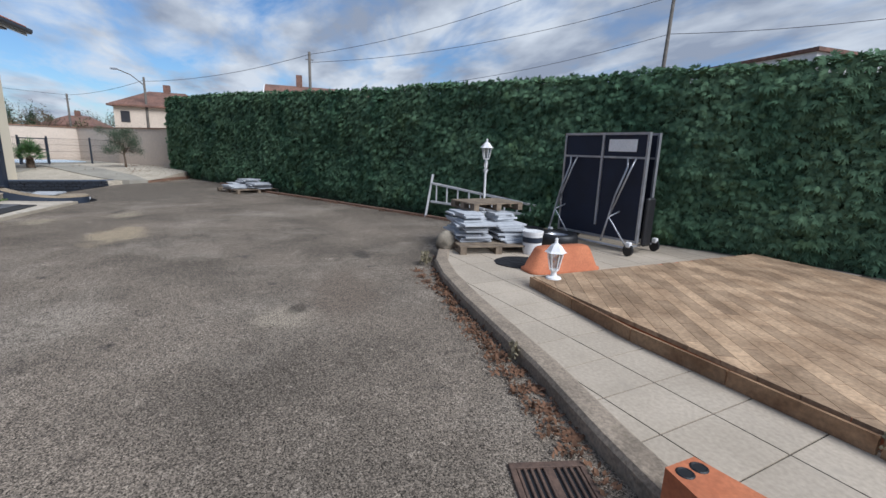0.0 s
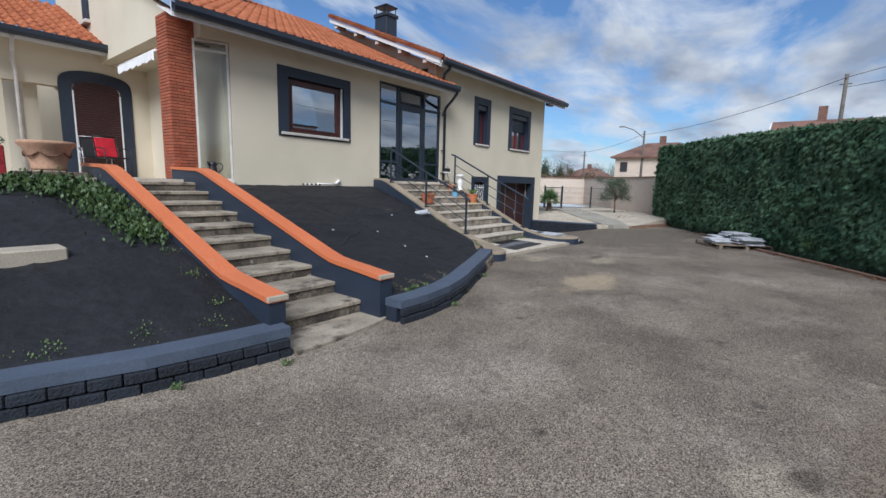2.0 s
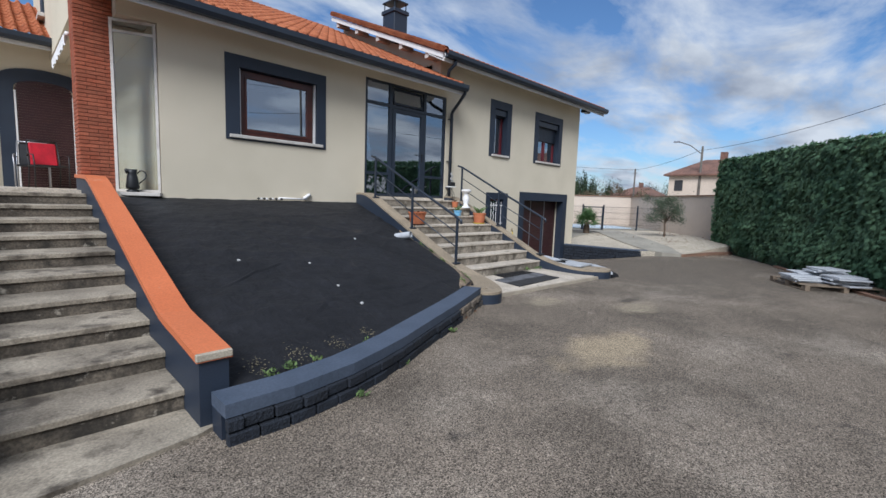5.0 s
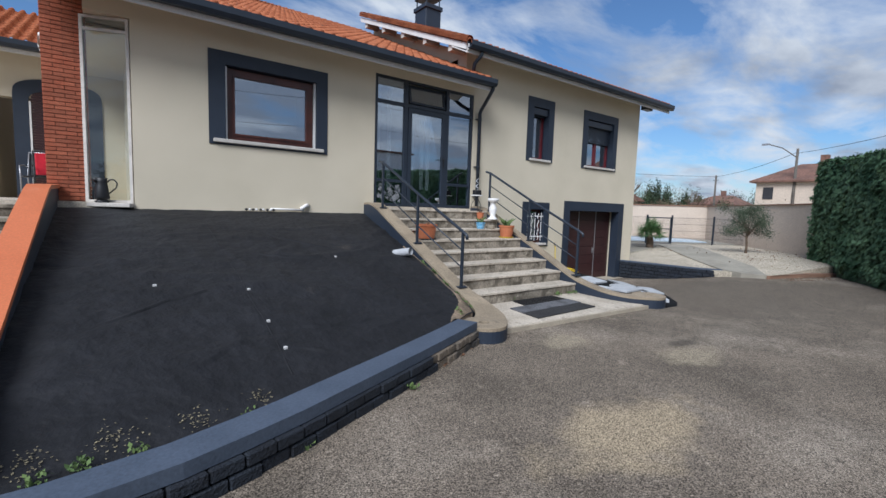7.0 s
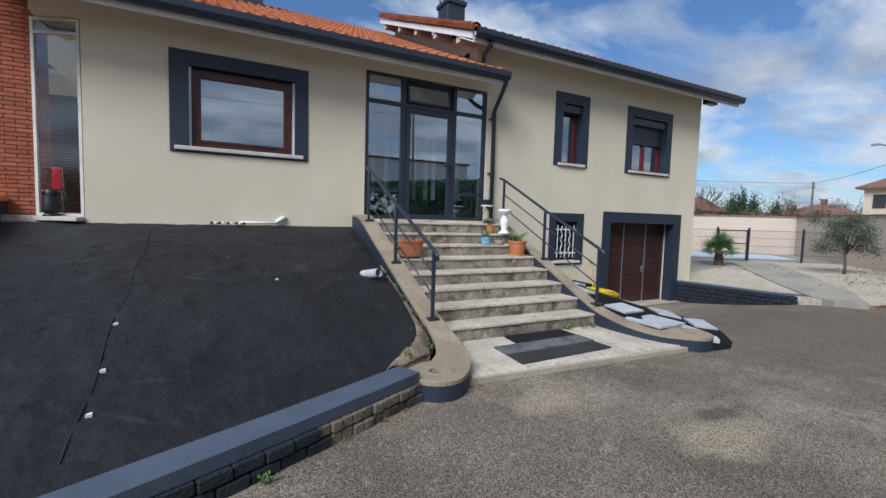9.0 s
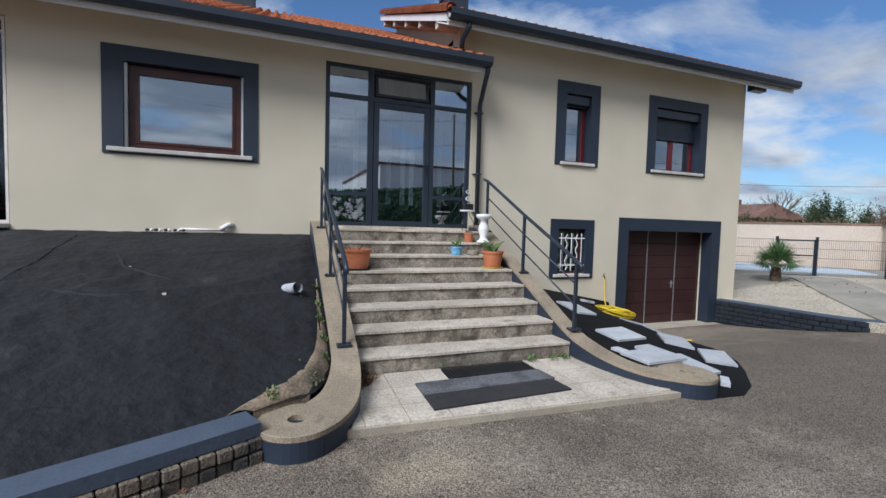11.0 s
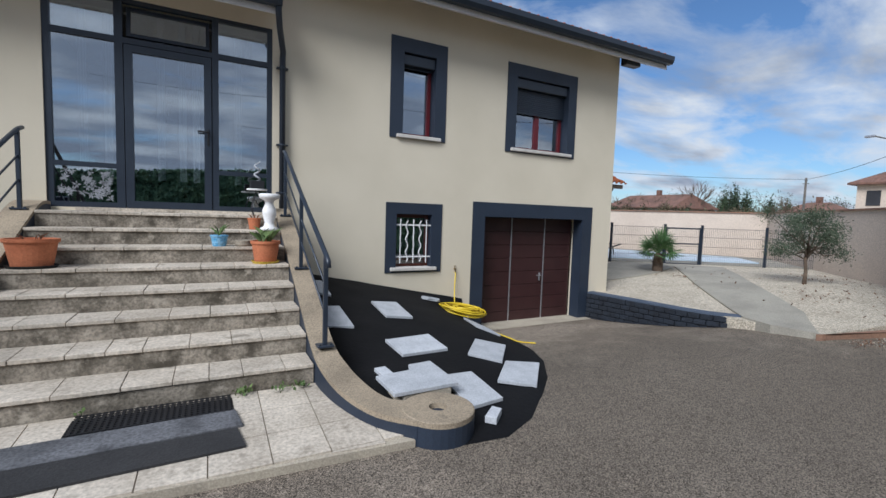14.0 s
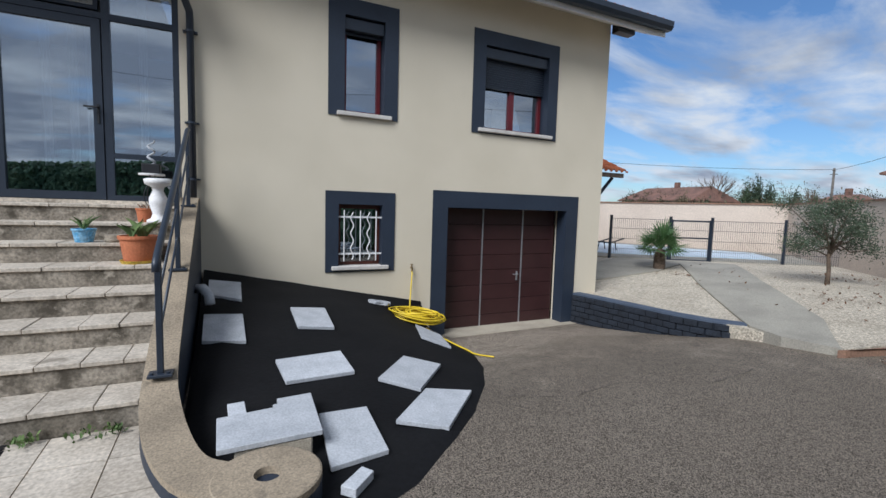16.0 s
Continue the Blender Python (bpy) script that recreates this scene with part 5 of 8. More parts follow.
        c.matrix_world = pose(cx, cy, 1.525, 0, 0, rot - 180)
    # planter urn, red planter, stone block, ledge
    u = thing("clay_urn", "large pale terracotta urn with a raised garland", "plant pot", at=(-6.95, -0.2, 1.62))
    bm = bmesh.new()
    lathe(bm, [(0.0, 0.0), (0.2, 0.0), (0.215, 0.03), (0.20, 0.06), (0.25, 0.2), (0.29, 0.32), (0.345, 0.38), (0.35, 0.42), (0.30, 0.43), (0.26, 0.40), (0.0, 0.38)], 32, (-6.95, -0.2, 1.62))
    sub("pot", bm, mat("pale_terracotta", (0.5, 0.3, 0.19), 0.9, (0.38, 0.22, 0.14), 5, 40, 0.2, amount=0.2), u, smooth=True)
    bm = bmesh.new()
    for j in range(6):
        pts = []
        for i in range(13):
            an = (j + i / 12) * math.tau / 6
            pts.append((-6.95 + 0.275 * math.cos(an), -0.2 + 0.275 * math.sin(an), 1.62 + 0.27 - 0.07 * math.sin(math.pi * i / 12)))
        tube(bm, pts, 0.012, 6)
    sub("garland", bm, mat("dark_clay", (0.2, 0.1, 0.06), 0.9, None, 5, 40, 0.2), u, smooth=True)
    r = thing("planter", "square red planter with clipped green foliage", "plant pot", at=(-7.6, 0.6, 1.6))
    bm = bmesh.new()
    box(bm, -7.85, -7.35, 0.35, 0.85, 1.525, 1.98, 0.02)
    sub("pot", bm, mat("red_glaze", (0.4, 0.03, 0.04), 0.4, None, 4, 30, 0.05), r)
    bm = leaf_cloud((-7.6, 0.6, 2.07), (0.26, 0.26, 0.14), 900, 0.05, 31)
    tagged(sub("foliage", bm, LEAF, r), kind="stuff")
    bm = bmesh.new()
    box(bm, -7.4, -6.55, -0.55, -0.25, 1.40, 1.60, 0.015)
    tagged(part("timber_edging", bm, mat("grey_wood", (0.16, 0.12, 0.09), 0.9, None, 5, 40, 0.4)), "weathered brown timber beam along the porch edge", "beam")
    bm = bmesh.new()
    box(bm, -8.4, -7.45, -3.55, -3.2, 0.62, 0.86, 0.015)
    tagged(part("stone_block", bm, SLAB), "pale cast concrete block lying on the fabric", "block")


def leaf_cloud(c, r, n, size, seed, flat=1.0, hollow=0.5):
    """Loose small leaves filling an uneven ellipsoid."""
    rs = random.Random(seed)
    bm = bmesh.new()
    for i in range(n):
        v = Vector((rs.gauss(0, 1), rs.gauss(0, 1), rs.gauss(0, 1))).normalized()
        k = hollow + (1 - hollow) * rs.random() ** 0.5
        k *= 1 + 0.28 * noise.noise(v * 2.1 + Vector((seed, 0, 0)))
        pt = Vector((c[0] + v.x * r[0] * k, c[1] + v.y * r[1] * k, c[2] + v.z * r[2] * k))
        t = (v + Vector((rs.uniform(-1, 1), rs.uniform(-1, 1), rs.uniform(-1, 1)))).normalized()
        w = t.cross(Vector((rs.uniform(-1, 1), rs.uniform(-1, 1), rs.uniform(-1, 1)))).normalized()
        s = size * rs.uniform(0.6, 1.3)
        vs = [bm.verts.new(p) for p in (pt, pt + t * s * 0.5 + w * s * 0.22, pt + t * s, pt + t * s * 0.5 - w * s * 0.22)]
        bm.faces.new(vs)
    return bm


porch()


BARE_BLOCK = mat("bare_block", (0.24, 0.19, 0.14), 0.95, (0.07, 0.065, 0.06), 3.5, 55, 0.9, amount=0.45, dist=0.02, rnd=0.2)


def shared_block(name, l, h, d, material):
    q = bmesh.new()
    box(q, 0.004, l - 0.004, -d, 0.0, 0.004, h - 0.004, 0.008)
    m = bpy.data.meshes.new(name)
    q.to_mesh(m); q.free()
    m.materials.append(material)
    return m


def lay_blocks(parent, path, zs, length, dist, bare=100):
    """Courses of blocks on the outer face of a low wall that follows path."""
    pts = offset(path, dist)
    seg = [0.0]
    for a, b in zip(pts, pts[1:]):
        seg.append(seg[-1] + math.hypot(b[0] - a[0], b[1] - a[1]))

    def at(s):
        for i in range(len(pts) - 1):
            if s <= seg[i + 1] or i == len(pts) - 2:
                u = (s - seg[i]) / (seg[i + 1] - seg[i])
                return Vector((pts[i][0] + (pts[i + 1][0] - pts[i][0]) * u, pts[i][1] + (pts[i + 1][1] - pts[i][1]) * u, 0))
    rs = random.Random(int(dist * 1000) + len(path))
    for ci, (z0, z1) in enumerate(zs):
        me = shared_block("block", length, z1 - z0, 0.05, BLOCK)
        me2 = shared_block("block", length / 2, z1 - z0, 0.05, BARE_BLOCK)
        s = -length / 2 * (ci % 2)
        while s < seg[-1] - 0.05:
            a, b = at(max(s, 0)), at(min(s + length, seg[-1]))
            t = b - a
            half = a.x > bare
            for j in range(2 if half else 1):
                ob = new("block", me2 if half else me)
                ob.matrix_world = Matrix.Translation(a + t * 0.5 * j + Vector((0, 0, z0))) @ Matrix.Rotation(math.atan2(t.y, t.x), 4, "Z") @ Matrix.Diagonal((t.length / length, 1 + rs.uniform(-0.2, 0.3), 1, 1))
                ob.parent = parent
                ob.matrix_parent_inverse = parent.matrix_world.inverted()
            s += length


for ob in [o for o in bpy.data.objects if o.name.startswith("bed_wall")]:
    left = ob.location.x < -8
    lay_blocks(ob, BED_L if left else BED_R, ((-0.035, 0.078), (0.083, 0.17)), 0.205, 0.222, bare=-1.9)

# ---- beyond the driveway ----


def kerb_wall():
    path = [(9.10, -0.02), (9.22, -0.6), (9.30, -1.1), (9.42, -1.9), (9.58, -2.4), (9.86, -2.78)]
    w = thing("kerb_wall", "low navy block wall that holds the raised gravel", "garden wall", at=(9.1, 0, -0.4))
    top = offset(path, -0.2)
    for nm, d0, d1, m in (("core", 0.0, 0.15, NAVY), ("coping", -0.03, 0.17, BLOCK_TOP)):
        bm = bmesh.new()
        a, b = offset(path, -d0 - 0.0), offset(path, -d1 - 0.0)
        R = []
        for p, q in zip(a, b):
            z0, z1 = (-0.6, 0.05) if nm == "core" else (0.05, 0.085)
            R.append([bm.verts.new((p[0], p[1], z0)), bm.verts.new((p[0], p[1], z1)), bm.verts.new((q[0], q[1], z1)), bm.verts.new((q[0], q[1], z0))])
        for r, s in zip(R, R[1:]):
            for k in range(4):
                bm.faces.new((r[k], s[k], s[(k + 1) % 4], r[(k + 1) % 4]))
        bm.faces.new(R[0]); bm.faces.new(R[-1][::-1])
        bmesh.ops.recalc_face_normals(bm, faces=bm.faces[:])
        sub(nm, bm, m, w)
    lay_blocks(w, path, [(-0.55 + 0.1 * i, -0.452 + 0.1 * i) for i in range(6)], 0.2, 0.012)


kerb_wall()


def clip_convex(poly, clip):
    """Sutherland-Hodgman on plan polygons, both counter-clockwise."""
    out = poly
    for i in range(len(clip)):
        a, b = clip[i], clip[(i + 1) % len(clip)]
        src, out = out, []
        if not src:
            return []

        def side(p):
            return (b[0] - a[0]) * (p[1] - a[1]) - (b[1] - a[1]) * (p[0] - a[0])
        for j in range(len(src)):
            p, q = src[j], src[(j + 1) % len(src)]
            sp, sq = side(p), side(q)
            if sp >= 0:
                out.append(p)
            if (sp > 0 > sq) or (sp < 0 < sq):
                u = sp / (sp - sq)
                out.append((p[0] + (q[0] - p[0]) * u, p[1] + (q[1] - p[1]) * u))
    return out


def area(poly):
    return 0.5 * sum(poly[i][0] * poly[(i + 1) % len(poly)][1] - poly[(i + 1) % len(poly)][0] * poly[i][1] for i in range(len(poly)))


def ccw(poly):
    return poly if area(poly) > 0 else poly[::-1]


PATHCON = mat("path_concrete", (0.36, 0.33, 0.27), 0.95, (0.28, 0.255, 0.21), 1.5, 60, 0.3, amount=0.25, spots=[((0.2, 0.18, 0.14), 3, 0.62, 0.8)])


def garden_path():
    def strip(name, pts, up):
        bm = bmesh.new()
        prism(bm, ccw(pts), -0.25, 0)
        bmesh.ops.subdivide_edges(bm, edges=bm.edges[:], cuts=6, use_grid_fill=True)
        bmesh.ops.triangulate(bm, faces=bm.faces[:])
        for v in bm.verts:
            if v.co.z > -0.01:
                v.co.z = yard_z(v.co.x, v.co.y) + up
        part(name, bm, PATHCON, kind="structure", label="worn grey concrete garden path")
    strip("path", [(9.80, -2.85), (9.62, -3.35), (9.72, -3.95), (11.0, -3.2), (13.0, -1.2), (15.3, 0.7), (14.3, 1.75), (11.9, -0.6), (10.7, -1.9)], 0.03)
    strip("path", [(9.67, 1.9), (9.67, 1.2), (11.0, 0.9), (12.4, 0.75), (13.6, 1.1), (14.3, 1.7), (13.3, 2.9)], 0.026)
    bm = bmesh.new()
    prism(bm, [(9.70, -4.0), (9.62, -3.95), (11.4, -4.45), (13.5, -5.15), (13.5, -5.05), (11.5, -4.3)], -0.2, 0.09)
    part("kerb", bm, mat("clay_kerb", (0.30, 0.17, 0.11), 0.95, (0.22, 0.13, 0.09), 4, 40, 0.4, amount=0.3), kind="structure")


garden_path()


def fence():
    f = thing("mesh_fence", "dark welded wire fence with square posts", "fence", at=(13.3, 2.9, 0.28))
    a, b = Vector((13.2, 3.08, 0)), Vector((18.4, -0.50, 0))
    d = (b - a)
    L = d.length
    d.normalize()
    us = FENCE_U
    for u in us:
        p = a + d * u
        bm = bmesh.new()
        box(bm, p.x - 0.03, p.x + 0.03, p.y - 0.03, p.y + 0.03, 0.2, 1.58, 0.004)
        box(bm, p.x - 0.035, p.x + 0.035, p.y - 0.035, p.y + 0.035, 1.58, 1.6, 0.004)
        sub("post", bm, NAVY_METAL, f)
    wires = bmesh.new()
    for u0, u1 in zip(us, us[1:]):
        n = int((u1 - u0) / 0.055)
        for i in range(1, n):
            p = a + d * (u0 + (u1 - u0) * i / n)
            tube(wires, [(p.x, p.y, 0.3), (p.x, p.y, 1.52)], 0.004, 3, cap=False)
        for z in (0.33, 0.62, 0.92, 1.22, 1.5):
            p, q = a + d * u0, a + d * u1
            tube(wires, [(p.x, p.y, z), (q.x, q.y, z)], 0.007, 4, cap=False)
    tagged(sub("wire_mesh", wires, NAVY_METAL, f), kind="stuff")
    g = thing("metal_gate", "dark metal garden gate in the wire fence", "gate", at=(a + d * us[1])[:])
    p, q = a + d * (us[1] + 0.06) , a + d * (us[2] - 0.06)
    for z in (0.36, 1.0, 1.48):
        bm = bmesh.new()
        tube(bm, [(p.x, p.y, z), (q.x, q.y, z)], 0.022, 6)
        sub("rail", bm, NAVY_METAL, g)
    for e in (p, q):
        bm = bmesh.new()
        tube(bm, [(e.x, e.y, 0.3), (e.x, e.y, 1.52)], 0.022, 6)
        sub("stile", bm, NAVY_METAL, g)


FENCE_U = [0.0, 1.63, 2.74, 4.63, 6.28]
fence()


def pool():
    bm = bmesh.new()
    prism(bm, [(13.1, 3.2), (18.2, -0.2), (21.1, 2.5), (14.9, 14.8), (10.5, 14.0)], 0.2, 0.375)
    part("pool_surround", bm, PATHCON, kind="structure")
    bm = bmesh.new()
    prism(bm, [(13.9, 3.9), (18.0, 1.1), (19.6, 2.7), (15.2, 11.4), (11.8, 10.4)], 0.3, 0.41)
    tagged(part("pool_cover", bm, mat("pool_cover", (0.55, 0.66, 0.75), 0.4, (0.48, 0.58, 0.68), 1.0, 20, 0.1, amount=0.1)), "pale blue pool cover stretched flat", "pool cover")
    c = thing("sun_lounger", "low dark frame sun lounger beyond the fence", "lounger", at=(14.6, 4.6, 0.41))
    bm = bmesh.new()
    for y in (4.4, 4.9):
        tube(bm, [(13.9, y, 0.72), (14.6, y, 0.66), (15.2, y, 0.8)], 0.025, 6)
        tube(bm, [(14.0, y, 0.33), (14.1, y, 0.7)], 0.02, 6)
        tube(bm, [(14.9, y, 0.33), (14.8, y, 0.7)], 0.02, 6)
    sub("frame", bm, BLACK, c)


pool()


def pergola():
    p = thing("garden_shelter", "small open shelter with a tiled roof and dark posts", "shelter", at=(12.3, 3.8, 0.2))
    for x, y in ((12.75, 3.35), (12.75, 6.5)):
        bm = bmesh.new()
        box(bm, x - 0.07, x + 0.07, y - 0.07, y + 0.07, 0.1, 2.75, 0.01)
        sub("post", bm, NAVY, p)
    bm = bmesh.new()
    tube(bm, [(12.75, 3.35, 2.0), (13.25, 3.2, 2.68)], 0.05, 6)
    sub("brace", bm, NAVY, p)
    bm = bmesh.new()
    box(bm, 9.7, 13.5, 3.0, 3.1, 2.68, 2.8, 0.01)
    sub("beam", bm, mat("grey_wood", (0.16, 0.12, 0.09)), p)
    r = tiled_roof("roof", 9.7, 13.6, 2.95, 2.84, 6.5, label="tiled shelter roof")
    r.name = "shelter_roof"


pergola()

BARK = mat("bark", (0.17, 0.12, 0.085), 0.95, (0.09, 0.065, 0.045), 8, 40, 0.8, amount=0.5)
OLIVE_LEAF = mat("olive_leaf", (0.10, 0.13, 0.08), 0.8, (0.055, 0.075, 0.045), 3, 20, 0.0, amount=0.3, spec=0.3)
PALM_LEAF = mat("palm_leaf", (0.10, 0.19, 0.06), 0.6, (0.05, 0.11, 0.035), 4, 30, 0.0, amount=0.3, spec=0.4)
DRY = mat("dry_leaf", (0.22, 0.11, 0.06), 0.9, (0.12, 0.06, 0.03), 8, 40, 0.1, amount=0.4)
WEED = mat("weed_leaf", (0.14, 0.20, 0.06), 0.8, (0.07, 0.12, 0.035), 5, 30, 0.0, amount=0.3)


def olive(x, y, z):
    t = thing("olive_tree", "young olive tree with a loose grey-green crown in the gravel", "tree", at=(x, y, z))
    bm = bmesh.new()
    tube(bm, [(x, y, z - 0.05), (x + 0.02, y, z + 0.3), (x - 0.01, y + 0.02, z + 0.6), (x + 0.03, y, z + 0.95)], [0.05, 0.038, 0.034, 0.028], 8)
    rs = random.Random(12)
    tips = []
    for i in range(20):
        an = i * 2.4
        l = rs.uniform(0.3, 0.78)
        h = rs.uniform(0.05, 1.0)
        q = (x + math.cos(an) * l, y + math.sin(an) * l, z + 0.65 + h)
        tube(bm, [(x, y, z + 0.55 + 0.02 * i), (x + math.cos(an) * l * 0.5, y + math.sin(an) * l * 0.5, z + 0.62 + h * 0.6), q], [0.018, 0.012, 0.006], 5)
        tips.append(q)
    sub("trunk", bm, BARK, t, smooth=True)
    bm = bmesh.new()
    for i in range(8500):
        c = rs.choice(tips)
        p = Vector((c[0] + rs.gauss(0, 0.12), c[1] + rs.gauss(0, 0.12), c[2] + rs.gauss(0, 0.10)))
        d = Vector((rs.uniform(-1, 1), rs.uniform(-1, 1), rs.uniform(-0.8, 1))).normalized()
        w = d.cross(Vector((rs.uniform(-1, 1), rs.uniform(-1, 1), rs.uniform(-1, 1)))).normalized() * 0.009
        s = rs.uniform(0.04, 0.075)
        bm.faces.new([bm.verts.new(v) for v in (p, p + d * s * 0.5 + w, p + d * s, p + d * s * 0.5 - w)])
    tagged(sub("crown", bm, OLIVE_LEAF, t), kind="stuff")


olive(13.85, -1.96, 0.33)


def palm(x, y, z):
    t = thing("fan_palm", "small fan palm with a shaggy brown trunk", "palm", at=(x, y, z))
    rs = random.Random(5)
    bm = bmesh.new()
    lathe(bm, [(0.0, -0.05), (0.12, -0.05), (0.14, 0.05), (0.13, 0.25), (0.11, 0.42), (0.06, 0.5), (0.0, 0.5)], 12, (x, y, z))
    for i in range(120):
        an, h = rs.random() * math.tau, rs.uniform(0.02, 0.45)
        p = Vector((x + 0.12 * math.cos(an), y + 0.12 * math.sin(an), z + h))
        o = Vector((math.cos(an), math.sin(an), 0.8)) * 0.05
        s = Vector((-math.sin(an), math.cos(an), 0)) * 0.02
        bm.faces.new([bm.verts.new(v) for v in (p - s, p + s, p + o)])
    sub("trunk", bm, BARK, t)
    for i in range(22):
        an = i * 2.4 + rs.uniform(-0.2, 0.2)
        el = rs.uniform(0.0, 1.35) if i > 3 else 1.4
        d = Vector((math.cos(an) * math.cos(el), math.sin(an) * math.cos(el), math.sin(el)))
        base = Vector((x, y, z + 0.46))
        hub = base + d * rs.uniform(0.25, 0.42)
        bm = bmesh.new()
        tube(bm, [base, hub], 0.008, 5)
        sd = d.cross(Vector((0, 0, 1))).normalized()
        nn = sd.cross(d).normalized()
        for k in range(17):
            a2 = (k - 8) / 8 * 1.9
            e = (d * math.cos(a2) + sd * math.sin(a2) - nn * 0.12 * abs(a2)).normalized()
            l = rs.uniform(0.36, 0.48) * (1 - 0.18 * abs(a2) / 1.9)
            w = e.cross(nn).normalized() * 0.018
            tip = hub + e * l - Vector((0, 0, 0.06 * abs(a2)))
            bm.faces.new([bm.verts.new(v) for v in (hub, hub + e * l * 0.5 + w, tip, hub + e * l * 0.5 - w)])
        sub("frond", bm, PALM_LEAF, t)


palm(12.66, 0.95, 0.31)

# ---- far surroundings ----
FARWALL = mat("far_render", (0.62, 0.51, 0.41), 0.9, (0.55, 0.45, 0.36), 0.6, 8, 0.0, amount=0.1)
FARROOF = mat("far_roof", (0.24, 0.125, 0.09), 0.9, (0.15, 0.085, 0.065), 0.8, 6, 0.3, amount=0.4, dist=0.1)


def far_house(x0, x1, y0, y1, zw, zr, label, wins=(), inset=0.28):
    h = thing("house", label, "house", at=((x0 + x1) / 2, (y0 + y1) / 2, 0))
    bm = bmesh.new()
    box(bm, x0, x1, y0, y1, 0, zw)
    sub("wall", bm, FARWALL, h)
    bm = bmesh.new()
    e = 0.45
    c = [(x0 - e, y0 - e, zw), (x1 + e, y0 - e, zw), (x1 + e, y1 + e, zw), (x0 - e, y1 + e, zw)]
    ry = (y1 - y0) * inset
    cx = (x0 + x1) / 2
    r = [(cx, y0 + ry, zr), (cx, y1 - ry, zr)]
    v = [bm.verts.new(p) for p in c + r] + [bm.verts.new((p[0], p[1], p[2] - 0.15)) for p in c]
    for f in ((0, 1, 4), (1, 2, 5, 4), (2, 3, 5), (3, 0, 4, 5), (9, 8, 7, 6), (0, 6, 7, 1), (1, 7, 8, 2), (2, 8, 9, 3), (3, 9, 6, 0)):
        bm.faces.new([v[i] for i in f])
    bmesh.ops.recalc_face_normals(bm, faces=bm.faces[:])
    rf = sub("roof", bm, FARROOF, h)
    bm = bmesh.new()
    box(bm, cx - 0.3, cx + 0.3, (y0 + y1) / 2 - 0.3, (y0 + y1) / 2 + 0.3, zr - 0.5, zr + 0.75)
    sub("chimney", bm, FARROOF, rf)
    for wy, wz in wins:
        bm = bmesh.new()
        # flat panel, coloured like the unlit room behind a window
        box(bm, x0 - 0.05, x0 + 0.05, wy - 0.4, wy + 0.4, wz, wz + 1.1)
        sub("window", bm, ROOM_SHADE, h)


far_house(45, 53, 0.4, 8.4, 5.1, 6.9, "two-storey pale pink house with a brown tiled hip roof", ((7.4, 3.4),))
far_house(70, 78, 19.6, 25.5, 3.5, 5.0, "distant low pale house with a brown roof")
far_house(60, 70, 34, 46, 3.9, 6.0, "long pale house with a brown tiled roof", ((36, 2.3), (37.5, 2.3), (43, 2.3)), inset=0.04)


def gable_house():
    """House behind the hedge, its ridge along y and a gable end towards the yard."""
    h = thing("house", "pale house behind the hedge with a brown tiled gable roof", "house", at=(41, -14, 0))
    bm = bmesh.new()
    box(bm, 37, 45, -22, -7.0, 0, 5.6)
    A = [bm.verts.new(v) for v in ((37, -7.0, 5.6), (45, -7.0, 5.6), (41, -7.0, 7.4))]
    B = [bm.verts.new((v.co.x, -22, v.co.z)) for v in A]
    bm.faces.new(A); bm.faces.new(B[::-1]); bm.faces.new((A[0], A[2], B[2], B[0])); bm.faces.new((A[2], A[1], B[1], B[2]))
    bmesh.ops.recalc_face_normals(bm, faces=bm.faces[:])
    sub("wall", bm, FARWALL, h)
    bm = bmesh.new()
    for s in (-1, 1):
        q = [(41, 7.62), (41 + s * 5.0, 5.35), (41 + s * 5.0, 5.2), (41, 7.45)]
        a = [bm.verts.new((x, -6.3, z)) for x, z in q]
        b = [bm.verts.new((x, -22.5, z)) for x, z in q]
        for i in range(4):
            bm.faces.new((a[i], b[i], b[(i + 1) % 4], a[(i + 1) % 4]))
        bm.faces.new(a); bm.faces.new(b[::-1])
    bmesh.ops.recalc_face_normals(bm, faces=bm.faces[:])
    rf = sub("roof", bm, FARROOF, h)
    bm = bmesh.new()
    for s in (-1, 1):
        tube(bm, [(41, -6.24, 7.5), (41 + s * 5.0, -6.24, 5.24)], 0.09, 4)
    sub("verge_board", bm, WHITE, h, "white verge board")
    bm = bmesh.new()
    box(bm, 40.7, 41.3, -9.9, -9.3, 7.2, 8.7, 0.03)
    sub("chimney", bm, FARROOF, rf)


gable_house()


def flat_building():
    h = thing("house", "white flat-roofed building seen above the hedge", "house", at=(14, -46, 0))
    bm = bmesh.new()
    box(bm, 9, 24, -62, -36.6, 0, 7.6)
    sub("wall", bm, WHITE, h)
    bm = bmesh.new()
    box(bm, 8.8, 24.2, -62.2, -36.4, 7.6, 7.8)
    sub("roof", bm, FARROOF, h)


flat_building()

POLE = mat("pole_wood", (0.16, 0.14, 0.12), 0.9, (0.11, 0.095, 0.08), 3, 40, 0.2, amount=0.3)


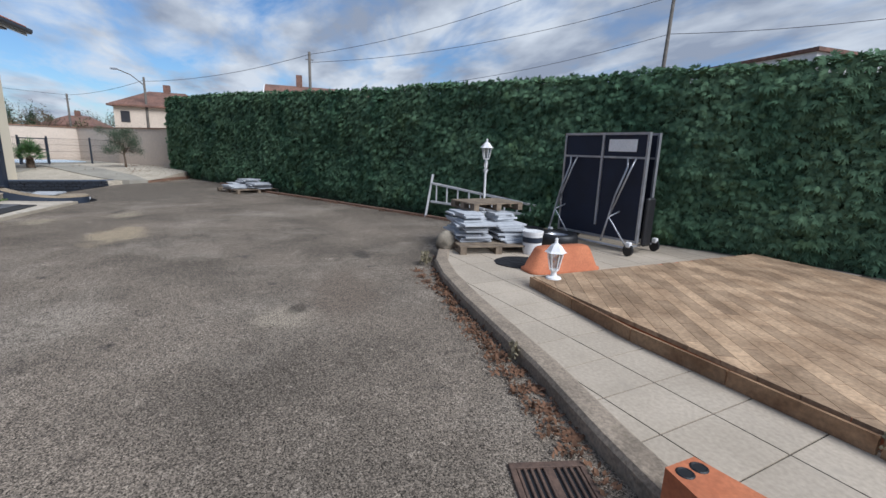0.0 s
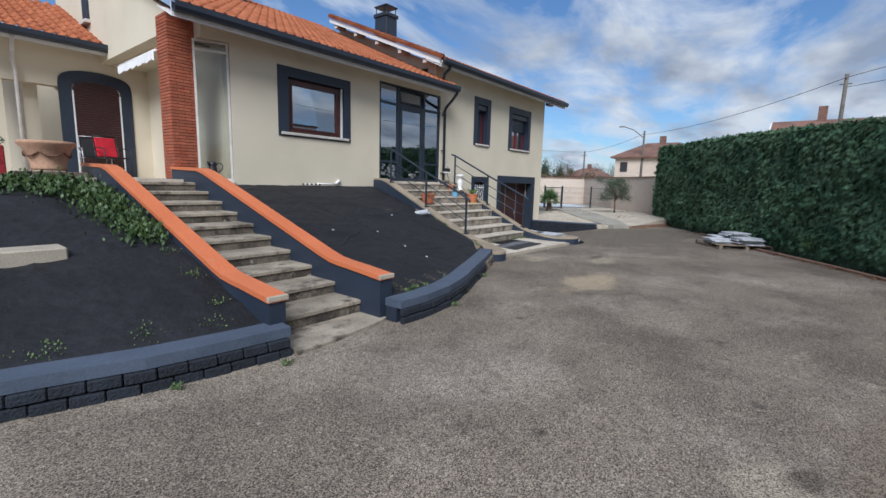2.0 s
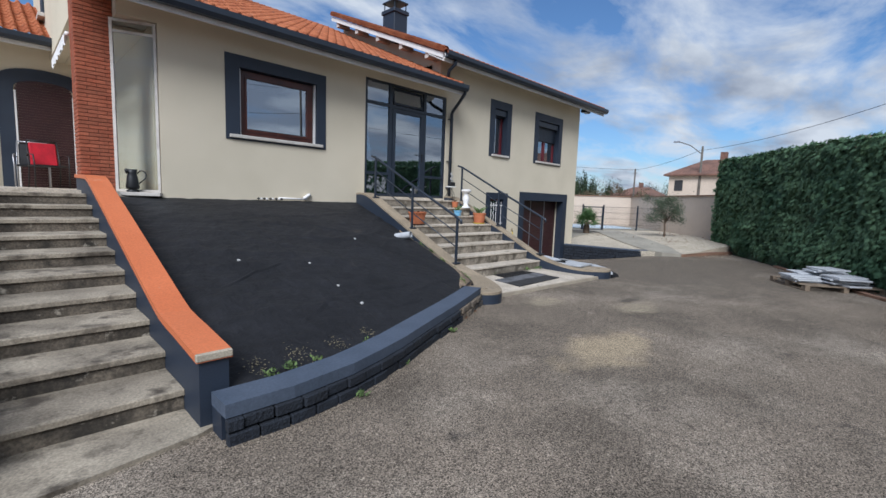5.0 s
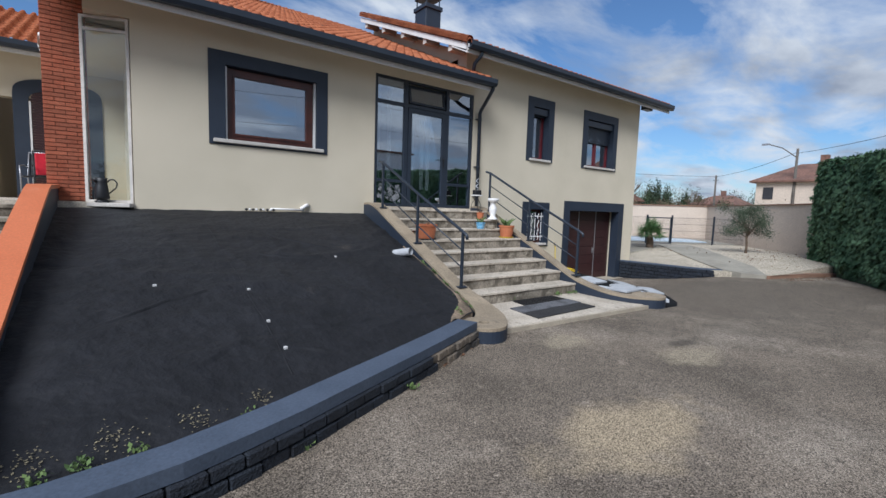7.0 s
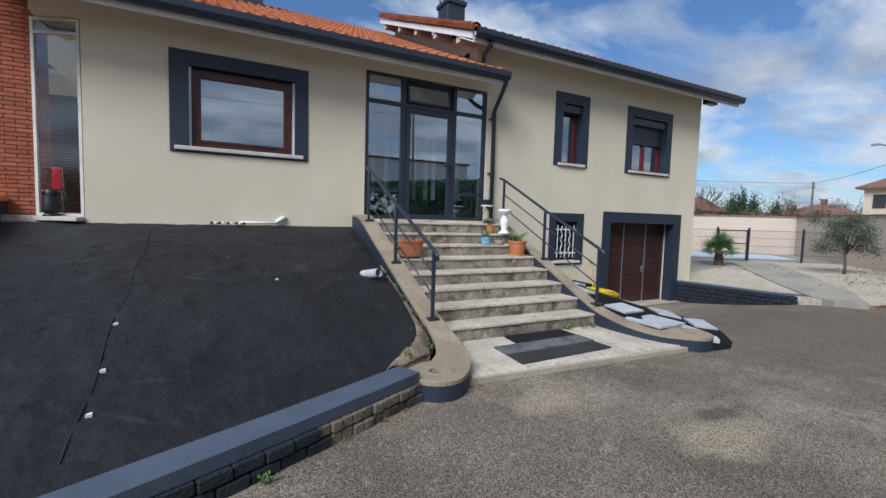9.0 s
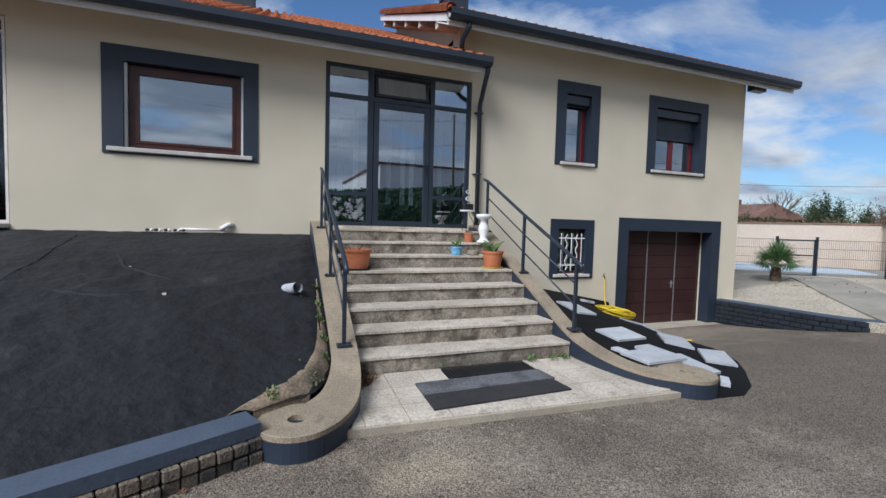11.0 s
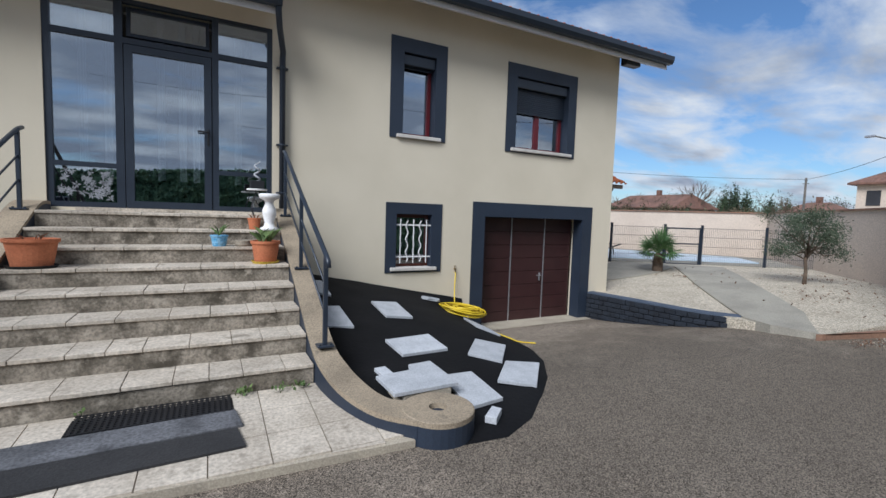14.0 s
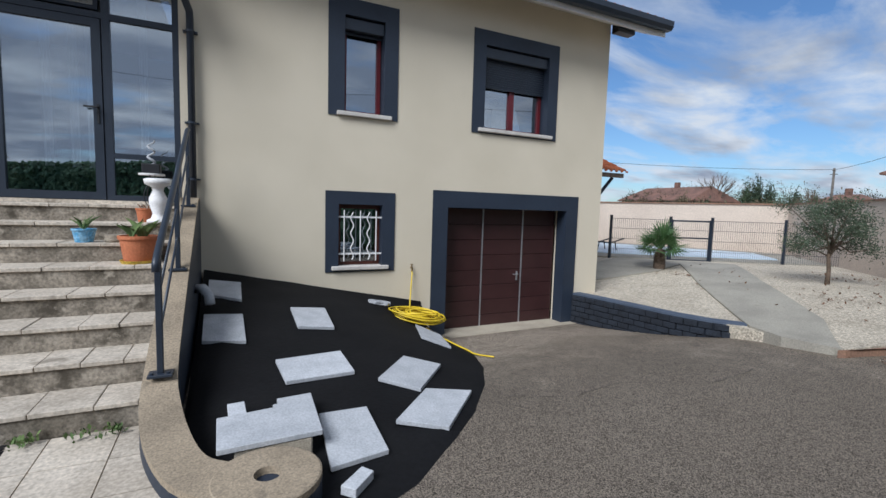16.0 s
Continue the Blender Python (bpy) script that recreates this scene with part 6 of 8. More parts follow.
def pole(x, y, h, name="utility_pole", lean=0.0, arm=None, ant=False):
    p = thing(name, "slim grey street lamp on a bracket" if arm else "grey wooden utility pole with insulators", "street lamp" if arm else "pole", at=(x, y, 0))
    bm = bmesh.new()
    tube(bm, [(x, y, 0), (x, y + lean, h)], [0.15, 0.10], 8)
    sub("pole", bm, POLE, p, smooth=True)
    if arm:
        bm = bmesh.new()
        tube(bm, [(x, y, h - 0.8), (x, y + arm * 0.5, h + 0.15), (x, y + arm, h + 0.6)], 0.05, 6)
        sub("bracket", bm, POLE, p)
        bm = bmesh.new()
        box(bm, x - 0.12, x + 0.12, y + arm - 0.1, y + arm + 0.5, h + 0.52, h + 0.68, 0.03)
        sub("lamp_head", bm, STEEL, p)
    else:
        bm = bmesh.new()
        tube(bm, [(x - 0.3, y + lean, h - 0.25), (x + 0.3, y + lean, h - 0.25)], 0.035, 6)
        tube(bm, [(x, y + lean - 0.3, h - 0.6), (x, y + lean + 0.3, h - 0.6)], 0.035, 6)
        sub("bracket", bm, POLE, p)


pole(45, 5.45, 7.9, "street_lamp", 0.0, 2.3)
pole(56.5, 16.7, 6.75)
pole(30, -10.4, 9.0)
pole(15, -31.6, 12.2, lean=-0.4)


def wire(a, b, sag):
    a, b = Vector(a), Vector(b)
    w = tagged(new("overhead_wire", None), "thin dark overhead wire", "wire")
    w.location = a
    bpy.context.view_layer.update()
    bm = bmesh.new()
    r = 0.011 + 0.0002 * ((a + b) / 2).length
    tube(bm, [a.lerp(b, i / 14) - Vector((0, 0, sag * 4 * (i / 14) * (1 - i / 14))) for i in range(15)], r, 4)
    sub("cable", bm, BLACK, w)


wire((56.5, 16.7, 6.6), (45, 5.45, 7.6), 0.3)
wire((56.5, 16.7, 6.6), (30, 32, 7.4), 0.4)
wire((45, 5.45, 7.5), (30, -10.4, 8.8), 0.5)
wire((30, -10.4, 8.8), (15, -32, 15.0), 1.0)
wire((30, -10.4, 8.2), (15, -32, 11.5), 0.8)
wire((34, -19, 7.4), (15, -32, 9.3), 0.5)
wire((15, -32, 9.3), (4, -50, 11.2), 0.5)
wire((15, -32, 11.5), (-8, -45, 13.5), 0.5)


def far_trees():
    rs = random.Random(77)
    greens = [mat("far_green", (0.06, 0.09, 0.04), 0.9, (0.03, 0.05, 0.025), 0.5, 3, 0.0, amount=0.4), mat("far_brown", (0.14, 0.11, 0.06), 0.9, (0.09, 0.07, 0.04), 0.5, 3, 0.0, amount=0.4)]
    verts, faces, mi = [], [], []
    spots = []
    for i in range(34):
        y = rs.uniform(12, 62)
        spots.append((rs.uniform(78, 100), y, rs.uniform(1.8, 3.4), rs.uniform(2.6, 4.6), rs.random() < 0.45))
    for i in range(16):
        spots.append((rs.uniform(56, 60), rs.uniform(10, 42), rs.uniform(1.2, 2.0), rs.uniform(1.5, 2.4), rs.random() < 0.6))
    for i in range(60):
        a = rs.uniform(-2.9, -0.6)
        spots.append((150 * math.cos(a), 150 * math.sin(a), rs.uniform(5, 9), rs.uniform(4, 7), rs.random() < 0.3))
    for i in range(15):
        spots.append((57.5 + (i % 3), 30.0 + i * 1.05, 0.9, 2.1 + 0.5 * math.sin(i * 2.7), i % 4 > 0))
    for i in range(9):
        spots.append((56 + i * 0.3, 22.5 + i * 1.35, 1.5, 1.75 + 0.25 * math.sin(i * 2.1), True))
    for sx, sy, hh in ((70, 29.6, 4.3), (70, 31.2, 4.8), (71, 33.2, 4.4), (72, 27.4, 3.6), (71, 25.0, 3.2)):
        for i in range(7):
            spots.append((sx, sy, 1.9 - i * 0.22, hh * (0.3 + 0.1 * i), False))
    for i in range(12):
        spots.append((22.5 + i * 0.25, 1.9 - i * 0.42, 0.55, 1.22 + 0.06 * math.sin(i * 1.7), False))
    for sx, sy, r, h, br in spots:
        n = 500
        s0 = 0.07 if abs(sx) < 30 else 0.22 if abs(sx) < 110 and sy > 0 else 0.8
        for i in range(n):
            v = Vector((rs.gauss(0, 1), rs.gauss(0, 1), rs.gauss(0, 1))).normalized()
            k = rs.uniform(0.5, 1.0) * (1 + 0.5 * noise.noise(v * 2 + Vector((sx, sy, 0))))
            p = Vector((sx + v.x * r * k, sy + v.y * r * k, h * 0.95 + v.z * h * 0.9 * k))
            t = Vector((rs.uniform(-1, 1), rs.uniform(-1, 1), rs.uniform(-1, 1))).normalized()
            w = t.cross(v).normalized()
            b = len(verts)
            verts.extend([p, p + t * s0 + w * s0 * 0.3, p + t * s0 * 2, p + t * s0 - w * s0 * 0.3])
            faces.append((b, b + 1, b + 2, b + 3)); mi.append(1 if br else 0)
    me = bpy.data.meshes.new("far_trees")
    me.from_pydata([tuple(v) for v in verts], [], faces)
    for g in greens:
        me.materials.append(g)
    me.polygons.foreach_set("material_index", mi)
    tagged(new("far_trees", me), "distant autumn trees and bushes", "trees", kind="stuff")


far_trees()


def bare_tree(x, y, h, seed):
    """A leafless tree: a tapered trunk and three orders of limbs."""
    t = thing("bare_tree", "leafless grey-brown tree beyond the boundary wall", "tree", at=(x, y, 0), group="bare trees beyond the wall")
    rs = random.Random(seed)
    trunk, twigs = bmesh.new(), bmesh.new()
    tube(trunk, [(x, y, 0), (x + 0.1, y, h * 0.25), (x, y + 0.1, h * 0.5)], [0.2, 0.15, 0.1], 6)

    def limb(p, d, l, r, order):
        q = p + d * l * 0.5 + Vector((rs.uniform(-1, 1), rs.uniform(-1, 1), 0.3)) * l * 0.06
        e = p + d * l
        tube(twigs, [p, q, e], [r, r * 0.75, r * 0.4], 3, cap=False)
        if order < 3:
            for i in range(5):
                u = rs.uniform(0.35, 1.0)
                nd = (d + Vector((rs.uniform(-1, 1), rs.uniform(-1, 1), rs.uniform(-0.2, 0.7))) * 0.75).normalized()
                limb(p.lerp(e, u), nd, l * rs.uniform(0.4, 0.62), r * 0.55, order + 1)
    for i in range(9):
        a = i * 2.4
        d = Vector((math.cos(a) * 0.6, math.sin(a) * 0.6, rs.uniform(0.6, 1.3))).normalized()
        limb(Vector((x, y, h * (0.26 + 0.027 * i))), d, h * rs.uniform(0.26, 0.36), 0.07, 1)
    sub("trunk", trunk, BARK, t, smooth=True)
    tagged(sub("twigs", twigs, BARK, t), kind="stuff")


for k, (x, y, h) in enumerate(((66, 34.5, 9.4), (62, 38.5, 6.4), (63, 42.5, 6.8), (61, 45.0, 6.2), (68, 24.0, 6.0))):
    bare_tree(x, y, h, 40 + k)

# ---- on the steps and beds ----


def surf(x, y, z0=3.0, only=("planted_bank", "garage_bed", "ground", "landing", "paving_tile", "terrace", "gravel_yard", "path", "step", "tread_tile", "porch_floor", "pool_surround")):
    """Height and normal of the ground, bed or paving under a place."""
    dg = bpy.context.evaluated_depsgraph_get()
    z = z0
    for _ in range(8):
        hit, place, normal, _i, ob, _m = scene.ray_cast(dg, Vector((x, y, z)), Vector((0, 0, -1)))
        if not hit:
            break
        if ob.name.split(".")[0] in only:
            return place, normal
        z = place.z - 0.002
    return Vector((x, y, 0)), Vector((0, 0, 1))


PAVER = mat("grey_paver", (0.50, 0.51, 0.53), 0.85, (0.42, 0.43, 0.45), 6, 70, 0.3, amount=0.2, rnd=0.07)


def slab_at(corners, label="light grey concrete paving slab laid on black fabric", th=0.034, z=None):
    """A slab whose corners rest on the bed; z: a level height of its underside."""
    c = ccw(corners)
    zs = [surf(x, y)[0].z + 0.006 for x, y in c] if z is None else [z] * len(c)
    if z is None and len(c) == 4:
        e = (zs[0] + zs[2] - zs[1] - zs[3]) / 4
        zs = [zs[0] - e, zs[1] + e, zs[2] - e, zs[3] + e]
    bm = bmesh.new()
    lo = [bm.verts.new((x, y, q)) for (x, y), q in zip(c, zs)]
    hi = [bm.verts.new((x, y, q + th)) for (x, y), q in zip(c, zs)]
    bm.faces.new(hi); bm.faces.new(lo[::-1])
    for i in range(len(c)):
        j = (i + 1) % len(c)
        bm.faces.new((lo[i], lo[j], hi[j], hi[i]))
    bmesh.ops.bevel(bm, geom=bm.edges[:], offset=0.003, segments=1, affect="EDGES")
    tagged(part("paving_slab", bm, PAVER), label, "paving slab", "slabs on the garage bed")


def garage_bed_slabs():
    slab_at([(2.88, -0.38), (3.24, -0.40), (3.24, -0.99), (2.885, -0.80)])
    slab_at([(2.865, -1.27), (3.24, -1.43), (3.255, -2.06), (2.875, -1.89)])
    slab_at([(3.756, -1.163), (4.172, -1.074), (4.158, -1.71), (3.766, -1.751)])
    slab_at([(3.478, -2.50), (4.082, -2.351), (4.112, -2.797), (3.524, -2.91)])
    slab_at([(4.713, -2.408), (5.043, -2.608), (4.588, -3.176), (4.274, -2.963)])
    slab_at([(4.637, -3.168), (5.045, -3.252), (4.551, -3.805), (4.194, -3.655)])
    slab_at([(3.69, -3.433), (4.045, -3.415), (4.036, -3.972), (3.655, -4.05)])
    slab_at([(5.52, -0.74), (5.87, -0.84), (5.66, -1.62), (5.27, -1.56)])
    slab_at([(3.818, -4.12), (3.874, -4.182), (3.735, -4.31), (3.665, -4.25)], "narrow offcut of a grey paving slab", 0.055)
    b = bmesh.new()
    box(b, 3.14, 3.58, -3.86, -3.5, 0.07, 0.196, 0.01)
    tagged(part("concrete_block", b, SLAB), "rough concrete block under a paving slab", "block")
    slab_at([(3.04, -3.46), (3.40, -3.43), (3.385, -3.38), (3.43, -3.375), (3.42, -3.29), (3.66, -3.27), (3.64, -3.86), (3.05, -3.88)], "broken grey paving slab resting on a block", z=0.198)
    slab_at([(3.10, -3.24), (3.21, -3.23), (3.22, -3.44), (3.11, -3.45)], "broken piece of grey paving slab", z=0.19)


garage_bed_slabs()


def hose():
    p, _ = surf(5.62, -0.45)
    h = thing("garden_hose", "coiled bright yellow garden hose on the fabric", "hose", at=(5.62, -0.5, p.z))
    yel = mat("yellow_hose", (0.72, 0.52, 0.02), 0.45, (0.62, 0.44, 0.02), 10, 60, 0.05, amount=0.1)
    rs = random.Random(2)
    pts = []
    for i in range(16 * 24):
        a = i / 24 * math.tau
        k = 0.2 + 0.09 * math.sin(a * 0.31) + 0.03 * math.sin(a * 0.77)
        x, y = 5.68 + 1.45 * k * math.cos(a) + 0.03 * math.sin(a * 0.13), -0.48 + 0.95 * k * math.sin(a)
        pts.append((x, y, p.z + 0.055 + (y + 0.48) * 0.10 - (x - 5.68) * 0.16 + 0.10 * (i / 384) + 0.012 * math.sin(a * 2.3)))
    bm = bmesh.new()
    tube(bm, pts, 0.011, 6)
    sub("coil", bm, yel, h, smooth=True)
    bm = bmesh.new()
    tube(bm, [(5.72, -0.03, 0.62), (5.72, -0.06, 0.6), (5.70, -0.08, 0.4), (5.66, -0.15, 0.2), (5.6, -0.3, p.z + 0.1)], 0.011, 6)
    sub("feed", bm, yel, h, smooth=True)
    e = []
    for i in range(12):
        x, y = 5.75 + i * 0.04, -0.6 - i * 0.11
        q, _ = surf(x, y, 0.8)
        e.append((x, y, q.z + 0.015))
    bm = bmesh.new()
    tube(bm, e, 0.011, 6)
    sub("tail", bm, yel, h, smooth=True)
    t = thing("garden_tap", "small brass garden tap on the wall", "tap", at=(5.72, -0.03, 0.66))
    bm = bmesh.new()
    tube(bm, [(5.72, 0.0, 0.68), (5.72, -0.05, 0.68), (5.72, -0.055, 0.62)], 0.012, 8)
    tube(bm, [(5.70, -0.03, 0.73), (5.74, -0.03, 0.73)], 0.008, 6)
    tube(bm, [(5.72, -0.03, 0.68), (5.72, -0.03, 0.73)], 0.006, 6)
    sub("body", bm, mat("brass", (0.45, 0.3, 0.12), 0.35, None, 8, 60, 0.02, metal=0.9), t)
    g = thing("cable_coil", "small coil of grey cable beside the hose", "cable", at=(5.15, -0.3, 0.2))
    bm = bmesh.new()
    q, _ = surf(5.12, -0.3)
    tube(bm, [(5.12 + (0.16 + 0.02 * math.sin(i)) * math.cos(i / 3), -0.3 + (0.09 + 0.01 * math.sin(i * 1.3)) * math.sin(i / 3), q.z + 0.02 + i * 0.0005 - 0.2 * 0.16 * math.cos(i / 3)) for i in range(90)], 0.006, 5)
    sub("coil", bm, PAVER, g)


hose()


def pot(x, y, z, r, h, label, material=None, oval=1.0, saucer=None, plant=None):
    p = thing("flower_pot", label, "plant pot", at=(x, y, z), group="pots on the entrance steps")
    z0 = z
    if saucer:
        bm = bmesh.new()
        lathe(bm, [(0.0, 0.0), (r * 0.85, 0.0), (r * 0.95, 0.03), (r * 0.9, 0.03), (r * 0.8, 0.012), (0.0, 0.012)], 24, (x, y, z), sx=oval)
        sub("saucer", bm, saucer, p)
        z0 = z + 0.012
    bm = bmesh.new()
    lathe(bm, [(0.0, 0.0), (r * 0.72, 0.0), (r * 0.92, h * 0.86), (r * 0.98, h * 0.86), (r, h * 0.9), (r, h), (r * 0.9, h), (r * 0.88, h * 0.88), (0.0, h * 0.86)], 28, (x, y, z0), sx=oval)
    sub("pot", bm, material or TERRA, p, smooth=False)
    if plant:
        rs = random.Random(int(x * 100))
        bm = bmesh.new()
        for i in range(plant[0]):
            an = rs.random() * math.tau
            l = rs.uniform(0.5, 1.0) * plant[1]
            d = Vector((math.cos(an) * rs.uniform(0.2, 0.7), math.sin(an) * rs.uniform(0.2, 0.7), 1)).normalized()
            b = Vector((x + rs.uniform(-r, r) * 0.4, y + rs.uniform(-r, r) * 0.4, z0 + h * 0.86))
            w = d.cross(Vector((math.sin(an), -math.cos(an), 0.2))).normalized() * plant[2]
            mid = b + d * l * 0.55
            tip = b + d * l + Vector((math.cos(an), math.sin(an), -0.3)) * l * 0.3
            bm.faces.new([bm.verts.new(v) for v in (b, mid + w, tip, mid - w)])
        tagged(sub("leaves", bm, plant[3], p), kind="stuff")


pot(0.27, -1.55, 1.02, 0.165, 0.27, "oval terracotta trough holding a short dry stump", oval=1.3, saucer=BLACK, plant=(5, 0.12, 0.012, DRY))
pot(2.34, -1.50, 1.02, 0.165, 0.25, "round terracotta pot with a succulent in a yellow saucer", saucer=mat("yellow_glaze", (0.7, 0.48, 0.05), 0.4), plant=(26, 0.26, 0.022, WEED))
pot(1.86, -1.22, 1.20, 0.10, 0.13, "small pale blue patterned pot with a green succulent", material=mat("blue_glaze", (0.12, 0.4, 0.68), 0.4, (0.3, 0.55, 0.75), 22, 50, 0.05), plant=(12, 0.2, 0.014, WEED))
pot(2.28, -0.72, 1.38, 0.085, 0.15, "small red-orange clay pot on a wrought iron stand", plant=(6, 0.1, 0.012, DRY))


def bowl_and_vase():
    b = thing("stone_bowl", "low grey stone dish on the steps", "dish", at=(2.12, -1.25, 1.2))
    bm = bmesh.new()
    lathe(bm, [(0.0, 0.0), (0.09, 0.0), (0.10, 0.03), (0.085, 0.05), (0.10, 0.07), (0.08, 0.075), (0.0, 0.05)], 20, (2.12, -1.25, 1.2))
    sub("dish", bm, CONCRETE, b, smooth=True)
    v = thing("white_pedestal", "white fluted garden pedestal with a flared top", "pedestal", at=(2.44, -0.95, 1.38))
    bm = bmesh.new()
    lathe(bm, [(0.0, 0.0), (0.11, 0.0), (0.11, 0.03), (0.07, 0.05), (0.055, 0.10), (0.085, 0.2), (0.085, 0.26), (0.05, 0.34), (0.06, 0.38), (0.12, 0.41), (0.13, 0.46), (0.10, 0.47), (0.0, 0.46)], 24, (2.44, -0.95, 1.38))
    sub("body", bm, WHITE, v, smooth=True)
    s = thing("plant_stand", "black wrought iron scroll stand holding a black pot", "plant stand", at=(2.33, -0.55, 1.56))
    bm = bmesh.new()
    for a in range(3):
        c, q = math.cos(a * 2.1), math.sin(a * 2.1)
        pts = [(2.33 + c * (0.08 + 0.05 * math.sin(i / 12 * 5)), -0.52 + q * (0.08 + 0.05 * math.sin(i / 12 * 5)), 1.56 + 0.34 * i / 12) for i in range(13)]
        tube(bm, pts, 0.006, 5)
    sub("legs", bm, BLACK, s)
    bm = bmesh.new()
    lathe(bm, [(0.0, 0.34), (0.13, 0.34), (0.13, 0.36), (0.0, 0.36)], 20, (2.33, -0.52, 1.56))
    sub("tray", bm, WHITE, s, "white round tray")
    pt = thing("bonsai_pot", "small black pot with a twisted pale ornamental branch", "plant pot", at=(2.33, -0.52, 1.92))
    bm = bmesh.new()
    box(bm, 2.24, 2.42, -0.58, -0.46, 1.92, 2.03, 0.012)
    sub("pot", bm, BLACK, pt)
    bm = bmesh.new()
    tube(bm, [(2.33 + 0.035 * math.sin(i * 0.9), -0.52 + 0.02 * math.cos(i * 0.9), 2.02 + i * 0.017) for i in range(17)], [0.016 - 0.0006 * i for i in range(17)], 7)
    sub("branch", bm, PAVER, pt, smooth=True)


bowl_and_vase()


def landing_things():
    # tiles of the landing
    la = bpy.data.objects["landing"]
    outline = ccw([(-0.53, -4.13), (3.02, -4.28), (2.93, -3.9), (2.60, -3.14), (0.0, -3.14), (-0.08, -3.6)])
    y = -3.14
    r = 0
    rs = random.Random(6)
    while y > -4.25:
        x = -0.8
        while x < 3.1:
            t = ccw([(x + 0.004, y - 0.004), (x + 0.36, y - 0.004), (x + 0.36, y - 0.36), (x + 0.004, y - 0.36)])
            c = clip_convex(t, outline)
            if len(c) > 2 and area(c) > 0.01:
                bm = bmesh.new()
                prism(bm, c, 0.0, lambda x, y: 0.072 + 0.05 * (y + 4.2))
                ob = part("paving_tile", bm, PALE_TILE)
                ob.parent = la
            x += 0.364
        y -= 0.364
    d = thing("doormat", "charcoal ribbed doormat lying on the landing", "doormat", at=(1.4, -3.25, 0.12), group="mats at the steps")
    bm = bmesh.new()
    box(bm, 0.90, 1.92, -3.47, -3.13, 0.108, 0.122, 0.003)
    for i in range(26):
        x = 0.92 + i * 0.0385
        box(bm, x, x + 0.02, -3.46, -3.14, 0.122, 0.130)
    for i in range(9):
        y = -3.455 + i * 0.037
        box(bm, 0.91, 1.91, y, y + 0.014, 0.1225, 0.1292)
    sub("mat", bm, BLACK, d)
    m = thing("doormat", "long grey doormat with a darker worn front half", "doormat", at=(1.25, -3.75, 0.1), group="mats at the steps")
    for (y0, y1, za, mm, nm) in ((-4.05, -3.77, 0.094, mat("dark_mat", (0.035, 0.034, 0.035), 0.95, (0.025, 0.024, 0.025), 3, 70, 0.4, amount=0.4), "front_strip"), (-3.768, -3.49, 0.107, mat("grey_mat", (0.15, 0.15, 0.16), 0.95, (0.07, 0.07, 0.075), 5, 50, 0.4, amount=0.5), "back_strip")):
        bm = bmesh.new()
        q = [(0.53, y0), (1.97, y0 + 0.06), (1.93, y1 + 0.04), (0.53, y1)]
        prism(bm, q, 0.06, lambda x, y: 0.088 + 0.05 * (y + 4.2) + 0.002)
        sub(nm, bm, mm, m)


landing_things()


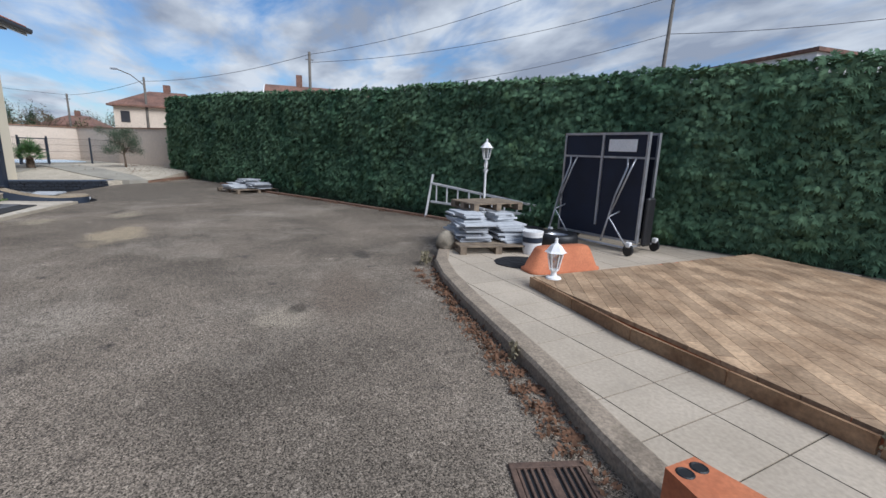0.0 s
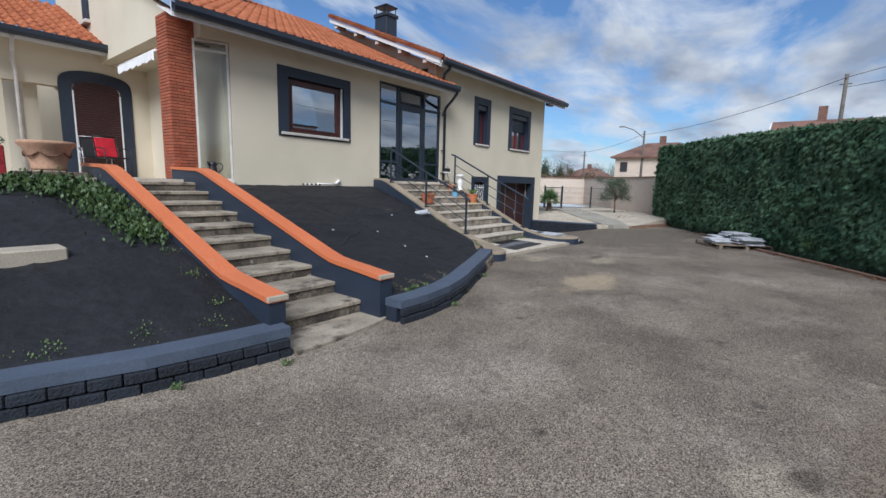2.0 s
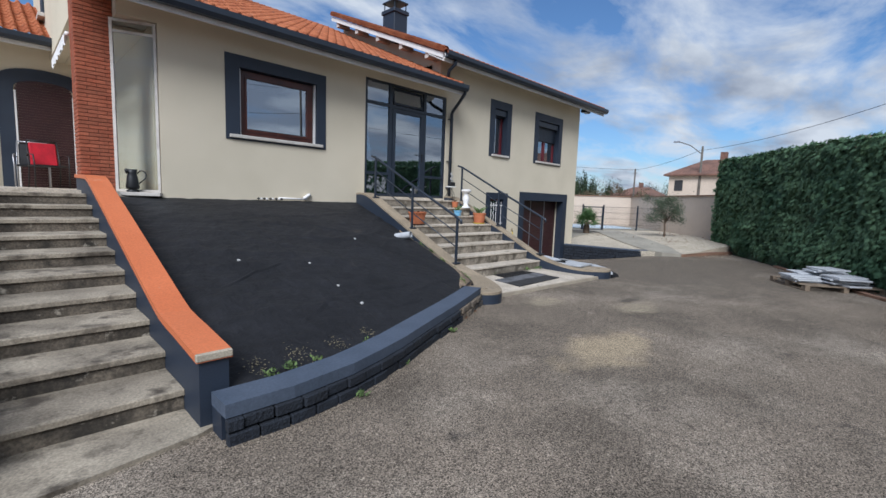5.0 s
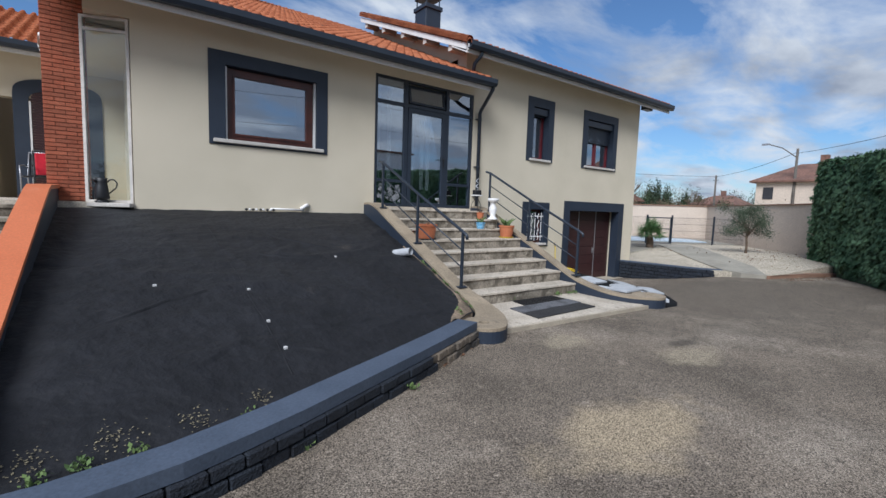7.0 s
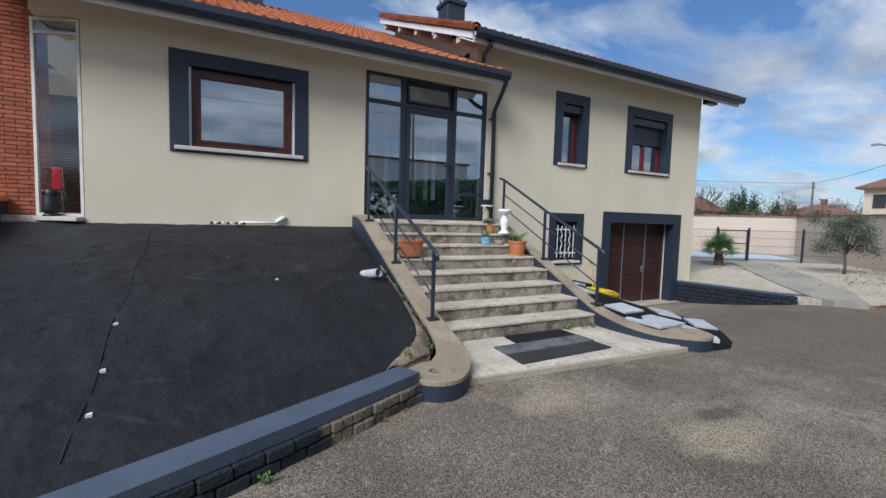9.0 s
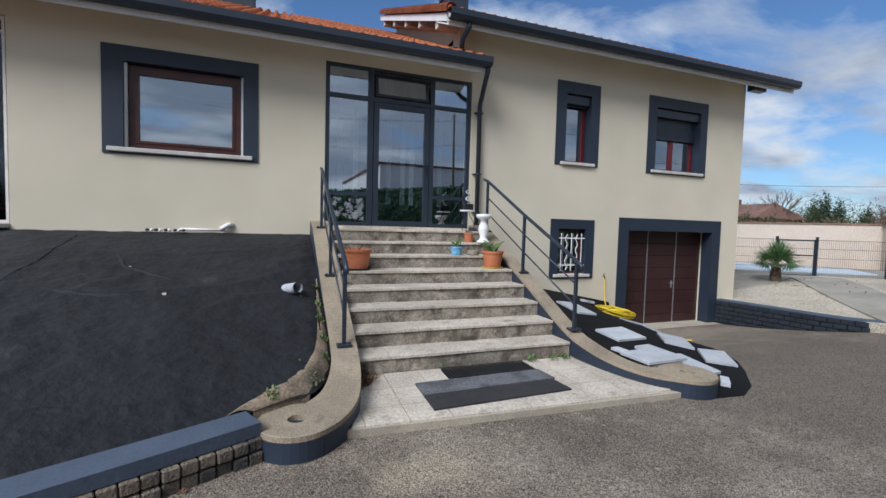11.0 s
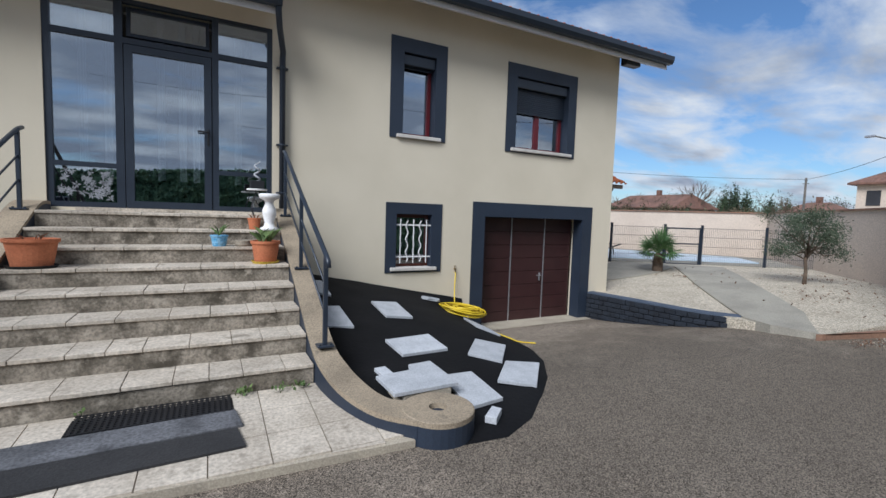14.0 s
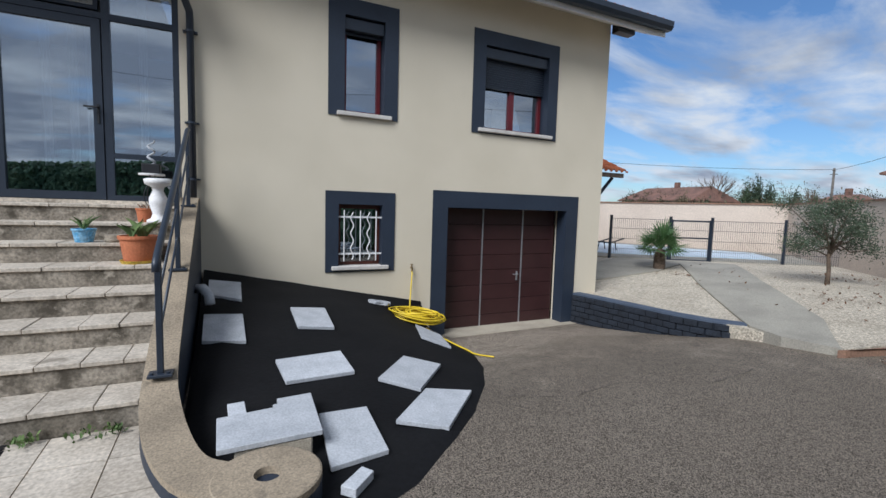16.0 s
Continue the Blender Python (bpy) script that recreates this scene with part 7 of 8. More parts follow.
def bank_things():
    p = thing("drain_pipe", "short grey plastic drain pipe sticking out of the bank", "pipe", at=(-0.55, -2.1, 0.86))
    bm = bmesh.new()
    a, b = Vector((-0.62, -1.95, 0.84)), Vector((-0.50, -2.25, 0.90))
    tube(bm, [a, b], 0.062, 20, cap=False)
    tube(bm, [b, a], 0.052, 20, cap=False)
    sub("pipe", bm, PAVER, p, smooth=True)
    p = thing("drain_pipe", "bent grey plastic pipe beside the stair wall", "pipe", at=(2.86, -1.3, 0.6))
    bm = bmesh.new()
    tube(bm, [(2.80, -1.15, 0.68), (2.86, -1.25, 0.70), (2.92, -1.35, 0.64), (2.93, -1.38, 0.55)], 0.05, 14)
    sub("pipe", bm, PAVER, p, smooth=True)
    q = thing("waste_pipe", "white plastic pipe with an elbow along the foot of the wall", "pipe", at=(-1.5, -0.06, 1.47))
    bm = bmesh.new()
    tube(bm, [(-2.05, -0.05, 1.49), (-1.45, -0.05, 1.48)], 0.018, 8)
    tube(bm, [(-1.52, -0.06, 1.50), (-1.48, -0.06, 1.52), (-1.42, -0.05, 1.56), (-1.36, 0.0, 1.57)], 0.035, 10)
    sub("pipe", bm, WHITE, q, smooth=True)
    rs = random.Random(14)
    for i in range(9):
        x = -2.45 + i * 0.055 + rs.uniform(-0.01, 0.01)
        bm = bmesh.new()
        bmesh.ops.create_icosphere(bm, subdivisions=1, radius=0.03)
        for v in bm.verts:
            v.co = Vector((v.co.x * rs.uniform(0.8, 1.2), v.co.y, v.co.z * 0.8)) + Vector((x, -0.08, 1.47))
        tagged(part("pebble", bm, WHITE if i % 2 else BLACK), "rounded pebble at the foot of the wall", "stone", "pebbles by the wall")
    seam = bmesh.new()
    pts = []
    for i in range(30):
        y = -0.3 - i * 0.158
        s, _ = surf(-3.2 - 0.012 * math.sin(i * 0.7), y, 3)
        pts.append(s + Vector((0, 0, 0.001)))
    tube(seam, pts, 0.007, 6)
    tagged(part("fabric_seam", seam, FABRIC, smooth=True), "folded seam in the black weed fabric", "fabric")
    for line, w in (([(-3.1, -4.12), (-2.75, -4.17), (-2.4, -4.12), (-1.95, -4.0)], 0.05), ([(-2.3, -4.32), (-1.8, -4.08), (-1.3, -3.9), (-0.75, -3.76)], 0.06),
                    ([(-3.15, -4.42), (-2.85, -4.62), (-2.5, -4.55), (-2.15, -4.42)], 0.045), ([(-4.1, -4.9), (-3.85, -4.7), (-3.55, -4.45), (-3.25, -4.3)], 0.06),
                    ([(-2.95, -2.1), (-2.5, -2.3), (-2.0, -2.35)], 0.03), ([(-3.35, -3.3), (-3.9, -3.5), (-4.4, -3.9)], 0.05), ([(-2.6, -0.9), (-2.3, -1.6), (-1.6, -2.0)], 0.03)):
        ridge = bmesh.new()
        cur = None
        for a, b in zip(line, line[1:]):
            for i in range(8):
                t = i / 8
                x, y = a[0] + (b[0] - a[0]) * t, a[1] + (b[1] - a[1]) * t
                y += 0.012 * math.sin(x * 17)
                d = Vector((b[0] - a[0], b[1] - a[1])).normalized()
                k = min(1.0, 4 * (abs(x - line[0][0]) + 0.01), 4 * (abs(x - line[-1][0]) + 0.01))
                ring = []
                for o, h in ((-w, -0.004), (-w * 0.35, 0.008), (0.0, 0.022), (w * 0.2, 0.006), (w * 0.35, -0.004)):
                    px, py = x - d.y * o, y + d.x * o
                    sp, _ = surf(px, py, 3)
                    ring.append(ridge.verts.new((px, py, sp.z + h * k)))
                if cur:
                    for j in range(4):
                        ridge.faces.new((cur[j], ring[j], ring[j + 1], cur[j + 1]))
                cur = ring
        bmesh.ops.recalc_face_normals(ridge, faces=ridge.faces[:])
        tagged(part("fabric_fold", ridge, FABRIC, smooth=True), "wrinkled fold in the black weed fabric", "fabric", "folds in the fabric")
    for k, (x, y) in enumerate([(-1.81, -2.34), (-3.2, -3.4), (-3.18, -4.05), (-3.17, -4.53), (-2.3, -1.6), (-4.0, -3.2)]):
        s, _ = surf(x, y, 3)
        bm = bmesh.new()
        prism(bm, [(x, y), (x + 0.035, y + 0.01), (x + 0.03, y + 0.04), (x + 0.005, y + 0.03)], s.z - 0.01, s.z + 0.018)
        tagged(part("fabric_peg", bm, WHITE), "small pale peg holding the fabric", "peg", "pegs in the fabric")


bank_things()


def scatter(name, pts, n, size, material, seed, up=0.3, label="", cat="", only=()):
    """Small loose leaves strewn near points (x, y, radius)."""
    rs = random.Random(seed)
    bm = bmesh.new()
    bpy.context.view_layer.update()
    dg = bpy.context.evaluated_depsgraph_get()
    for i in range(n):
        x, y, r = rs.choice(pts)
        x += rs.gauss(0, r * 0.5); y += rs.gauss(0, r * 0.5)
        hit, p, nn, _, hob, _ = scene.ray_cast(dg, Vector((x, y, 1.9)), Vector((0, 0, -1)))
        if only and hob and hob.name.split(".")[0] not in only:
            continue
        if not hit or hob.name.split(".")[0] not in ("planted_bank", "garage_bed", "ground", "landing", "paving_tile", "terrace", "gravel_yard", "path", "porch_floor"):
            continue
        d = Vector((rs.uniform(-1, 1), rs.uniform(-1, 1), rs.uniform(0, up) * 2)).normalized()
        w = d.cross(Vector((rs.uniform(-0.3, 0.3), rs.uniform(-0.3, 0.3), 1))).normalized()
        s = size * rs.uniform(0.6, 1.4)
        q = p + Vector((0, 0, 0.005 + rs.random() * up * size))
        bm.faces.new([bm.verts.new(v) for v in (q, q + d * s * 0.5 + w * s * 0.3, q + d * s, q + d * s * 0.5 - w * s * 0.3)])
    return tagged(part(name, bm, material), label, cat, kind="stuff")


IVY_LEAF = mat("ivy_leaf", (0.07, 0.115, 0.03), 0.55, (0.035, 0.07, 0.02), 5, 30, 0.0, amount=0.3)
IVY = []
for (x, y) in [(-7.9, -1.2), (-7.5, -1.2), (-7.2, -1.1), (-6.9, -1.2), (-6.75, -1.6), (-6.75, -2.0), (-6.8, -2.4), (-6.72, -2.8), (-6.66, -3.2), (-7.1, -1.6), (-8.3, -1.2), (-8.6, -1.1), (-7.6, -0.9), (-8.0, -0.9), (-7.0, -0.8)]:
    IVY.append((x, y, 0.3))
scatter("ivy", IVY, 6500, 0.06, IVY_LEAF, 1, up=1.6, label="spreading dark green ivy over the top of the bank", cat="ivy")
scatter("ivy", [(-6.62, -3.7, 0.12), (-6.62, -4.3, 0.12), (-6.62, -4.9, 0.1), (-7.3, -5.1, 0.12), (-6.8, -5.2, 0.12), (-7.9, -5.0, 0.14), (-8.3, -4.9, 0.15)], 420, 0.019, WEED, 2, up=1.0, label="small green weeds along the wall", cat="weeds")
scatter("weeds", [(-4.2, -5.44, 0.06), (-3.6, -5.28, 0.05), (-4.6, -5.5, 0.06), (-4.45, -5.45, 0.05), (-0.26, -3.2, 0.05), (-0.27, -2.9, 0.04), (-0.28, -2.6, 0.05), (-0.27, -2.3, 0.05), (-0.27, -1.9, 0.05), (-0.5, -2.22, 0.04), (-0.4, -3.6, 0.1), (-0.75, -3.85, 0.06)], 520, 0.03, WEED, 3, up=0.9, label="small green weeds at the edge of the fabric", cat="weeds")
scatter("weeds", [(0.95, -3.16, 0.05), (2.3, -3.18, 0.12), (2.0, -3.18, 0.08), (2.45, -3.2, 0.06)], 170, 0.034, WEED, 4, up=1.2, label="weeds growing at the foot of the steps", cat="weeds")
scatter("weeds", [(-6.5, -5.85, 0.05), (-7.3, -5.66, 0.05), (-3.3, -5.45, 0.04), (-2.2, -5.02, 0.05), (-4.0, -5.75, 0.04)], 200, 0.03, WEED, 5, up=1.0, label="tufts of weeds at the foot of the block wall", cat="weeds")
scatter("dry_leaves", [(0.1, -3.25, 0.1), (0.05, -3.35, 0.08)], 160, 0.045, DRY, 6, up=0.6, label="dry brown leaves in the corner of the landing", cat="leaves")
scatter("dry_leaves", [(-4.35 - 0.25 * i, -10.80 + 0.03 * math.sin(i), 0.085) for i in range(15)], 1000, 0.034, DRY, 7, up=0.12, only=("ground",), label="dry brown leaves gathered along the kerb", cat="leaves")
scatter("dry_leaves", [(12 + i % 5, -3.5 + i * 0.5, 1.2) for i in range(8)], 140, 0.06, DRY, 9, up=0.4, label="a few fallen leaves on the gravel", cat="leaves")

# ---- terrace ----


def build_terrace():
    te = bpy.data.objects["terrace"]
    out = ccw([(-12.4, -10.75), (-8.0, -10.9), (-7.2, -10.95), (-6.3, -10.96), (-5.7, -10.97), (-4.86, -11.02), (-4.2, -11.13), (-3.6, -11.35), (-3.1, -11.75), (-2.7, -12.25), (-2.3, -13.3), (-2.05, -14.2), (-3.2, -16.0), (-12.4, -17.4)])
    ux, uy = math.cos(radians(9.9)), math.sin(radians(9.9))
    s, r = 0.385, 0.452
    n = 0
    for i in range(-6, 22):
        for k in range(-16, 5):
            cx = -7.998 + i * s * ux - k * r * uy
            cy = -11.585 + i * s * uy + k * r * ux
            if cx < -9.6:
                continue
            g = 0.005
            q = []
            for a, b in ((g, g), (s - g, g), (s - g, r - g), (g, r - g)):
                q.append((cx + a * ux - b * uy, cy + a * uy + b * ux))
            c = clip_convex(ccw(q), out)
            if len(c) < 3 or area(c) < 0.004:
                continue
            mx, my = sum(p[0] for p in c) / len(c), sum(p[1] for p in c) / len(c)
            if mx < -5.9 and my < -12.8:
                continue
            bm = bmesh.new()
            prism(bm, c, 0.05, 0.1)
            ob = part("paving_tile", bm, TERRACE_TILE)
            ob.parent = te
            n += 1
    path = [(-12.4, -10.7), (-8.0, -10.84), (-7.2, -10.9), (-6.3, -10.91), (-5.7, -10.92), (-4.86, -10.97), (-4.2, -11.08), (-3.6, -11.3), (-3.1, -11.7), (-2.7, -12.2), (-2.3, -13.3), (-2.0, -14.2)]
    inner = offset(path, 0.16)
    bm = bmesh.new()
    R = []
    for p, q in zip(offset(path, -0.02), inner):
        prof = [(0.0, -0.1), (0.0, 0.085), (0.12, 0.112), (0.88, 0.112), (1.0, 0.10), (1.0, -0.1)]
        R.append([bm.verts.new((p[0] + (q[0] - p[0]) * u, p[1] + (q[1] - p[1]) * u, z)) for u, z in prof])
    for a, b in zip(R, R[1:]):
        for k in range(5):
            bm.faces.new((a[k], b[k], b[k + 1], a[k + 1]))
    bmesh.ops.recalc_face_normals(bm, faces=bm.faces[:])
    part("kerb", bm, mat("kerb_stone", (0.34, 0.27, 0.2), 0.95, (0.24, 0.19, 0.14), 3, 50, 0.5, amount=0.4, spots=[((0.13, 0.11, 0.06), 4, 0.6, 0.75)]), kind="structure", label="rounded weathered cast kerb")
    # platform of wood-look planks
    pl = bpy.data.objects["tiled_platform"]
    dk = ccw([(-5.54, -11.78), (-5.05, -15.65), (-12.4, -16.5), (-12.4, -12.7), (-8.5, -12.15), (-7.04, -11.86)])
    a0 = radians(-24)
    ux, uy = math.cos(a0), math.sin(a0)
    L_, W_ = 0.6, 0.125
    for i in range(-14, 14):
        for k in range(-42, 34):
            off = (k * 0.37 % 1) * L_
            cx = -7 + (i * L_ + off) * ux - k * W_ * uy
            cy = -13 + (i * L_ + off) * uy + k * W_ * ux
            q = [(cx + a * ux - b * uy, cy + a * uy + b * ux) for a, b in ((0.003, 0.002), (L_ - 0.003, 0.002), (L_ - 0.003, W_ - 0.002), (0.003, W_ - 0.002))]
            c = clip_convex(ccw(q), dk)
            if len(c) < 3 or area(c) < 0.004 or min(p[0] for p in c) < -10.2:
                continue
            bm = bmesh.new()
            prism(bm, c, 0.17, 0.206)
            ob = part("plank_tile", bm, PLANK)
            ob.parent = pl
    # front edge of the platform
    e = [(-5.54, -11.76), (-7.04, -11.83), (-8.5, -12.09), (-12.4, -12.64)]
    for (x0, y0), (x1, y1) in zip(e, e[1:]):
        l = math.hypot(x1 - x0, y1 - y0)
        n = max(1, round(l / 0.8))
        for j in range(n):
            a, b = Vector((x0, y0, 0)).lerp(Vector((x1, y1, 0)), j / n + 0.004), Vector((x0, y0, 0)).lerp(Vector((x1, y1, 0)), (j + 1) / n - 0.004)
            bm = bmesh.new()
            w = Vector((0.01, 0.022, 0))
            prism(bm, [(a.x, a.y), (b.x, b.y), (b.x, b.y + 0.022), (a.x, a.y + 0.022)], 0.101, 0.207)
            ob = part("edge_tile", bm, PLANK_DARK)
            ob.parent = pl


TERRACE_TILE = mat("terrace_tile", (0.45, 0.375, 0.29), 0.85, (0.38, 0.315, 0.24), 1.8, 40, 0.15, amount=0.12, rnd=0.05, spots=[((0.34, 0.29, 0.23), 5, 0.62, 0.8)])
PLANK = mat("plank_tile", (0.47, 0.32, 0.195), 0.75, (0.29, 0.185, 0.105), 3.5, 35, 0.2, amount=0.3, rnd=0.24)
PLANK_DARK = mat("edge_tile", (0.34, 0.21, 0.115), 0.6, (0.2, 0.105, 0.05), 4, 35, 0.2, amount=0.3, rnd=0.15)
build_terrace()


def folded_table():
    t = thing("folding_table", "folded dark table-tennis table on a wheeled metal frame", "table", at=(-3.9, -14.2, 0.1))
    AL = STEEL
    navy = mat("table_top", (0.008, 0.012, 0.03), 0.7, (0.006, 0.008, 0.02), 3, 60, 0.03, amount=0.15)
    for yy, x0, x1 in ((-13.98, -4.72, -3.02), (-14.25, -4.72, -3.02)):
        bm = bmesh.new()
        box(bm, x0, x1, yy - 0.012, yy + 0.012, 0.28, 1.86, 0.004)
        pn = sub("table_half", bm, navy, t)
        bm = bmesh.new()
        f = 0.035
        quad_frame(bm, x0 - 0.01, x1 + 0.01, 0.26, 1.88, f, yy - 0.03, yy + 0.03)
        box(bm, x0, x1, yy + 0.012, yy + 0.035, 1.50, 1.53)
        box(bm, (x0 + x1) / 2 - 0.02, (x0 + x1) / 2 + 0.02, yy + 0.012, yy + 0.04, 0.45, 1.86)
        sub("edge_frame", bm, AL, t)
    bm = bmesh.new()
    box(bm, -4.52, -3.98, -13.966, -13.955, 1.60, 1.78, 0.003)
    sub("sticker", bm, WHITE, t, "plain white panel")
    for x in (-3.2, -4.4):
        bm = bmesh.new()
        tube(bm, [(x, -13.93, 1.50), (x - 0.05, -13.88, 1.38), (x + 0.1, -13.84, 0.95), (x + 0.16, -13.78, 0.55), (x + 0.2, -13.72, 0.25)], 0.016, 8)
        tube(bm, [(x - 0.15, -13.93, 1.50), (x - 0.13, -13.85, 1.35), (x + 0.15, -13.8, 0.62)], 0.014, 8)
        sub("leg", bm, AL, t, smooth=True)
        bm = bmesh.new()
        tube(bm, [(x - 0.3, -13.74, 0.22), (x + 0.15, -13.8, 0.62), (x - 0.1, -14.4, 0.9)], 0.014, 8)
        sub("strut", bm, AL, t, smooth=True)
    bm = bmesh.new()
    tube(bm, [(-4.8, -13.74, 0.21), (-3.0, -13.74, 0.21)], 0.018, 8)
    tube(bm, [(-4.8, -14.45, 0.21), (-3.0, -14.45, 0.21)], 0.018, 8)
    tube(bm, [(-4.7, -13.74, 0.22), (-4.7, -14.45, 0.22)], 0.018, 8)
    sub("base_frame", bm, AL, t)
    bm = bmesh.new()
    box(bm, -4.83, -4.74, -14.22, -14.02, 0.22, 0.95, 0.03)
    sub("hinge_cover", bm, BLACK, t, "black plastic hinge cover")
    for x, y in ((-4.75, -13.72), (-3.05, -13.72), (-4.75, -14.45), (-3.05, -14.45)):
        bm = bmesh.new()
        tube(bm, [(x, y - 0.02, 0.19), (x, y + 0.02, 0.19)], 0.088, 20)
        w = sub("wheel", bm, BLACK, t)
        bm = bmesh.new()
        box(bm, x - 0.045, x + 0.045, y - 0.035, y + 0.035, 0.235, 0.31, 0.012)
        sub("wheel_cap", bm, WHITE, w)
    t.matrix_world = pose(-3.635, -14.04, 0, 0, 0, 18.7) @ Matrix.Diagonal((0.86, 1, 1, 1)) @ Matrix.Translation((3.87, 14.1, 0)) @ t.matrix_world


folded_table()


def lantern_post(x, y, z, h, name, label):
    l = thing(name, label, "lamp", at=(x, y, z))
    bm = bmesh.new()
    if h > 0.5:
        lathe(bm, [(0.0, 0.0), (0.09, 0.0), (0.08, 0.03), (0.03, 0.06), (0.022, 0.1), (0.02, h - 0.42), (0.03, h - 0.40), (0.02, h - 0.36), (0.0, h - 0.36)], 14, (x, y, z))
        for s in (-1, 1):
            tube(bm, [(x + s * (0.02 + 0.05 * math.sin(i / 10 * math.pi)), y, z + h - 0.55 + i * 0.02) for i in range(11)], 0.006, 5)
            tube(bm, [(x + s * (0.075 + 0.025 * math.cos(i * 0.7)), y, z + h - 0.56 + 0.025 * math.sin(i * 0.7)) for i in range(8)], 0.006, 5)
        sub("post", bm, WHITE, l)
    else:
        lathe(bm, [(0.0, 0.0), (0.085, 0.0), (0.08, 0.015), (0.035, 0.03), (0.03, 0.07), (0.045, 0.09), (0.0, 0.09)], 16, (x, y, z))
        sub("foot", bm, WHITE, l)
    b = z + (h - 0.36 if h > 0.5 else 0.09)
    bm = bmesh.new()
    for i in range(6):
        a = i * math.tau / 6
        tube(bm, [(x + 0.045 * math.cos(a), y + 0.045 * math.sin(a), b), (x + 0.085 * math.cos(a), y + 0.085 * math.sin(a), b + 0.2)], 0.006, 4)
    lathe(bm, [(0.0, 0.0), (0.05, 0.0), (0.05, 0.012), (0.0, 0.012)], 6, (x, y, b))
    sub("cage", bm, WHITE, l)
    bm = bmesh.new()
    lathe(bm, [(0.12, 0.2), (0.1, 0.215), (0.06, 0.27), (0.02, 0.30), (0.015, 0.33), (0.02, 0.34), (0.0, 0.36)], 6, (x, y, b))
    lathe(bm, [(0.0, 0.198), (0.12, 0.2)], 6, (x, y, b))
    sub("cap", bm, WHITE, l)
    bm = bmesh.new()
    lathe(bm, [(0.038, 0.014), (0.076, 0.195)], 6, (x, y, b))
    g = sub("glass", bm, GLASS, l)
    g.visible_shadow = False


lantern_post(-5.64, -11.97, 0.207, 0.44, "garden_lantern", "small white six-sided garden lantern standing on the platform")
lantern_post(-2.25, -12.55, 0.1, 1.66, "garden_lamp_post", "slim white lamp post with scrolls and a six-sided lantern")


def terrace_things():
    # pallet with stacks of slabs
    def pallet(x, y, z, rot, lx, ly, name="pallet"):
        p = thing(name, "weathered grey wooden pallet", "pallet")
        wood = mat("pallet_wood", (0.26, 0.20, 0.14), 0.9, (0.16, 0.12, 0.085), 6, 50, 0.3, amount=0.3)
        for i in range(7):
            bm = bmesh.new()
            xx = -lx / 2 + i * (lx - 0.09) / 6
            box(bm, xx, xx + 0.09, -ly / 2, ly / 2, 0.1, 0.12)
            part("board", bm, wood, p)
        for j in (-1, 0, 1):
            bm = bmesh.new()
            yy = j * (ly / 2 - 0.05)
            box(bm, -lx / 2, lx / 2, yy - 0.045, yy + 0.045, 0.0, 0.022)
            part("board", bm, wood, p)
            for i in (-1, 0, 1):
                bm = bmesh.new()
                xx = i * (lx / 2 - 0.06)
                box(bm, xx - 0.06, xx + 0.06, yy - 0.045, yy + 0.045, 0.022, 0.098)
                part("block", bm, wood, p)
        p.matrix_world = pose(x, y, z, 0, 0, rot)

    def stack(x, y, z, n, w, l, rot, seed, label, th=0.032, jit=0.07, material=None):
        rs = random.Random(seed)
        for i in range(n):
            bm = bmesh.new()
            ww, ll = w * rs.uniform(0.75, 1.15), l * rs.uniform(0.75, 1.15)
            box(bm, -ww / 2, ww / 2, -ll / 2, ll / 2, 0, th - 0.003, 0.003)
            ob = part("paving_slab", bm, material or PAVER)
            ob.matrix_world = pose(x + rs.uniform(-jit, jit), y + rs.uniform(-jit, jit), z + i * th, 0, 0, rot + rs.uniform(-9, 9))
            tagged(ob, label, "paving slab", "stacked paving slabs")

    pallet(-3.62, -12.1, 0.102, -5, 0.85, 1.15)
    LAB = "grey paving slab in an untidy stack on a pallet"
    stack(-3.62, -11.80, 0.224, 9, 0.42, 0.44, -5, 1, LAB)
    stack(-3.60, -12.42, 0.224, 8, 0.42, 0.46, -2, 2, LAB)
    stack(-3.55, -11.78, 0.224 + 9 * 0.032, 4, 0.36, 0.32, 2, 3, LAB, jit=0.03)
    stack(-3.3, -12.38, 0.224, 12, 0.36, 0.36, 10, 4, LAB, jit=0.03)
    stack(-3.1, -11.9, 0.102, 16, 0.4, 0.5, 6, 5, LAB, jit=0.03)
    pallet(-2.95, -12.3, 0.625, 12, 0.7, 0.95)
    # pallet by the hedge
    pallet(6.42, -7.75, 0.0, 36, 1.25, 1.5)
    for k, (dx, dy, n, s) in enumerate(((-0.3, 0.36, 4, 11), (0.22, 0.3, 5, 14), (0.3, -0.36, 5, 12), (-0.2, -0.3, 6, 15), (0.1, 0.0, 3, 13))):
        stack(6.42 + dx, -7.75 + dy, 0.122 + (0.195 if k == 4 else 0), n, 0.56, 0.6, 36, s, "pale grey paving slab stacked by the hedge", jit=0.06)
    # ladder lying against the hedge
    l = thing("aluminium_ladder", "white aluminium ladder lying on its side", "ladder")
    a, b = Vector((0.15, -12.25, 0.0)), Vector((-1.9, -13.85, 0.0))
    d = (b - a).normalized()
    for z0, z1 in ((0.38, 0.42), (0.80, 0.62)):
        bm = bmesh.new()
        tube(bm, [a + Vector((0, 0, z0)), b + Vector((0, 0, z1 - 0.1))], 0.03, 4)
        sub("rail", bm, WHITE, l)
    n = 9
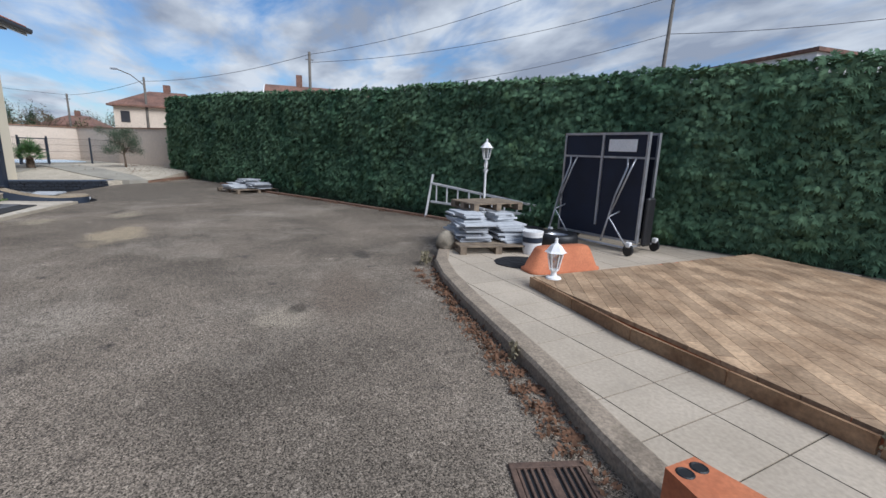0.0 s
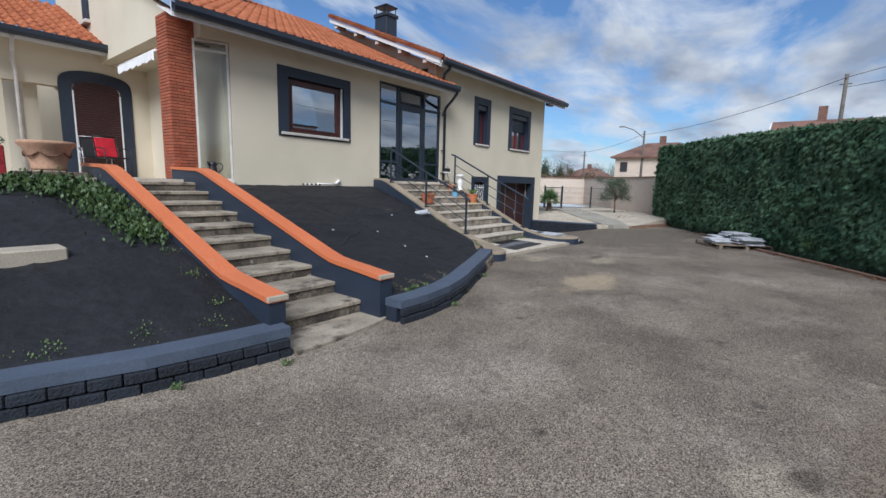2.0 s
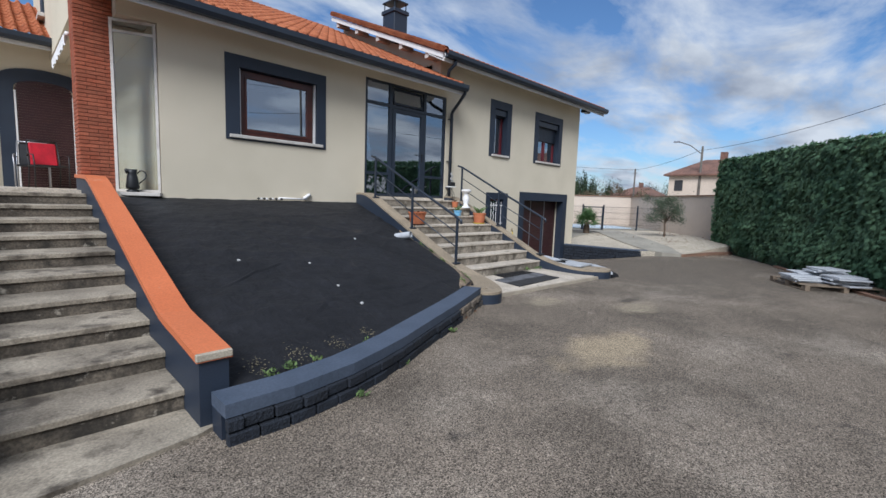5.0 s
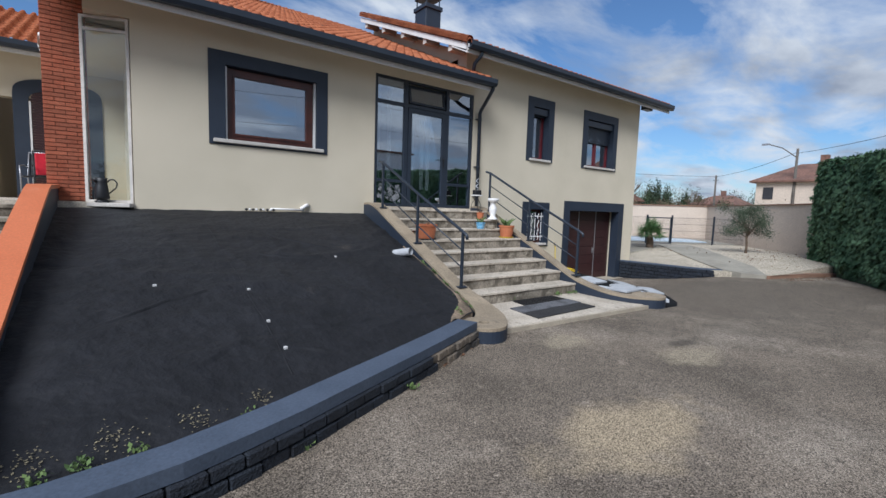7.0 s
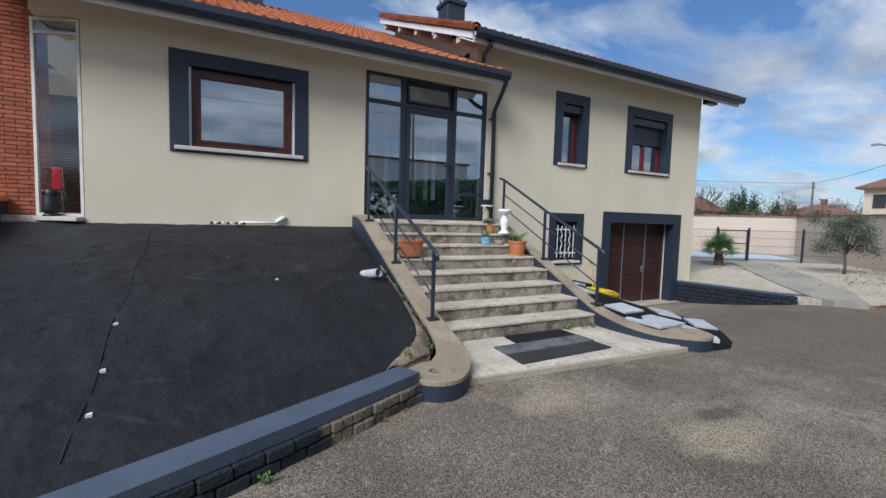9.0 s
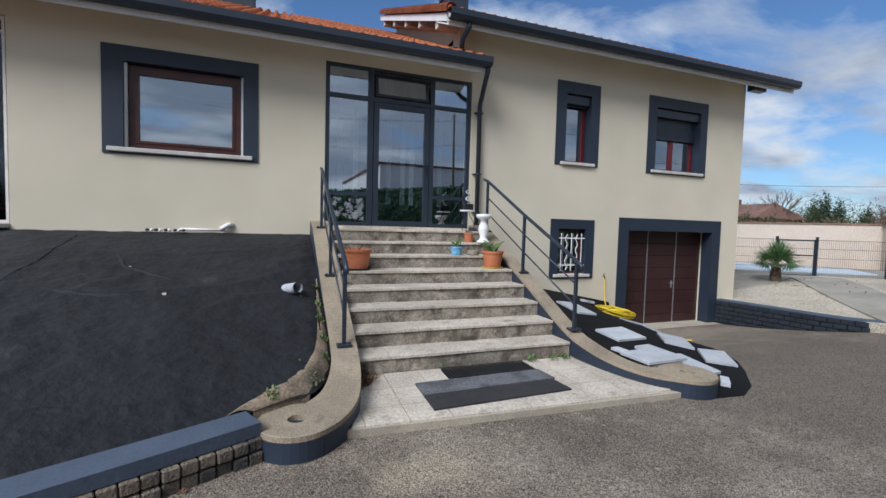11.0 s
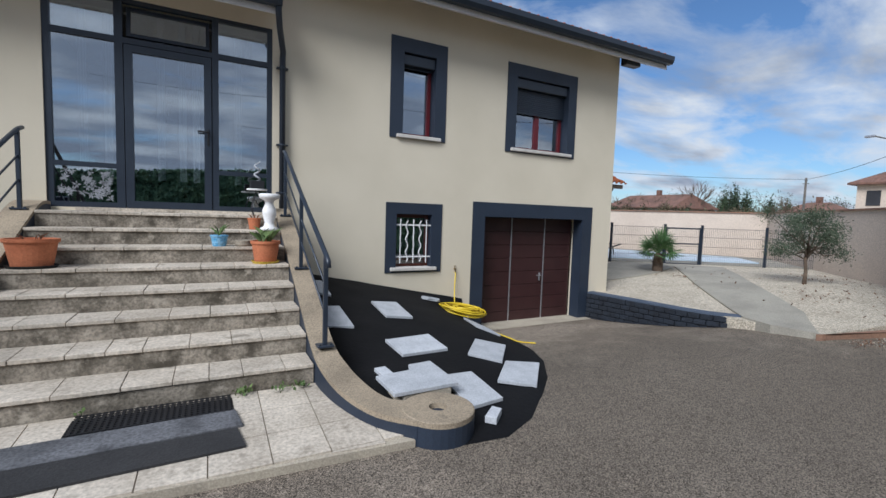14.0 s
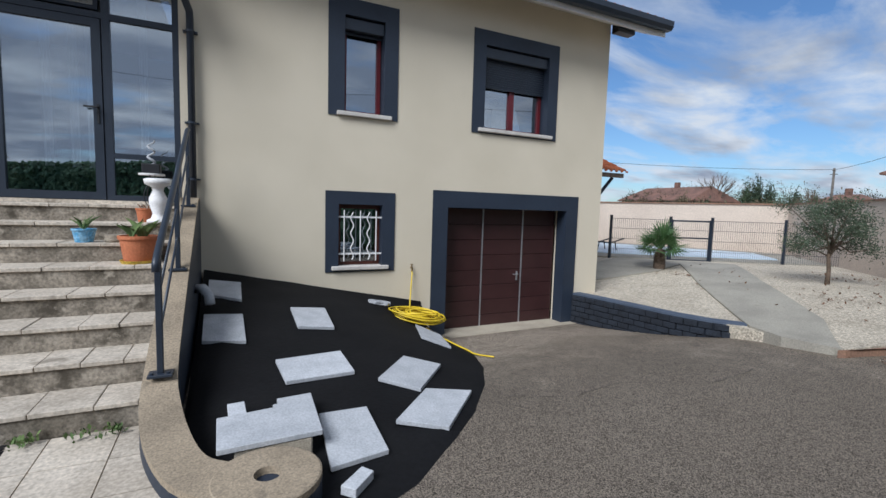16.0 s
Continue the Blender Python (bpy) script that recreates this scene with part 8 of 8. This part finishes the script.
    for i in range(n):
        u = (i + 0.5) / n
        p = a.lerp(b, u)
        bm = bmesh.new()
        tube(bm, [p + Vector((0, 0, 0.38 + (0.32 - 0.38) * u)), p + Vector((0, 0, 0.80 + (0.52 - 0.80) * u))], 0.018, 6)
        sub("rung", bm, WHITE, l)
    bm = bmesh.new()
    tube(bm, [a + Vector((0.1, 0.1, 0.0)), a + Vector((-0.02, -0.02, 1.0))], 0.03, 4)
    sub("stabiliser", bm, WHITE, l)
    # buckets, tyres, planter, sheet
    k = thing("paint_bucket", "white plastic paint bucket with a dark blue band", "bucket", at=(-4.05, -12.58, 0.1))
    bm = bmesh.new()
    lathe(bm, [(0.0, 0.0), (0.13, 0.0), (0.145, 0.3), (0.152, 0.3), (0.152, 0.33), (0.14, 0.33), (0.0, 0.32)], 28, (-4.05, -12.58, 0.102))
    sub("body", bm, WHITE, k)
    bm = bmesh.new()
    lathe(bm, [(0.1405, 0.17), (0.1445, 0.25)], 28, (-4.05, -12.58, 0.102))
    sub("band", bm, NAVY, k, "dark blue label band")
    for x, y, z, r in ((-3.55, -13.3, 0.102, 0.33), (-3.1, -13.0, 0.102, 0.32)):
        t = thing("tyre", "black car tyre lying flat on the paving", "tyre", at=(x, y, z), group="tyres on the terrace")
        bm = bmesh.new()
        lathe(bm, [(r * 0.62, 0.01), (r * 0.9, 0.0), (r, 0.04), (r, 0.16), (r * 0.9, 0.2), (r * 0.62, 0.19), (r * 0.6, 0.1), (r * 0.62, 0.01)], 32, (x, y, z))
        sub("tyre", bm, BLACK, t, smooth=True)
        bm = bmesh.new()
        lathe(bm, [(0.0, 0.1), (r * 0.3, 0.12), (r * 0.55, 0.1), (r * 0.61, 0.16)], 24, (x, y, z))
        sub("rim", bm, STEEL, t, smooth=True)
    p = thing("terracotta_trough", "large upturned terracotta plastic trough", "planter", at=(-4.95, -12.75, 0.1))
    bm = bmesh.new()
    rows = []
    for z, w, l, e in ((0.0, 0.20, 0.52, 0), (0.03, 0.20, 0.52, 0), (0.04, 0.175, 0.49, 0), (0.27, 0.12, 0.38, 0), (0.30, 0.10, 0.35, 0), (0.305, 0.0, 0.0, 0)):
        ring = []
        for i in range(32):
            a = i / 32 * math.tau
            c, s = math.cos(a), math.sin(a)
            ring.append(bm.verts.new((w * math.copysign(abs(c) ** 0.5, c), l * math.copysign(abs(s) ** 0.4, s), z)))
        rows.append(ring)
    for a, b in zip(rows, rows[1:]):
        for i in range(32):
            bm.faces.new((a[i], a[(i + 1) % 32], b[(i + 1) % 32], b[i]))
    bmesh.ops.remove_doubles(bm, verts=bm.verts[:], dist=1e-5)
    ob = part("body", bm, TERRA, None, smooth=True)
    ob.parent = p
    p.matrix_world = pose(-4.95, -12.50, 0.102, 0, 0, 4)
    bm = bmesh.new()
    pts = []
    for i in range(28):
        a = i / 28 * math.tau
        r = 1 + 0.12 * noise.noise((math.cos(a) * 2, math.sin(a) * 2, 4))
        pts.append((-4.55 + 0.32 * r * math.cos(a), -12.15 + 0.36 * r * math.sin(a)))
    prism(bm, pts, 0.1005, 0.112)
    tagged(part("fabric_offcut", bm, FABRIC), "offcut of black fabric lying on the paving", "fabric")
    # stone by the kerb
    bm = bmesh.new()
    bmesh.ops.create_icosphere(bm, subdivisions=3, radius=1)
    for v in bm.verts:
        n = 1 + 0.12 * noise.noise(v.co * 1.5)
        v.co = Vector((v.co.x * 0.10 * n, v.co.y * 0.15 * n, v.co.z * 0.17 * n + 0.02)) + Vector((-3.55, -11.42, 0.18))
    tagged(part("marker_stone", bm, CONCRETE, smooth=True), "rounded grey marker stone on the kerb", "stone")
    # ridge tile piece in the near corner
    c = thing("clay_block", "orange clay building block with two round holes", "clay block", at=(-8.32, -11.3, 0.1))
    bm = bmesh.new()
    prism(bm, [(-0.085, -0.16), (0.085, -0.16), (0.14, 0.16), (-0.14, 0.16)], 0.0, 0.2)
    ob = part("body", bm, TERRA, c)
    # the holes are black discs on a solid top, their inner shade as colour
    for s in (-1, 1):
        bm = bmesh.new()
        lathe(bm, [(0.022, 0.0), (0.03, 0.004), (0.036, 0.0)], 16, (s * 0.04, -0.105, 0.201))
        lathe(bm, [(0.0, 0.001), (0.024, 0.001)], 16, (s * 0.04, -0.105, 0.201))
        part("hole", bm, BLACK, c)
    c.matrix_world = pose(-8.64, -10.84, 0.108, 0, 0, 97)
    # drain grate
    g = thing("drain_grate", "rusty cast iron drain grate in the asphalt", "drain", at=(-8.18, -10.5, 0.0))
    iron = mat("rusty_iron", (0.14, 0.085, 0.06), 0.8, (0.09, 0.055, 0.04), 6, 50, 0.3, amount=0.3)
    # no hollow below the bars: a black box gives the darkness of the pit
    bm = bmesh.new()
    box(bm, -8.46, -8.03, -10.69, -10.35, -0.05, 0.003)
    sub("pit_shade", bm, BLACK, g)
    bm = bmesh.new()
    quad = [(-8.48, -8.44), (-8.06, -8.02)]
    for x0, x1 in quad:
        box(bm, x0, x1, -10.71, -10.33, -0.02, 0.016, 0.003)
    for y0, y1 in ((-10.71, -10.68), (-10.36, -10.33), (-10.535, -10.505)):
        box(bm, -8.439, -8.061, y0, y1, -0.02, 0.0155, 0.003)
    sub("frame", bm, iron, g)
    for j in range(10):
        y = -10.675 + j * 0.033
        bm = bmesh.new()
        box(bm, -8.438, -8.062, y, y + 0.015, -0.02, 0.0148, 0.003)
        sub("grate_bar", bm, iron, g)
    g.matrix_world = pose(-8.23, -10.46, 0, 0, 0, -12) @ Matrix.Translation((8.25, 10.52, 0)) @ g.matrix_world
    # edging along the hedge
    bm = bmesh.new()
    pth = [(9.6, -6.5), (5.9, -8.5), (4.2, -9.75), (2.2, -11.0), (0.2, -12.3), (-1.9, -13.5)]
    R = []
    for p, q in zip(offset(pth, 0.0), offset(pth, 0.12)):
        R.append([bm.verts.new((p[0], p[1], -0.05)), bm.verts.new((p[0], p[1], 0.05)), bm.verts.new((q[0], q[1], 0.05)), bm.verts.new((q[0], q[1], -0.05))])
    for r, s in zip(R, R[1:]):
        for k2 in range(4):
            bm.faces.new((r[k2], s[k2], s[(k2 + 1) % 4], r[(k2 + 1) % 4]))
    bmesh.ops.recalc_face_normals(bm, faces=bm.faces[:])
    part("edging", bm, mat("clay_kerb", (0.30, 0.17, 0.11)), kind="structure", label="low clay edging along the hedge")


terrace_things()
scatter("weeds", [(-4.0, -11.0, 0.07), (-4.1, -10.95, 0.05), (-6.95, -10.85, 0.04), (-8.55, -12.12, 0.05)], 260, 0.045, mat("straw", (0.32, 0.27, 0.17)), 21, up=3.0, label="tall dry weeds growing at the kerb", cat="weeds")
scatter("fallen_clippings", [(7 - i * 0.8, -7.8 - i * 0.52, 0.25) for i in range(10)], 900, 0.05, DRY, 22, up=0.4, label="dry clippings and leaves under the hedge", cat="leaves")

scatter("leaf_litter", [(-8.2 + i * 0.21, -10.66 - 0.014 * i - (0.0 if i < 14 else 0.02 * (i - 14) ** 1.4), 0.1) for i in range(22)], 1500, 0.035, DRY, 31, up=0.5, label="brown fallen leaves gathered along the kerb", cat="leaves", only=("ground",))
scatter("leaf_litter", [(10.0 + i * 0.3, -4.35 - i * 0.07, 0.3) for i in range(12)], 700, 0.03, DRY, 32, up=0.4, label="brown leaves and grit where the yard meets the asphalt", cat="leaves")
scatter("loose_gravel", [(10.2 + i * 0.3, -4.45 - i * 0.09, 0.25) for i in range(9)], 900, 0.02, GRAVEL, 36, up=0.4, label="loose cream gravel spilled on the asphalt", cat="gravel", only=("ground",))
scatter("leaf_litter", [(13.9, -2.1, 0.7), (15.2, -1.6, 0.8), (12.5, -2.8, 0.7), (12.4, 0.2, 0.5)], 160, 0.05, DRY, 33, up=0.3, label="scattered dry leaves on the gravel", cat="leaves", only=("gravel_yard",))
scatter("leaf_litter", [(-4.3, -5.3, 0.12), (-3.9, -5.24, 0.12), (-4.65, -5.34, 0.1), (-3.5, -5.1, 0.08)], 260, 0.016, mat("straw", (0.32, 0.27, 0.17), 0.9, (0.2, 0.16, 0.1), 8, 40, 0.1), 34, up=0.15, label="dry straw and grit at the foot of the fabric", cat="leaves", only=("planted_bank",))
scatter("leaf_litter", [(-1.0, -4.35, 0.08), (-1.3, -4.5, 0.08), (-1.6, -4.65, 0.08), (-0.1, -3.3, 0.06)], 200, 0.03, DRY, 35, up=0.4, label="brown leaves in the corner by the block wall", cat="leaves", only=("ground", "paving_tile"))

# ---- driveway cracks and the garage apron ----


def cracks():
    rs = random.Random(9)
    for line in ([(5.1, -3.35), (5.375, -3.678), (5.682, -4.124), (5.961, -4.452), (6.141, -4.755), (6.341, -5.1), (6.523, -5.314), (6.8, -5.9), (7.2, -6.4)], [(5.2, -3.3), (5.9, -3.6), (6.6, -3.5), (7.4, -3.9), (8.3, -3.8)]):
        bm = bmesh.new()
        prev = None
        for a, b in zip(line, line[1:]):
            for i in range(10):
                x = a[0] + (b[0] - a[0]) * i / 10 + rs.uniform(-0.012, 0.012)
                y = a[1] + (b[1] - a[1]) * i / 10 + rs.uniform(-0.02, 0.02)
                w = rs.uniform(0.0015, 0.008) * (0.4 + 0.6 * abs(math.sin(i * 0.9 + a[0])))
                z = ground_z(x, y) + 0.006
                cur = (bm.verts.new((x, y - w, z)), bm.verts.new((x, y + w, z)))
                if prev:
                    bm.faces.new((prev[0], cur[0], cur[1], prev[1]))
                prev = cur
        tagged(part("crack", bm, mat("crack_dirt", (0.085, 0.07, 0.055), 1.0, None, 6, 50, 0.2)), "narrow winding crack in the asphalt", "crack", kind="stuff")
    bm = bmesh.new()
    prism(bm, [(6.35, -0.22), (9.12, -0.16), (9.1, -0.001), (8.82, -0.001), (8.82, 0.30), (6.34, 0.30), (6.34, -0.001), (6.3, -0.001)], -0.6, -0.478)
    part("threshold", bm, SLAB, kind="structure", label="concrete threshold of the garage")


cracks()


def dirt_patch():
    left = [(-1.08, -4.08), (-1.0, -3.98), (-0.86, -3.84), (-0.66, -3.68), (-0.5, -3.48), (-0.4, -3.2), (-0.33, -2.8), (-0.29, -2.2), (-0.25, -1.6)]
    right = [(-0.86, -4.0), (-0.76, -3.94), (-0.62, -3.86), (-0.46, -3.77), (-0.33, -3.55), (-0.25, -3.28), (-0.228, -2.8), (-0.228, -2.2), (-0.228, -1.6)]
    bm = bmesh.new()
    rows = []
    for i in range(len(left) * 3 - 2):
        a = i // 3
        u = (i % 3) / 3
        b = min(a + 1, len(left) - 1)
        row = []
        for k in range(9):
            lx = left[a][0] + (left[b][0] - left[a][0]) * u; ly = left[a][1] + (left[b][1] - left[a][1]) * u
            rx = right[a][0] + (right[b][0] - right[a][0]) * u; ry = right[a][1] + (right[b][1] - right[a][1]) * u
            x, y = lx + (rx - lx) * k / 8, ly + (ry - ly) * k / 8
            q, _ = surf(x, y, 3.0)
            edge = math.sin(math.pi * k / 8)
            row.append(bm.verts.new((x, y, q.z - 0.004 + 0.02 * edge + 0.015 * edge * noise.noise((x * 8, y * 8, 0)))))
        rows.append(row)
    for a, b in zip(rows, rows[1:]):
        for k in range(8):
            bm.faces.new((a[k], a[k + 1], b[k + 1], b[k]))
    bmesh.ops.recalc_face_normals(bm, faces=bm.faces[:])
    tagged(part("bare_soil", bm, mat("dry_soil", (0.30, 0.22, 0.15), 1.0, (0.13, 0.10, 0.07), 4, 40, 0.8, amount=0.5), smooth=True), "bare dry soil beside the stair wall", "soil", kind="stuff")


dirt_patch()
